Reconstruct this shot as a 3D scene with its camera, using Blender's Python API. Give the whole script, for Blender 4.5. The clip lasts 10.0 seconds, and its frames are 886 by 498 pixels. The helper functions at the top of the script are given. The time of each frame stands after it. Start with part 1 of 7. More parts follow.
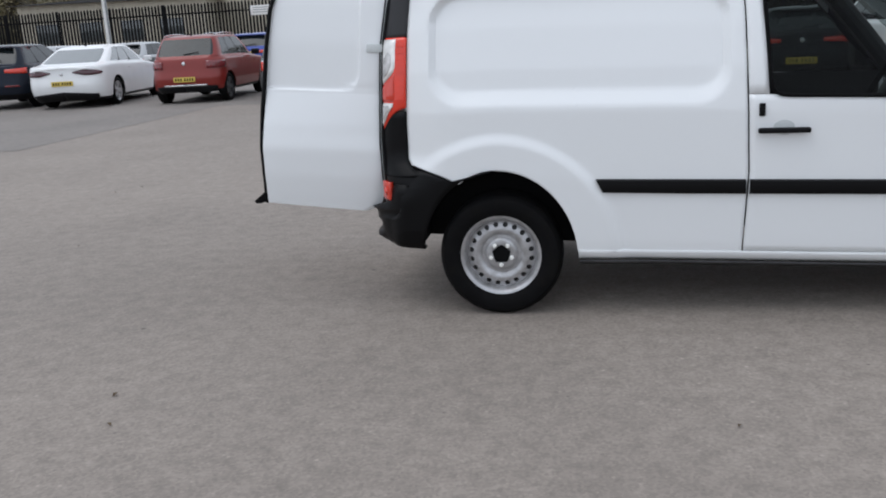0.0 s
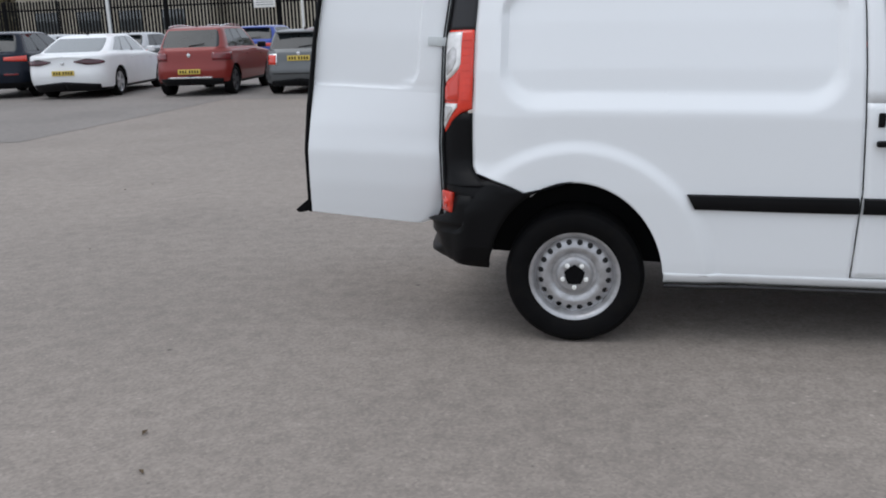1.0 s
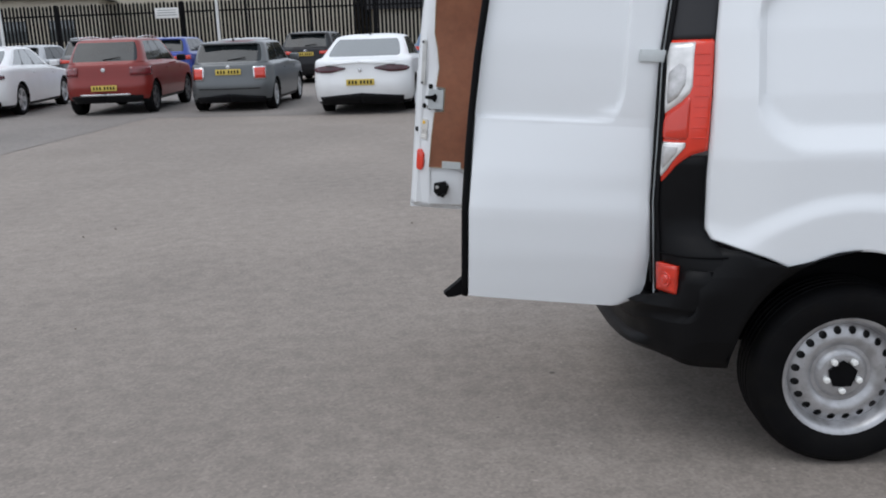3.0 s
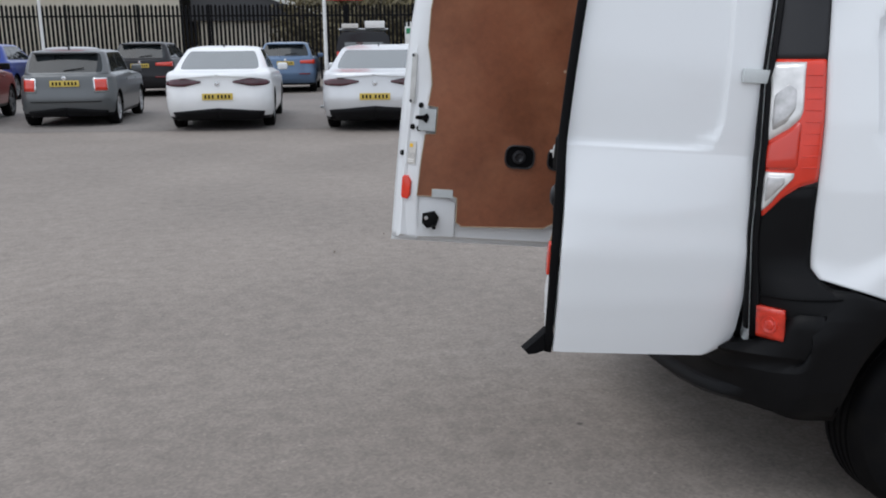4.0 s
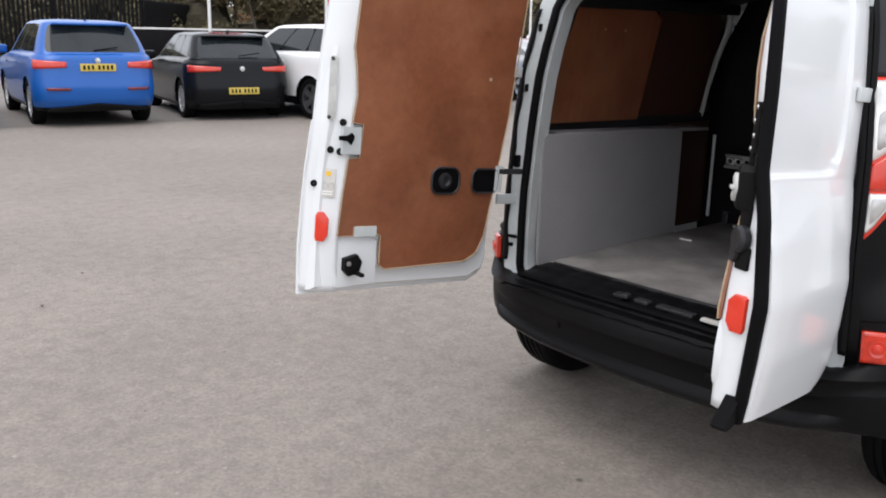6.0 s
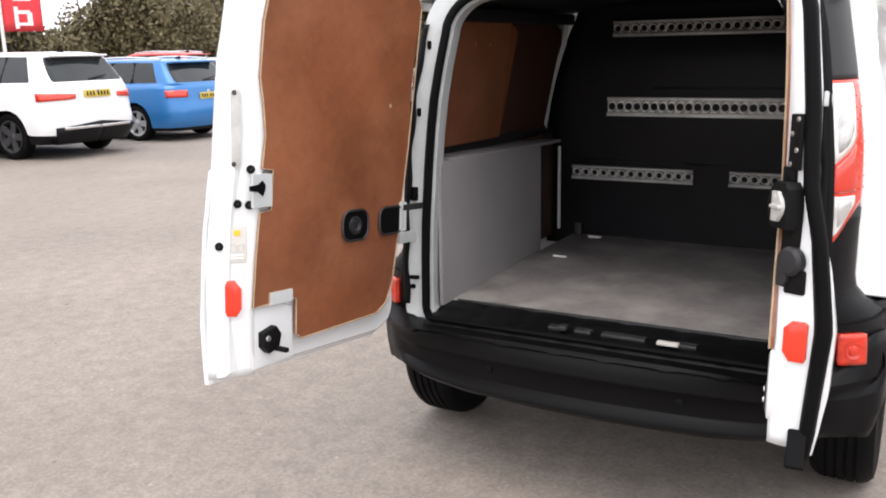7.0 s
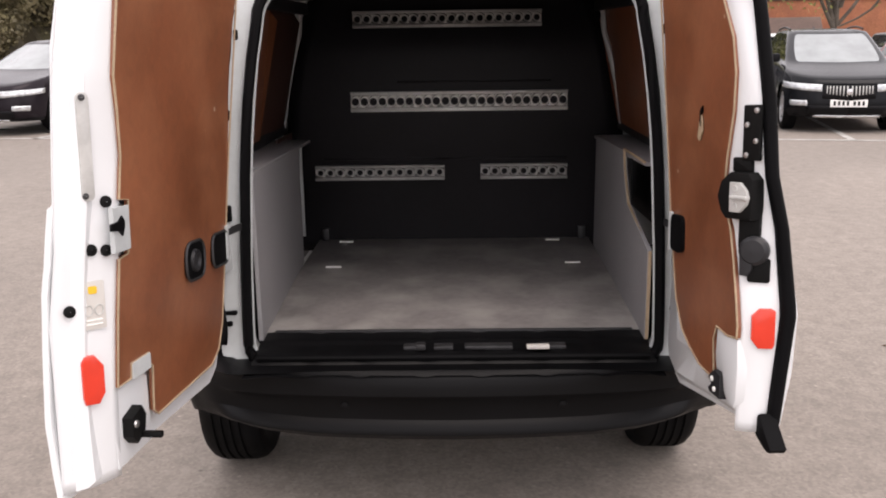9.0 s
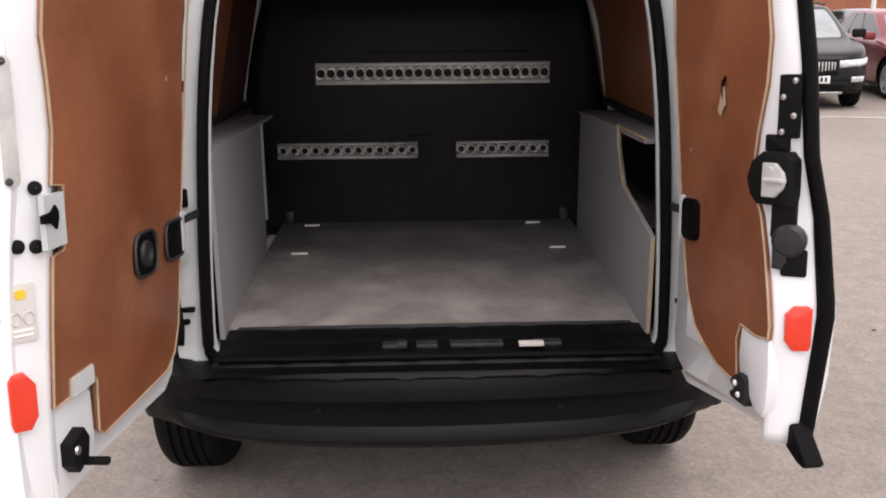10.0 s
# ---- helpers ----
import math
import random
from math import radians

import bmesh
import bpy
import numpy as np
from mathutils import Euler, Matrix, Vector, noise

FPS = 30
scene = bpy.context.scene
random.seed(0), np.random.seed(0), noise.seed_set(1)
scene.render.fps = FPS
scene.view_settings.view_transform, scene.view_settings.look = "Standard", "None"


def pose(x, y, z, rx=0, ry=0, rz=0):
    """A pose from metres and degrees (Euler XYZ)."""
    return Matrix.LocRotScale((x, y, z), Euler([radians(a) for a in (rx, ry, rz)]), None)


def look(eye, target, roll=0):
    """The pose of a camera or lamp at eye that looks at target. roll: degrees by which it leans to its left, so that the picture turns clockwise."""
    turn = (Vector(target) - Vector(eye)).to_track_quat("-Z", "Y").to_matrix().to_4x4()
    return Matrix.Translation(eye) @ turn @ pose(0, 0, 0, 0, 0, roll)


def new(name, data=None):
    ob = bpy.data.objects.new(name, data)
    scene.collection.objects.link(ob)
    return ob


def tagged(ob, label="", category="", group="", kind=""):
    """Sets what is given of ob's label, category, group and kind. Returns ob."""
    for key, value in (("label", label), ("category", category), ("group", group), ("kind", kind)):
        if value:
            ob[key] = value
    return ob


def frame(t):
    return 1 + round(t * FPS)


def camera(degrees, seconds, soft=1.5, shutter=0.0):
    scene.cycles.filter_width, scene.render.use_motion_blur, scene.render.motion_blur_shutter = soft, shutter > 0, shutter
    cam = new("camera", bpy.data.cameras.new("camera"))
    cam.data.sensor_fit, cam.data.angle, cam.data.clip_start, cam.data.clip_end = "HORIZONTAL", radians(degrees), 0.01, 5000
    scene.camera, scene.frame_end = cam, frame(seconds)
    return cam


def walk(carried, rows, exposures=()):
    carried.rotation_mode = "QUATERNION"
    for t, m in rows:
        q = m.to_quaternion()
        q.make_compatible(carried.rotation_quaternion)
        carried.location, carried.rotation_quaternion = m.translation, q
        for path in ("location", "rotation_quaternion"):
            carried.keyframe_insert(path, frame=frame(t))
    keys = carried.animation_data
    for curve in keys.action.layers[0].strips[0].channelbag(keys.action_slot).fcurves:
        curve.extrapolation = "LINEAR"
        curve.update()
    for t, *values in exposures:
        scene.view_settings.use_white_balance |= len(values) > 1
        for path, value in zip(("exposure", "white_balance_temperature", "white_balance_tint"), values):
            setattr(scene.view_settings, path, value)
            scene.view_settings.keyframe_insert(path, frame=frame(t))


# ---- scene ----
cam = camera(53.3, 10.0, soft=1.9)
PATH = [
    (0, (0.037, 0.116, 1.481), (-0.148, 2.046, 0.988), -3.2),
    (0.5, (-0.148, 0.321, 1.48), (-0.336, 2.249, 0.983), -2.9),
    (1, (-0.341, 0.588, 1.466), (-0.511, 2.517, 0.968), -1.9),
    (1.5, (-0.553, 0.919, 1.479), (-0.793, 2.859, 1.054), -1.7),
    (2, (-0.913, 1.171, 1.483), (-1.1, 3.11, 1.033), -1.9),
    (2.5, (-1.214, 1.495, 1.459), (-1.251, 3.432, 0.963), -1.4),
    (3, (-1.503, 1.809, 1.486), (-1.439, 3.749, 1.004), -2.0),
    (3.2, (-1.664, 1.908, 1.482), (-1.522, 3.851, 1.029), -1.1),
    (4.3, (-2.402, 2.572, 1.488), (-1.855, 4.441, 1.034), -1.3),
    (4.5, (-2.547, 2.68, 1.493), (-1.933, 4.533, 1.058), -1.9),
    (5, (-2.874, 2.978, 1.521), (-1.949, 4.69, 1.059), -1.7),
    (5.2, (-2.962, 3.15, 1.519), (-1.945, 4.809, 1.056), -1.2),
    (6.3, (-3.359, 4.074, 1.523), (-1.842, 5.289, 1.054), 1.2),
    (6.5, (-3.37, 4.257, 1.514), (-1.775, 5.372, 1.054), 0.5),
    (7, (-3.379, 4.651, 1.536), (-1.612, 5.478, 1.094), -1.2),
    (7.5, (-3.462, 5.019, 1.557), (-1.546, 5.437, 1.164), 0.8),
    (8, (-3.352, 5.259, 1.532), (-1.411, 5.486, 1.107), 0.9),
    (8.5, (-3.24, 5.399, 1.54), (-1.295, 5.47, 1.08), -1.3),
    (9, (-3.204, 5.592, 1.542), (-1.264, 5.47, 1.07), -0.8),
    (9.5, (-3.133, 5.688, 1.532), (-1.206, 5.484, 1.034), -0.0),
    (10, (-2.925, 5.647, 1.507), (-1.007, 5.429, 0.983), -0.4),
]
EXPOSURES = [(0, 0.0, 5950, 10), (4.5, 0.0, 5950, 10), (5.2, 0.15, 6100, 11), (6.3, 0.76, 6350, 12), (7.5, 1.15, 6700, 15), (8.0, 1.17, 6800, 16), (8.5, 0.82, 6850, 18), (9.0, 0.80, 6850, 19), (10, 0.82, 6800, 19)]
walk(cam, [(t, look(eye, target, roll)) for t, eye, target, roll in PATH], EXPOSURES)

# ---- world and sun: a bright, thinly overcast day ----
world = bpy.data.worlds.new("overcast_sky")
scene.world = world
world.use_nodes = True
wn, wl = world.node_tree.nodes, world.node_tree.links
wn.clear()
sky = wn.new("ShaderNodeTexSky")
sky.sky_type, sky.sun_disc = "NISHITA", False
sky.sun_elevation, sky.sun_rotation = radians(65), radians(249)
sky.air_density, sky.dust_density, sky.ozone_density = 1.0, 4.0, 1.0
cloud = wn.new("ShaderNodeMix")
cloud.data_type, cloud.blend_type = "RGBA", "MIX"
cloud.inputs[0].default_value = 0.86
cloud.inputs[7].default_value = (11.5, 11.7, 12.0, 1)
bg = wn.new("ShaderNodeBackground")
bg.inputs["Strength"].default_value = 0.094
wout = wn.new("ShaderNodeOutputWorld")
wl.new(sky.outputs[0], cloud.inputs[6])
wl.new(cloud.outputs[2], bg.inputs["Color"])
wl.new(bg.outputs[0], wout.inputs["Surface"])
sun_data = bpy.data.lights.new("sun", "SUN")
sun_data.energy, sun_data.angle, sun_data.color = 0.7, radians(40), (1.0, 0.95, 0.88)
sun = new("sun", sun_data)
sun.matrix_world = look((-13, -5, 30), (0, 0, 0))


# ---- materials ----
def mat(name, base, rough=0.5, metal=0.0, coat=0.0, var=0.08, scale=3.0, grain=0.0, gscale=120.0, bump=0.0, bscale=150.0, spec=0.5, rvar=0.08, tint=None):
    """A principled surface with slow stains and fine grain at real size."""
    m = bpy.data.materials.new(name)
    m.use_nodes = True
    n, l = m.node_tree.nodes, m.node_tree.links
    p = n["Principled BSDF"]
    p.inputs["Roughness"].default_value, p.inputs["Metallic"].default_value = rough, metal
    p.inputs["Coat Weight"].default_value, p.inputs["Coat Roughness"].default_value = coat, 0.06
    p.inputs["Specular IOR Level"].default_value = spec
    tc = n.new("ShaderNodeTexCoord")
    big = n.new("ShaderNodeTexNoise")
    big.inputs["Scale"].default_value, big.inputs["Detail"].default_value = scale, 5.0
    l.new(tc.outputs["Object"], big.inputs["Vector"])
    ramp = n.new("ShaderNodeMapRange")
    ramp.inputs[1].default_value, ramp.inputs[2].default_value = 0.3, 0.7
    ramp.inputs[3].default_value, ramp.inputs[4].default_value = 1 - var, 1 + var
    l.new(big.outputs["Fac"], ramp.inputs[0])
    fac = ramp.outputs[0]
    if grain:
        fine = n.new("ShaderNodeTexNoise")
        fine.inputs["Scale"].default_value, fine.inputs["Detail"].default_value = gscale, 3.0
        l.new(tc.outputs["Object"], fine.inputs["Vector"])
        r2 = n.new("ShaderNodeMapRange")
        r2.inputs[1].default_value, r2.inputs[2].default_value = 0.25, 0.75
        r2.inputs[3].default_value, r2.inputs[4].default_value = 1 - grain, 1 + grain
        l.new(fine.outputs["Fac"], r2.inputs[0])
        mul = n.new("ShaderNodeMath")
        mul.operation = "MULTIPLY"
        l.new(fac, mul.inputs[0])
        l.new(r2.outputs[0], mul.inputs[1])
        fac = mul.outputs[0]
    sc = n.new("ShaderNodeVectorMath")
    sc.operation = "SCALE"
    sc.inputs[0].default_value = base
    l.new(fac, sc.inputs["Scale"])
    col = sc.outputs[0]
    if tint:
        mx = n.new("ShaderNodeMix")
        mx.data_type = "RGBA"
        mx.inputs[7].default_value = (*tint, 1)
        other = n.new("ShaderNodeTexNoise")
        other.inputs["Scale"].default_value, other.inputs["Detail"].default_value = scale * 1.7, 6.0
        l.new(tc.outputs["Object"], other.inputs["Vector"])
        r3 = n.new("ShaderNodeMapRange")
        r3.inputs[1].default_value, r3.inputs[2].default_value = 0.45, 0.75
        l.new(other.outputs["Fac"], r3.inputs[0])
        l.new(r3.outputs[0], mx.inputs[0])
        l.new(col, mx.inputs[6])
        col = mx.outputs[2]
    l.new(col, p.inputs["Base Color"])
    r4 = n.new("ShaderNodeMapRange")
    r4.inputs[3].default_value, r4.inputs[4].default_value = max(0.0, rough - rvar), min(1.0, rough + rvar)
    l.new(big.outputs["Fac"], r4.inputs[0])
    l.new(r4.outputs[0], p.inputs["Roughness"])
    if bump:
        bt = n.new("ShaderNodeTexNoise")
        bt.inputs["Scale"].default_value, bt.inputs["Detail"].default_value = bscale, 4.0
        l.new(tc.outputs["Object"], bt.inputs["Vector"])
        b = n.new("ShaderNodeBump")
        b.inputs["Strength"].default_value, b.inputs["Distance"].default_value = bump, 0.01
        l.new(bt.outputs["Fac"], b.inputs["Height"])
        l.new(b.outputs[0], p.inputs["Normal"])
    return m


def glass_mat(name, tint, rough=0.02, clear=0.5):
    """Window glass: gloss over a tinted see-through sheet."""
    m = bpy.data.materials.new(name)
    m.use_nodes = True
    n, l = m.node_tree.nodes, m.node_tree.links
    out = n["Material Output"]
    n.remove(n["Principled BSDF"])
    gl = n.new("ShaderNodeBsdfGlossy")
    gl.inputs["Roughness"].default_value = rough
    tr = n.new("ShaderNodeBsdfTransparent")
    tr.inputs["Color"].default_value = (*[c * clear for c in tint], 1)
    fr = n.new("ShaderNodeFresnel")
    fr.inputs["IOR"].default_value = 1.22
    mx = n.new("ShaderNodeMixShader")
    l.new(fr.outputs[0], mx.inputs[0])
    l.new(tr.outputs[0], mx.inputs[1])
    l.new(gl.outputs[0], mx.inputs[2])
    l.new(mx.outputs[0], out.inputs["Surface"])
    return m


M = {
    "van_white": mat("van_white_paint", (0.79, 0.81, 0.82), 0.28, 0, 0.6, 0.008, 0.7, rvar=0.0),
    # white paint greyed down: the door jamb's shade is put into this colour
    "shaded_white": mat("shaded_white_paint", (0.55, 0.58, 0.58), 0.4, 0, 0.1, 0.10, 7, 0.03, 60),
    "black_plastic": mat("grained_black_plastic", (0.0035, 0.0035, 0.004), 0.42, 0, 0, 0.18, 4, 0.1, 300, 0.06, 900, spec=0.14),
    "grey_plastic": mat("dark_grey_plastic", (0.020, 0.020, 0.022), 0.42, 0, 0, 0.12, 4, 0.06, 200, spec=0.35),
    "rubber": mat("black_rubber", (0.0035, 0.0035, 0.004), 0.6, 0, 0, 0.2, 8, 0.1, 200, 0.1, 300, spec=0.08),
    "tyre": mat("tyre_rubber", (0.0045, 0.0045, 0.005), 0.6, 0, 0, 0.25, 9, 0.12, 150, 0.1, 250, spec=0.08, tint=(0.007, 0.0065, 0.006)),
    "steel_rim": mat("silver_painted_steel", (0.46, 0.46, 0.47), 0.36, 0.6, 0, 0.15, 12, 0.04, 120, tint=(0.30, 0.295, 0.29)),
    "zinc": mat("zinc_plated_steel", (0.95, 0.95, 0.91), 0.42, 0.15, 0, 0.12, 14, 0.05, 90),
    # dull grey zinc; on the load rails its darkness stands in for shade
    "dull_shaded_zinc": mat("dull_shaded_zinc_steel", (0.52, 0.52, 0.50), 0.45, 0.15, 0, 0.15, 14, 0.06, 90),
    "bolt": mat("bright_steel", (0.62, 0.62, 0.62), 0.3, 0.9, 0, 0.1, 20),
    "dark_metal": mat("dark_greasy_metal", (0.05, 0.05, 0.052), 0.45, 0.5, 0, 0.3, 20, 0.1, 150),
    "red_lens": mat("red_lens", (0.62, 0.035, 0.015), 0.12, 0, 0.8, 0.05, 12, rvar=0.03),
    "orange_red_lens": mat("bright_red_lens", (0.70, 0.042, 0.018), 0.16, 0, 0.3, 0.08, 15, rvar=0.03),
    "clear_lens": mat("clear_lens", (0.80, 0.79, 0.77), 0.14, 0.35, 0.8, 0.25, 16, rvar=0.05),
    "fog_lens": mat("fog_lamp_lens", (0.52, 0.030, 0.012), 0.14, 0, 0.5, 0.35, 30, rvar=0.03),
    "lamp_bowl": mat("lamp_reflector", (0.50, 0.49, 0.48), 0.16, 0.5, 0.6, 0.35, 26, rvar=0.05),
    "dark_red_lens": mat("dark_red_lens", (0.16, 0.012, 0.016), 0.1, 0, 0.8, 0.2, 10, rvar=0.03),
    "plum_lens": mat("plum_tail_lens", (0.060, 0.012, 0.020), 0.12, 0, 0.6, 0.3, 8, rvar=0.03),
    "ply_floor": mat("worn_grey_floor_board", (0.215, 0.200, 0.194), 0.5, 0, 0, 0.28, 3.2, 0.12, 40, 0.1, 120, tint=(0.36, 0.345, 0.325)),
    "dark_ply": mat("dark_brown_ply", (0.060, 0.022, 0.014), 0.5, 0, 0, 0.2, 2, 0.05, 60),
    "grey_board": mat("grey_lining_board", (0.29, 0.285, 0.29), 0.6, 0, 0, 0.07, 3, 0.06, 120),
    "ply_edge": mat("raw_plywood_edge", (0.42, 0.31, 0.20), 0.7, 0, 0, 0.15, 12, 0.15, 200),
    "bulkhead": mat("black_bulkhead", (0.009, 0.0082, 0.0098), 0.45, 0, 0, 0.35, 2.2, 0.12, 60, spec=0.15),
    "sticker": mat("paper_sticker", (0.62, 0.60, 0.56), 0.5, 0, 0, 0.05, 20),
    "yellow": mat("yellow_print", (0.85, 0.52, 0.03), 0.5, 0, 0, 0.05, 20),
    "plate_yellow": mat("yellow_plate", (0.56, 0.41, 0.06), 0.4, 0, 0.2, 0.04, 10),
    "plate_white": mat("white_plate", (0.78, 0.78, 0.76), 0.4, 0, 0.2, 0.04, 10),
    "print_black": mat("black_print", (0.006, 0.006, 0.006), 0.5, 0, 0, 0.05, 10, spec=0.12),
    "seat_cloth": mat("dark_seat_cloth", (0.03, 0.03, 0.034), 0.9, 0, 0, 0.2, 10, 0.2, 200, 0.2, 400),
    "van_glass": glass_mat("van_window_glass", (0.62, 0.68, 0.66), 0.02, 0.62),
    # grey base stands in for sky mirrored in reclined panes
    "car_glass": mat("sky_grey_car_glass", (0.085, 0.098, 0.098), 0.04, 0, 0.9, 0.12, 2, rvar=0.02, spec=1.0),
    "dark_glass": mat("dark_car_glass", (0.014, 0.018, 0.020), 0.04, 0, 0.0, 0.30, 3, rvar=0.02, spec=0.45),
    # paler still: the windscreen's sky reflection is put into the base colour
    "screen_glass": mat("sky_pale_windscreen_glass", (0.20, 0.225, 0.225), 0.05, 0, 0.6, 0.20, 3, rvar=0.02, spec=1.0),
    "alloy": mat("silver_alloy", (0.62, 0.63, 0.64), 0.3, 0.7, 0, 0.08, 12),
    "dark_alloy": mat("dark_grey_alloy", (0.10, 0.10, 0.105), 0.35, 0.5, 0, 0.1, 12),
    "head_lens": mat("headlamp_lens", (0.55, 0.57, 0.58), 0.08, 0.4, 1.0, 0.35, 14, rvar=0.04),
    "chrome": mat("satin_chrome", (0.70, 0.71, 0.72), 0.2, 0.9, 0, 0.05, 10),
    "car_black_trim": mat("satin_black_trim", (0.008, 0.008, 0.009), 0.4, 0, 0, 0.15, 5, spec=0.12),
}


def plywood(name):
    """Film-faced brown plywood: long blotches along z, scuffs and pale specks."""
    m = mat(name, (0.238, 0.080, 0.035), 0.36, 0, 0, 0.26, 2.6, 0.05, 70, 0.03, 120, tint=(0.315, 0.122, 0.058), rvar=0.10, spec=0.7)
    n, l = m.node_tree.nodes, m.node_tree.links
    p = n["Principled BSDF"]
    src = p.inputs["Base Color"].links[0].from_socket
    tc = n.new("ShaderNodeTexCoord")
    mp = n.new("ShaderNodeMapping")
    mp.inputs["Scale"].default_value = (16, 16, 1.2)
    l.new(tc.outputs["Object"], mp.inputs[0])
    g = n.new("ShaderNodeTexNoise")
    g.inputs["Scale"].default_value, g.inputs["Detail"].default_value, g.inputs["Distortion"].default_value = 2.0, 6.0, 0.6
    l.new(mp.outputs[0], g.inputs["Vector"])
    r = n.new("ShaderNodeMapRange")
    r.inputs[1].default_value, r.inputs[2].default_value, r.inputs[3].default_value, r.inputs[4].default_value = 0.3, 0.7, 0.90, 1.08
    l.new(g.outputs["Fac"], r.inputs[0])
    v = n.new("ShaderNodeVectorMath")
    v.operation = "SCALE"
    l.new(src, v.inputs[0])
    l.new(r.outputs[0], v.inputs["Scale"])
    sp = n.new("ShaderNodeTexVoronoi")
    sp.inputs["Scale"].default_value = 9.0
    l.new(tc.outputs["Object"], sp.inputs["Vector"])
    r2 = n.new("ShaderNodeMapRange")
    r2.inputs[1].default_value, r2.inputs[2].default_value, r2.inputs[3].default_value, r2.inputs[4].default_value = 0.045, 0.070, 0.8, 0.0
    l.new(sp.outputs["Distance"], r2.inputs[0])
    mx = n.new("ShaderNodeMix")
    mx.data_type = "RGBA"
    mx.inputs[7].default_value = (0.62, 0.47, 0.34, 1)
    l.new(r2.outputs[0], mx.inputs[0])
    l.new(v.outputs[0], mx.inputs[6])
    l.new(mx.outputs[2], p.inputs["Base Color"])
    return m


M["ply"] = plywood("brown_film_faced_plywood")


def asphalt(name, base, stone=0.16):
    """Worn asphalt: stone grain, tyre-polished patches, darker damp-looking stains."""
    m = mat(name, base, 0.85, 0, 0, 0.13, 0.30, 0.10, 45, 0.10, 140, tint=[c * 0.84 for c in base], rvar=0.05)
    n, l = m.node_tree.nodes, m.node_tree.links
    p = n["Principled BSDF"]
    src = p.inputs["Base Color"].links[0].from_socket
    tc = n.new("ShaderNodeTexCoord")
    vo = n.new("ShaderNodeTexVoronoi")
    vo.inputs["Scale"].default_value = 85.0
    l.new(tc.outputs["Object"], vo.inputs["Vector"])
    bw = n.new("ShaderNodeRGBToBW")
    l.new(vo.outputs["Color"], bw.inputs[0])
    r = n.new("ShaderNodeMapRange")
    r.inputs[3].default_value, r.inputs[4].default_value = 1 - stone, 1 + stone
    l.new(bw.outputs[0], r.inputs[0])
    mid = n.new("ShaderNodeTexNoise")
    mid.inputs["Scale"].default_value, mid.inputs["Detail"].default_value = 9.0, 8.0
    mid.inputs["Roughness"].default_value = 0.68
    l.new(tc.outputs["Object"], mid.inputs["Vector"])
    r3 = n.new("ShaderNodeMapRange")
    r3.inputs[1].default_value, r3.inputs[2].default_value, r3.inputs[3].default_value, r3.inputs[4].default_value = 0.3, 0.7, 0.83, 1.17
    l.new(mid.outputs["Fac"], r3.inputs[0])
    mu = n.new("ShaderNodeMath")
    mu.operation = "MULTIPLY"
    l.new(r.outputs[0], mu.inputs[0])
    l.new(r3.outputs[0], mu.inputs[1])
    fac = mu.outputs[0]
    for scale, reach, shade in ((1.7, 0.030, 0.40), (4.5, 0.045, 0.62), (7.0, 0.075, 1.38), (13.0, 0.11, 1.25)):
        spot = n.new("ShaderNodeTexVoronoi")
        spot.inputs["Scale"].default_value = scale
        l.new(tc.outputs["Object"], spot.inputs["Vector"])
        rs = n.new("ShaderNodeMapRange")
        rs.inputs[1].default_value, rs.inputs[2].default_value, rs.inputs[3].default_value, rs.inputs[4].default_value = reach * 0.5, reach, shade, 1.0
        l.new(spot.outputs["Distance"], rs.inputs[0])
        m3 = n.new("ShaderNodeMath")
        m3.operation = "MULTIPLY"
        l.new(fac, m3.inputs[0])
        l.new(rs.outputs[0], m3.inputs[1])
        fac = m3.outputs[0]
    v = n.new("ShaderNodeVectorMath")
    v.operation = "SCALE"
    l.new(src, v.inputs[0])
    l.new(fac, v.inputs["Scale"])
    l.new(v.outputs[0], p.inputs["Base Color"])
    return m


M["asphalt"] = asphalt("worn_asphalt", (0.240, 0.208, 0.180))
M["asphalt_dark"] = asphalt("newer_dark_asphalt", (0.200, 0.180, 0.163))
M["line_white"] = mat("worn_road_paint", (0.55, 0.54, 0.51), 0.7, 0, 0, 0.15, 4, 0.3, 60, tint=(0.30, 0.29, 0.27))
PAINT = {}


def paint(name, base, metal=0.3, rough=0.3):
    if name not in PAINT:
        PAINT[name] = mat(name + "_car_paint", base, rough, metal, 0.35 if max(base) > 0.1 else 0.06, 0.04, 2.0, rvar=0.03, spec=0.5 if max(base) > 0.1 else 0.16)
    return PAINT[name]


# ---- mesh helpers ----
def mesh_of(name, verts, faces, smooth=35.0):
    me = bpy.data.meshes.new(name)
    me.from_pydata([tuple(v) for v in verts], [], [tuple(f) for f in faces])
    me.update()
    if smooth:
        me.polygons.foreach_set("use_smooth", [True] * len(me.polygons))
        me.set_sharp_from_angle(angle=radians(smooth))
    return me


def part(name, data, material, parent, label="", m=None):
    """One mesh object under a thing or a part. data: a bmesh, a mesh or (verts, faces)."""
    if isinstance(data, bmesh.types.BMesh):
        me = bpy.data.meshes.new(name)
        data.normal_update()
        data.to_mesh(me)
        data.free()
        me.polygons.foreach_set("use_smooth", [True] * len(me.polygons))
        me.set_sharp_from_angle(angle=radians(35))
    elif isinstance(data, tuple):
        me = mesh_of(name, *data)
    else:
        me = data
    if material and not me.materials:
        me.materials.append(material)
    ob = new(name, me)
    ob.parent = parent
    if m is not None:
        ob.matrix_basis = m
    if label:
        ob["label"] = label
    return ob


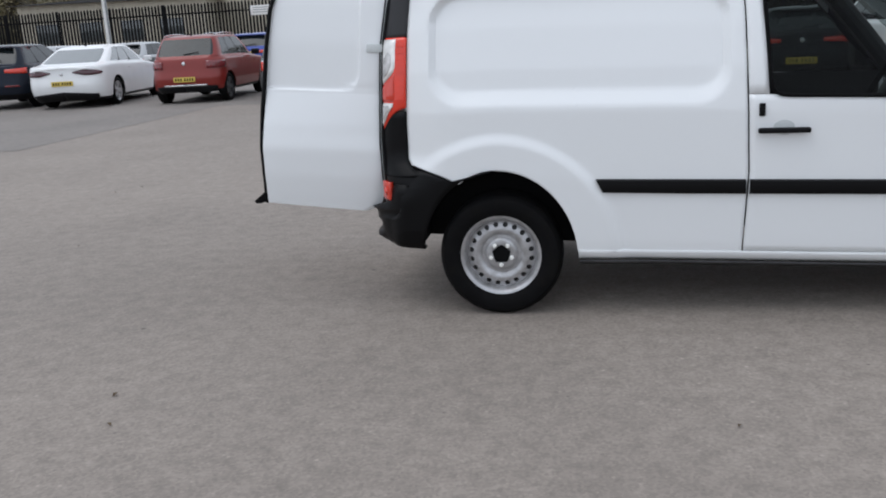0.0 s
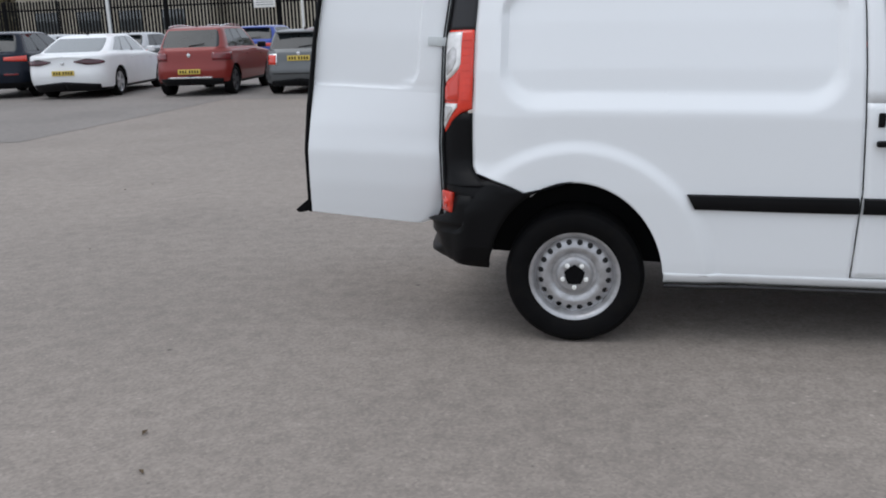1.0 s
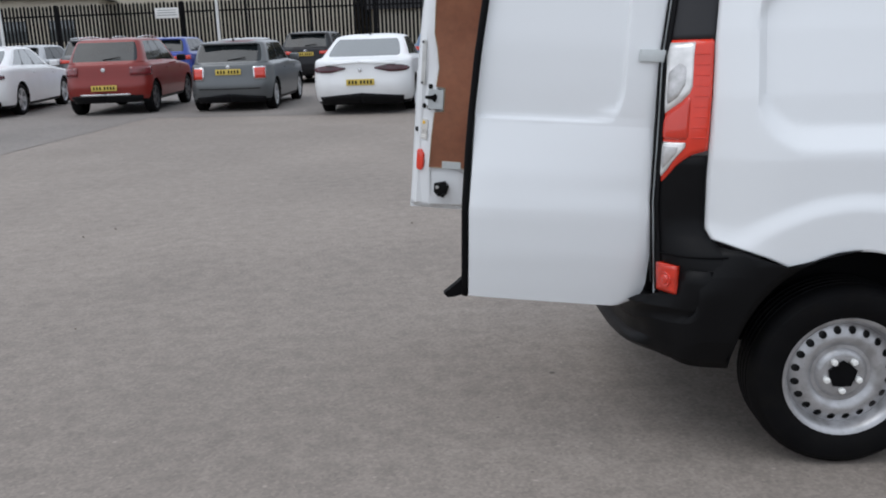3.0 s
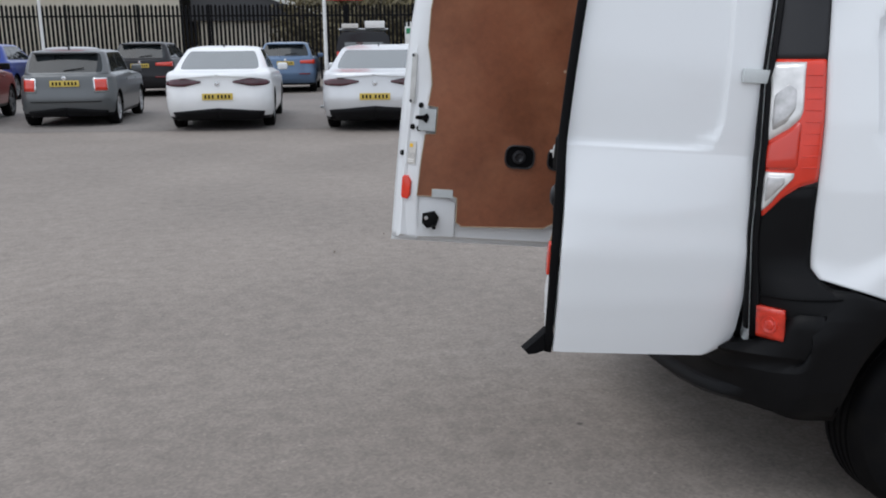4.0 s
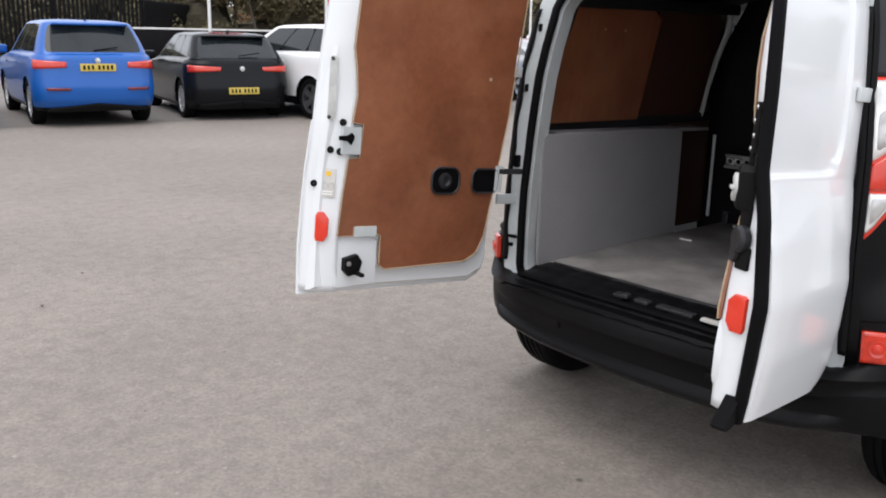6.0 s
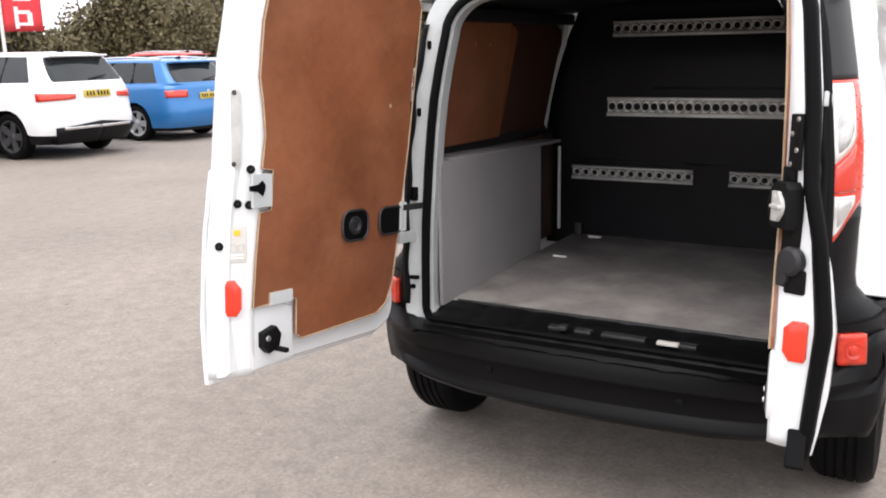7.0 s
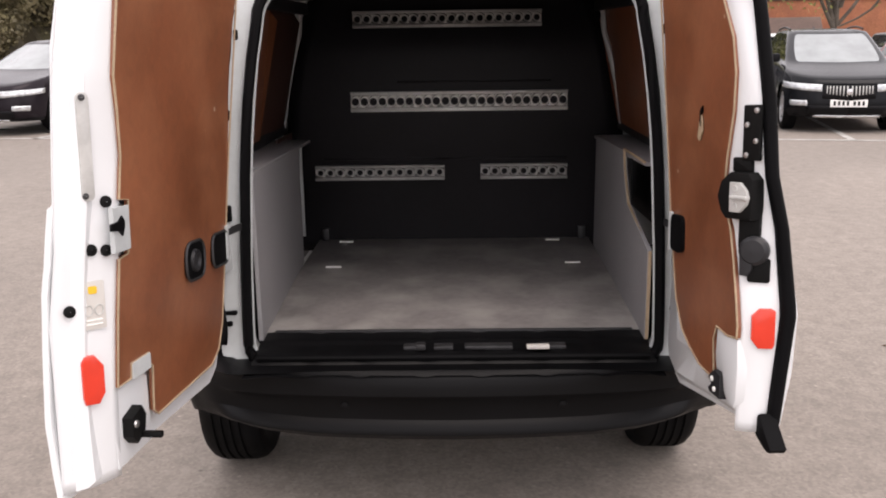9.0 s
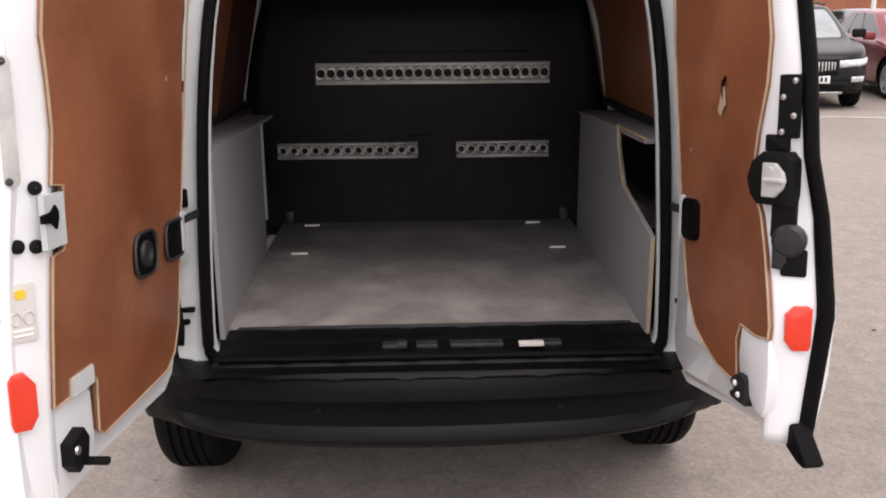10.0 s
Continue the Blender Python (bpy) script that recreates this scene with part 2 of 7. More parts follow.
def thing(name, m, label, category, group="", kind=""):
    """An Empty at a thing's base, which parents its parts."""
    ob = new(name)
    ob.empty_display_size = 0.2
    ob.matrix_world = m
    return tagged(ob, label, category, group, kind)


def solid(ob, thickness, offset=-1.0):
    s = ob.modifiers.new("thickness", "SOLIDIFY")
    s.thickness, s.offset, s.use_even_offset = thickness, offset, False
    return ob


def box(size, at=(0, 0, 0), bevel=0.005, turn=None, bm=None, seg=2):
    """A bevelled box, added to bm."""
    bm = bm or bmesh.new()
    m = Matrix.Translation(at) @ (turn or Matrix()) @ Matrix.Diagonal((*size, 1))
    made = bmesh.ops.create_cube(bm, size=1.0, matrix=m)["verts"]
    if bevel:
        edges = {e for v in made for e in v.link_edges}
        bmesh.ops.bevel(bm, geom=list(edges), offset=min(bevel, min(size) * 0.45), segments=seg, affect="EDGES", profile=0.6)
    return bm


def lathe(profile, n=32, axis="y"):
    """(radius, along) pairs turned round an axis."""
    verts, faces = [], []
    for r, a in profile:
        for k in range(n):
            c, s = math.cos(2 * math.pi * k / n), math.sin(2 * math.pi * k / n)
            verts.append({"y": (r * c, a, r * s), "z": (r * c, r * s, a), "x": (a, r * c, r * s)}[axis])
    for i in range(len(profile) - 1):
        for k in range(n):
            q = (k + 1) % n
            faces.append((i * n + k, i * n + q, (i + 1) * n + q, (i + 1) * n + k))
    return verts, faces


def grid(fn, us, vs):
    """A sheet fn(u, v) over two lists of parameters."""
    verts = [fn(u, v) for v in vs for u in us]
    n = len(us)
    faces = [(j * n + i, j * n + i + 1, (j + 1) * n + i + 1, (j + 1) * n + i) for j in range(len(vs) - 1) for i in range(n - 1)]
    return verts, faces


def joined(*pieces):
    verts, faces = [], []
    for v, f in pieces:
        k = len(verts)
        verts += list(v)
        faces += [tuple(i + k for i in q) for q in f]
    return verts, faces


def span(a, b, n):
    return [a + (b - a) * i / (n - 1) for i in range(n)]


def table(rows, x):
    return float(np.interp(x, [r[0] for r in rows], [r[1] for r in rows]))


def slab(outline, depth, at=0.0):
    """An outline of (u, v) pairs as a plate in u, v from n = at to at + depth (n along the third axis)."""
    k = len(outline)
    verts = [(u, v, at) for u, v in outline] + [(u, v, at + depth) for u, v in outline]
    faces = [tuple(range(k))[::-1], tuple(range(k, 2 * k))] + [(i, (i + 1) % k, k + (i + 1) % k, k + i) for i in range(k)]
    return verts, faces


def tube(points, radius, n=8, closed=False):
    """A round bead along points."""
    pts = [Vector(p) for p in points]
    verts, faces, k = [], [], len(pts)
    for i, p in enumerate(pts):
        a = pts[(i - 1) % k] if closed or i else p
        b = pts[(i + 1) % k] if closed or i < k - 1 else p
        d = (b - a).normalized()
        side = d.cross(Vector((0.13, 0.21, 0.97))).normalized()
        up = side.cross(d)
        for j in range(n):
            c, s = math.cos(2 * math.pi * j / n), math.sin(2 * math.pi * j / n)
            verts.append(p + radius * (c * side + s * up))
    for i in range(k if closed else k - 1):
        for j in range(n):
            i2, j2 = (i + 1) % k, (j + 1) % n
            faces.append((i * n + j, i * n + j2, i2 * n + j2, i2 * n + j))
    if not closed:
        faces += [tuple(range(n))[::-1], tuple(range((k - 1) * n, k * n))]
    return verts, faces


def holed_strip(length, height, count, hole, y=0.0, n=10):
    """A strip in x, z with a row of round holes."""
    verts, faces = [], []
    cell = length / count
    for c in range(count):
        x0 = -length / 2 + cell * (c + 0.5)
        base = len(verts)
        for k in range(n):
            a = 2 * math.pi * k / n
            dx, dz = math.cos(a), math.sin(a)
            s = min(cell / 2 / max(abs(dx), 1e-6), height / 2 / max(abs(dz), 1e-6))
            verts.append((x0 + dx * s, y, dz * s))
            verts.append((x0 + dx * hole, y, dz * hole))
        for k in range(n):
            q = (k + 1) % n
            faces.append((base + 2 * k, base + 2 * q, base + 2 * q + 1, base + 2 * k + 1))
        corner = len(verts)
        for sx in (-1, 1):
            for sz in (-1, 1):
                verts.append((x0 + sx * cell / 2, y, sz * height / 2))
        rim = [base + 2 * k for k in range(n)]
        for idx, (sx, sz) in enumerate(((-1, -1), (-1, 1), (1, -1), (1, 1))):
            near = sorted(rim, key=lambda r: (verts[r][0] - x0 - sx * cell / 2) ** 2 + (verts[r][2] - sz * height / 2) ** 2)[:2]
            faces.append((near[0], near[1], corner + idx))
    return verts, faces


def holed_ring(r0, r1, count, hole, dish, n=8):
    """A dished ring round the y axis with round holes; dish(r) gives y."""
    verts, faces = [], []
    rm = (r0 + r1) / 2
    step = 2 * math.pi / count
    for c in range(count):
        a0 = step * (c + 0.5)
        base = len(verts)
        for k in range(n):
            a = 2 * math.pi * k / n
            du, dr = math.cos(a), math.sin(a)
            s = min(1 / max(abs(du), 1e-6), 1 / max(abs(dr), 1e-6))
            ang, r = a0 + du * s * step / 2, rm + dr * s * (r1 - r0) / 2
            verts.append((r * math.cos(ang), dish(r), r * math.sin(ang)))
            ang, r = a0 + du * hole / rm, rm + dr * hole
            verts.append((r * math.cos(ang), dish(r), r * math.sin(ang)))
        for k in range(n):
            q = (k + 1) % n
            faces.append((base + 2 * k, base + 2 * q, base + 2 * q + 1, base + 2 * k + 1))
    return verts, faces


# ---- the white van ----
VAN = thing("van", pose(-0.02, 5.355, 0, 0, 0, -4.5), "white panel van with both rear doors swung open, parked on asphalt", "van")
HALF = [(0.2, 0.845), (0.4, 0.868), (0.72, 0.880), (1.05, 0.876), (1.25, 0.856), (1.45, 0.815), (1.6, 0.772), (1.70, 0.735)]


def sm(a, b, x):
    t = max(0.0, min(1.0, (x - a) / (b - a)))
    return t * t * (3 - 2 * t)


def plan(x):
    return 1 - 0.02 * sm(-0.1, -0.5, x) - 0.04 * sm(2.7, 3.05, x) - 0.16 * sm(3.0, 3.48, x)


def pressing(x, z):
    """How far the side stands proud of its plain curve: the sunk upper panel and the flares over the wheels."""
    r = 0.15
    cx, cz = min(max(x, -0.31 + r), 1.10 - r), min(max(z, 1.115 + r), 1.615 - r)
    dx, dz = x - cx, z - cz
    far = math.hypot(dx, dz)
    if far > 1e-6:
        d, down = r - far, max(0.0, -dz / far)
    else:
        d, down = r, 0.0
    w = 0.016 + 0.022 * down
    out = -0.038 * max(0.0, min(1.0, (d + w) / (2 * w)))
    for c in (0.0, 2.697):
        out += 0.017 * sm(0.635, 0.575, math.hypot(x - c, (z - 0.30) * 0.98))
    return out


def skin(x, z, side, off=0.0):
    """A point of the van's side; side is -1 for the driver's side."""
    tuck = 0.098 * sm(0.62, 0.86, z) * max(0.0, (-0.24 - x) / 0.225) ** 2
    y = (table(HALF, z) + pressing(x, z) + off) * (plan(x) - tuck)
    return (x, side * y, z - 0.026 * max(0.0, x))


REAR_EDGE = [(0.74, -0.385), (0.768, -0.420), (0.79, -0.450), (0.82, -0.466), (1.0, -0.464), (1.425, -0.443), (1.6, -0.426), (1.72, -0.400)]
SEAM = [(0.34, 1.180), (0.75, 1.200), (1.51, 1.175), (1.72, 1.160)]


def arch(x, c, low):
    t = (x - c) / 0.392
    return low if abs(t) >= 1 else max(low, 0.315 + 0.445 * math.sqrt(1 - t * t))


def quarter_low(x):
    if x < -0.205:
        return 0.697 - 0.355 * (x + 0.205)
    return arch(x, 0.0, 0.347)


def flip(data):
    return data[0], [f[::-1] for f in data[1]]


def side_sheet(side, xs, low, high, rows, rear=None, front=None, off=0.0):
    """A sheet of the side over columns xs, from low(x) to high(x), its ends drawn to the curves rear(z) and front(z)."""
    def at(u, v):
        x = u
        z = low(x) + (high(x) - low(x)) * v
        if rear and x < xs[0] + 0.3:
            k = (x - xs[0]) / 0.3
            x = table(rear, z) * (1 - k) + (xs[0] + 0.3) * k
        if front and x > xs[-1] - 0.3:
            k = (x - xs[-1] + 0.3) / 0.3
            x = (xs[-1] - 0.3) * (1 - k) + table(front, z) * k
        return skin(x, z, side, off)
    data = grid(at, xs, span(0, 1, rows))
    return data if side < 0 else flip(data)


for side in (-1, 1):
    xs = span(-0.466, -0.205, 17) + [-0.39 * math.cos(a) for a in span(1.03, math.pi - 0.02, 40)][1:] + span(0.3925, 1.18, 48)
    solid(part("quarter_panel", side_sheet(side, xs, quarter_low, lambda x: 1.70, 92, REAR_EDGE, SEAM), M["van_white"], VAN), 0.012)
    # front door of sheets round its window
    low_door = side_sheet(side, span(1.188, 2.30, 34), lambda x: 0.362, lambda x: 1.116 - 0.02 * (x - 1.3), 26, [(z, x + 0.008) for z, x in SEAM])
    back_bar = grid(lambda u, v: skin((table(SEAM, 1.116 + 0.584 * v) + 0.008) * (1 - u) + (1.287 - 0.042 * v) * u, 1.116 + 0.584 * v, side), span(0, 1, 4), span(0, 1, 12))
    top_bar = grid(lambda u, v: skin(1.245 + (1.80 + 0.06 * v - 1.245) * u, 1.60 + 0.10 * v, side), span(0, 1, 12), span(0, 1, 4))
    pillar = grid(lambda u, v: skin(1.80 + 0.50 * (1 - v) + 0.09 * u, 1.098 + 0.502 * v + 0.02 * u, side), span(0, 1, 4), span(0, 1, 12))
    if side > 0:
        back_bar, top_bar, pillar = flip(back_bar), flip(top_bar), flip(pillar)
    fdoor = solid(part("front_door", low_door, M["van_white"], VAN), 0.012)
    for bar in (back_bar, top_bar, pillar):
        solid(part("window_frame", bar, M["van_white"], fdoor), 0.012)
    corners = [(1.296, 1.113), (2.262, 1.097), (1.812, 1.592), (1.262, 1.594)]
    opening = []
    for k_ in range(4):
        p0, p1, p2 = (Vector(corners[(k_ + d_) % 4]) for d_ in (-1, 0, 1))
        a_, b_ = p1 + (p0 - p1).normalized() * 0.075, p1 + (p2 - p1).normalized() * 0.075
        opening += [a_ * (1 - t_) ** 2 + p1 * 2 * t_ * (1 - t_) + b_ * t_ * t_ for t_ in span(0, 1, 6)]
    part("window_seal", tube([skin(q.x, q.y, side, 0.003) for q in opening], 0.010, 6, True), M["rubber"], fdoor)
    mid_w = Vector((1.66, 1.33))
    frit = [skin(q.x, q.y, side, -0.006) for q in opening] + [skin(*(mid_w + (q - mid_w) * 1.10), side, -0.008) for q in opening]
    ko = len(opening)
    part("window_border", (frit, [(i, (i + 1) % ko, ko + (i + 1) % ko, ko + i) for i in range(ko)]), M["rubber"], fdoor, "black border of the window")
    trim = grid(lambda u, v: skin(1.24 + 1.02 * u, 0.42 + 0.69 * v, side, -0.06), span(0, 1, 4), span(0, 1, 4))
    part("door_card", trim, M["grey_plastic"], fdoor, "dark inner door trim")
    part("pillar_lining", tube([(2.32, side * 0.66, 1.02), (2.10, side * 0.655, 1.30), (1.88, side * 0.64, 1.56), (1.74, side * 0.60, 1.66)], 0.060, 10), M["grey_plastic"], VAN, "dark windscreen pillar lining")
    gl = grid(lambda u, v: skin((1.292 - 0.03 * v) + (2.26 - 0.46 * v - 1.292 + 0.03 * v) * u, 1.112 + 0.485 * v, side, -0.014), span(0, 1, 8), span(0, 1, 8))
    pane = part("door_window", gl, M["van_glass"], fdoor)
    pane.visible_shadow = False
    hb = box((0.235, 0.030, 0.026), (0, 0, 0), 0.010)
    hx, hy, hz = skin(1.353, 0.952, side, 0.024)
    part("door_handle", hb, M["black_plastic"], fdoor, "black plastic door handle", pose(hx, hy, hz, 0, 0.8, 0))
    cup = lathe([(0.052, 0.0), (0.048, 0.006), (0.02, 0.012), (0.001, 0.013)], 24)
    part("handle_cup", cup, M["shaded_white"], fdoor, "", pose(*skin(1.355, 0.962, side, -0.002)) @ Matrix.Diagonal((1.0, side * 0.4, 0.75, 1)))
    lx, ly, lz = skin(1.255, 1.047, side, 0.004)
    part("lock_cover", box((0.028, 0.014, 0.060), (0, 0, 0), 0.012, seg=3), M["black_plastic"], fdoor, "", pose(lx, ly, lz))
    mir = box((0.10, 0.20, 0.24), (0, 0, 0), 0.04, seg=3)
    part("door_mirror", mir, M["black_plastic"], fdoor, "black door mirror housing", pose(*skin(2.18, 1.25, side, 0.13)))
    part("mirror_arm", box((0.07, 0.12, 0.05), (0, 0, 0), 0.015), M["black_plastic"], fdoor, "", pose(*skin(2.19, 1.16, side, 0.04)))
    # rubbing strips
    for x0, x1, nose in ((0.482, 1.190, 0.045), (1.206, 2.24, 0.0)):
        strip = []
        for u in span(0, 1, 14):
            x = x0 + (x1 - x0) * u
            taper = min(1.0, 0.72 + 0.5 * u) if nose else 1.0
            dn = nose * (1 if u == 0 else 0)
            for zz, off in ((0.646 + 0.012 * (1 - taper), 0.0), (0.650 + 0.012 * (1 - taper), 0.016), (0.680, 0.022), (0.712, 0.016), (0.718, 0.0)):
                strip.append(skin(x + (nose * 0.8 * (0.72 - zz) / 0.07 if u == 0 and nose else 0), zz, side, off))
        fs = [(i * 5 + j, i * 5 + j + 1, i * 5 + 6 + j, i * 5 + 5 + j) for i in range(13) for j in range(4)]
        part("rubbing_strip", (strip, fs if side > 0 else [f[::-1] for f in fs]), M["black_plastic"], VAN if nose else fdoor, "black side rubbing strip")
    # sill
    sill = grid(lambda u, v: (lambda p: (p[0], p[1] - side * (0.0 if v < 0.5 else 0.03 * (v - 0.5)), p[2] - 0.052 * v))(skin(u, 0.357, side, 0.004 - 0.02 * v)), span(0.395, 2.30, 30), span(0, 1, 5))
    solid(part("sill", flip(sill) if side < 0 else sill, M["van_white"], VAN), 0.01)
    seam_low = grid(lambda u, v: (lambda p: (p[0], p[1] * (0.985 - 0.03 * v), p[2] - 0.052 - 0.02 * v))(skin(u, 0.357, side)), span(0.40, 2.30, 12), span(0, 1, 3))
    solid(part("underseal_lip", seam_low, M["dark_metal"], VAN), 0.01)
    # front wing
    top = [(2.28, 1.10), (2.45, 1.06), (2.75, 1.03), (3.1, 0.96), (3.42, 0.84)]
    wing = side_sheet(side, span(2.308, 3.10, 44) + span(3.13, 3.44, 10), lambda x: arch(x, 2.697, 0.362), lambda x: table(top, x) + 0.06, 26)
    solid(part("front_wing", wing, M["van_white"], VAN), 0.012)
    head = grid(lambda u, v: skin(3.14 + 0.32 * u, 0.74 + 0.18 * v - 0.06 * u * v, side, 0.006), span(0, 1, 8), span(0, 1, 6))
    solid(part("headlamp", head if side < 0 else flip(head), M["head_lens"], VAN, "clear headlamp"), 0.02)
    # wheel houses
    for c in (0.0, 2.697):
        arc = span(0.04, math.pi - 0.16, 18)
        house = [(c + 0.402 * math.cos(a), side * y, 0.315 + 0.452 * math.sin(a)) for y in (0.872, 0.645) for a in arc]
        hf = [(i, i + 1, i + 19, i + 18) for i in range(17)]
        hf.append(tuple(range(18, 36)))
        part("wheel_house", (house, hf), M["rubber"], VAN, "black wheel house liner")

# roof, windscreen, bonnet, nose
ROOF = [(0.735, 1.70), (0.71, 1.735), (0.655, 1.768), (0.56, 1.792), (0.40, 1.812), (0.20, 1.824), (0.0, 1.828)]
ring = [(-y, z) for y, z in ROOF] + [(y, z) for y, z in ROOF[::-1]][1:]


def rear_x(z):
    return table([(0.45, -0.60), (0.9, -0.612), (1.38, -0.585), (1.62, -0.545), (1.72, -0.515), (1.83, -0.47)], z)


roof = []
for x in [None] + span(-0.40, 1.86, 26):
    for y, z in ring:
        xx = rear_x(z) + 0.02 if x is None else x
        drop = 0.05 * sm(1.3, 1.9, xx) + 0.02 * sm(0.2, -0.5, xx)
        roof.append((xx, y, z - drop - 0.026 * max(0, xx)))
k = len(ring)
solid(part("roof", (roof, [(i * k + j + 1, i * k + j, i * k + k + j, i * k + k + j + 1) for i in range(26) for j in range(k - 1)]), M["van_white"], VAN), 0.015)
for side in (-1, 1):
    part("roof_gutter", tube([(x, side * 0.722, 1.724 - 0.026 * max(0, x) - 0.05 * sm(1.3, 1.9, x)) for x in span(-0.36, 1.8, 16)], 0.008, 6), M["rubber"], VAN)
screen = grid(lambda u, v: (1.87 + 0.80 * (1 - v) - 0.10 * u * u * (1 - 0.4 * v), (0.80 - 0.10 * v) * u * 0.96, 1.03 + 0.69 * v), span(-1, 1, 13), span(0, 1, 9))
ws = part("windscreen", flip(screen), M["van_glass"], VAN, "tinted windscreen")
ws.visible_shadow = False
bonnet = grid(lambda u, v: (2.56 + 0.90 * v - 0.05 * u * u * v, (0.80 - 0.12 * v) * u, 1.055 - 0.045 * v - 0.22 * v ** 3 - 0.035 * u * u), span(-1, 1, 15), span(0, 1, 12))
solid(part("bonnet", bonnet, M["van_white"], VAN), 0.012)
nose = grid(lambda u, v: (3.535 - 0.16 * abs(u) ** 2.6 - 0.05 * (1 - v) - 0.09 * sm(0.6, 1, v), 0.795 * u, 0.20 + 0.62 * v), span(-1, 1, 21), span(0, 1, 12))
solid(part("front_bumper", nose, M["black_plastic"], VAN, "black front bumper and grille"), 0.015)

# rear corner pillars: lamp, trim and bumper corner, swept from the side to the door jamb
JAMB_OUT = [(0.50, 0.700), (0.60, 0.716), (0.75, 0.712), (1.2, 0.690), (1.45, 0.664), (1.62, 0.636), (1.70, 0.600), (1.745, 0.545)]


def corner(s, z, side, off=0.0):
    """From the side's rear edge (s = 0) round to the jamb (s = 1)."""
    a = Vector((table(REAR_EDGE, z) - 0.003, -abs(skin(table(REAR_EDGE, z), z, -1)[1])))
    b = Vector((rear_x(z), -table(JAMB_OUT, z)))
    c = Vector((rear_x(z) + 0.045, a.y + 0.012))
    p = a * (1 - s) ** 2 + c * 2 * s * (1 - s) + b * s * s
    t = ((c - a) * (1 - s) + (b - c) * s).normalized()
    out = Vector((t.y, -t.x)) if t.x < 0 else Vector((-t.y, t.x))
    if out.x > 0 or out.y > 0.5:
        out = -out
    p += out * off
    return (p.x, side * -p.y, z)


for side in (-1, 1):
    fl = (lambda d: d) if side < 0 else flip

    def patch(name, s0, s1, z0, z1, material, parent, label="", off=0.0, thick=0.012, ns=10, nz=16, slant=0.0):
        data = grid(lambda u, v: corner(s0 + (s1 - s0) * u, (z0 - slant * u) + (z1 - z0 + slant * u) * v, side, off), span(0, 1, ns), span(0, 1, nz))
        return solid(part(name, flip(fl(data)), material, parent, label), thick, -1.0)

    patch("corner_trim", 0, 1, 0.55, 1.06, M["black_plastic"], VAN, "black plastic rear corner trim", 0.002)
    patch("pillar_trim", 0, 1, 1.425, 1.745, M["grey_plastic"], VAN, "dark grey pillar trim above the tail lamp", 0.001)
    def lens(name, s0, s1, low, high, material, parent, label, off, thick, ns=12, nz=12):
        def at(u, v):
            s_ = s0 + (s1 - s0) * u
            z0, z1 = table(low, s_), table(high, s_)
            return corner(s_, z0 + (z1 - z0) * v, side, off - 0.004 * (abs(2 * v - 1) ** 6 + abs(2 * u - 1) ** 8))
        return solid(part(name, flip(fl(grid(at, span(0, 1, ns), span(0, 1, nz)))), material, parent, label), thick, -1.0)

    lamp = lens("tail_lamp", 0.0, 0.93, [(0, 1.078), (0.3, 1.062), (0.55, 1.030), (0.75, 0.990), (0.93, 0.962)], [(0, 1.428)], M["orange_red_lens"], VAN, "tall red and clear tail lamp", 0.008, 0.03, 14, 22)
    lens("reversing_lens", 0.34, 0.92, [(0.34, 1.268), (0.55, 1.232), (0.92, 1.192)], [(0, 1.420)], M["clear_lens"], lamp, "clear upper lens", 0.013, 0.008)
    lens("lamp_bowl", 0.44, 0.86, [(0.44, 1.292), (0.6, 1.246), (0.86, 1.216)], [(0.44, 1.345), (0.6, 1.366), (0.86, 1.330)], M["lamp_bowl"], lamp, "grey reflector bowl behind the clear lens", 0.015, 0.006)
    lens("brake_lens", 0.36, 0.91, [(0, 1.112)], [(0.36, 1.258), (0.55, 1.224), (0.91, 1.184)], M["red_lens"], lamp, "deep red lens", 0.013, 0.008)
    lens("indicator_lens", 0.40, 0.90, [(0.40, 1.088), (0.60, 1.048), (0.75, 1.010), (0.90, 0.986)], [(0, 1.104)], M["clear_lens"], lamp, "clear lower lens", 0.014, 0.008)
    lens("lamp_bowl", 0.52, 0.86, [(0.52, 1.074), (0.7, 1.036), (0.86, 1.004)], [(0.52, 1.092), (0.86, 1.094)], M["lamp_bowl"], lamp, "grey reflector bowl behind the clear lens", 0.016, 0.006)
    for i in range(9):
        zf = 1.12 + 0.033 * i
        part("lamp_flute", tube([corner(0.06, zf, side, 0.0085), corner(0.30, zf, side, 0.0085)], 0.0022, 5), M["orange_red_lens"], lamp)
    patch("hinge_cover", 0.90, 1.0, 0.60, 1.72, M["black_plastic"], VAN, "black plastic strip behind the hinges", 0.010)
    patch("rear_reflector", 0.60, 0.88, 0.612, 0.705, M["fog_lens"], VAN, "red rear fog lamp in the bumper corner", 0.026, 0.03, 9, 9)
    fx, fy, fz = corner(0.74, 0.656, side, 0.026)
    part("fog_bowl", lathe([(0.026, 0.004), (0.025, -0.003), (0.016, -0.001), (0.013, -0.006), (0.001, -0.008)], 20, "x"), M["red_lens"], VAN, "round red bowl of the fog lamp", pose(fx, fy, fz, 0, 0, -28 * side))
    part("corner_groove", tube([corner(s_, 0.742 - 0.01 * s_, side, 0.004) for s_ in span(0.05, 0.98, 12)], 0.004, 6), M["rubber"], VAN)

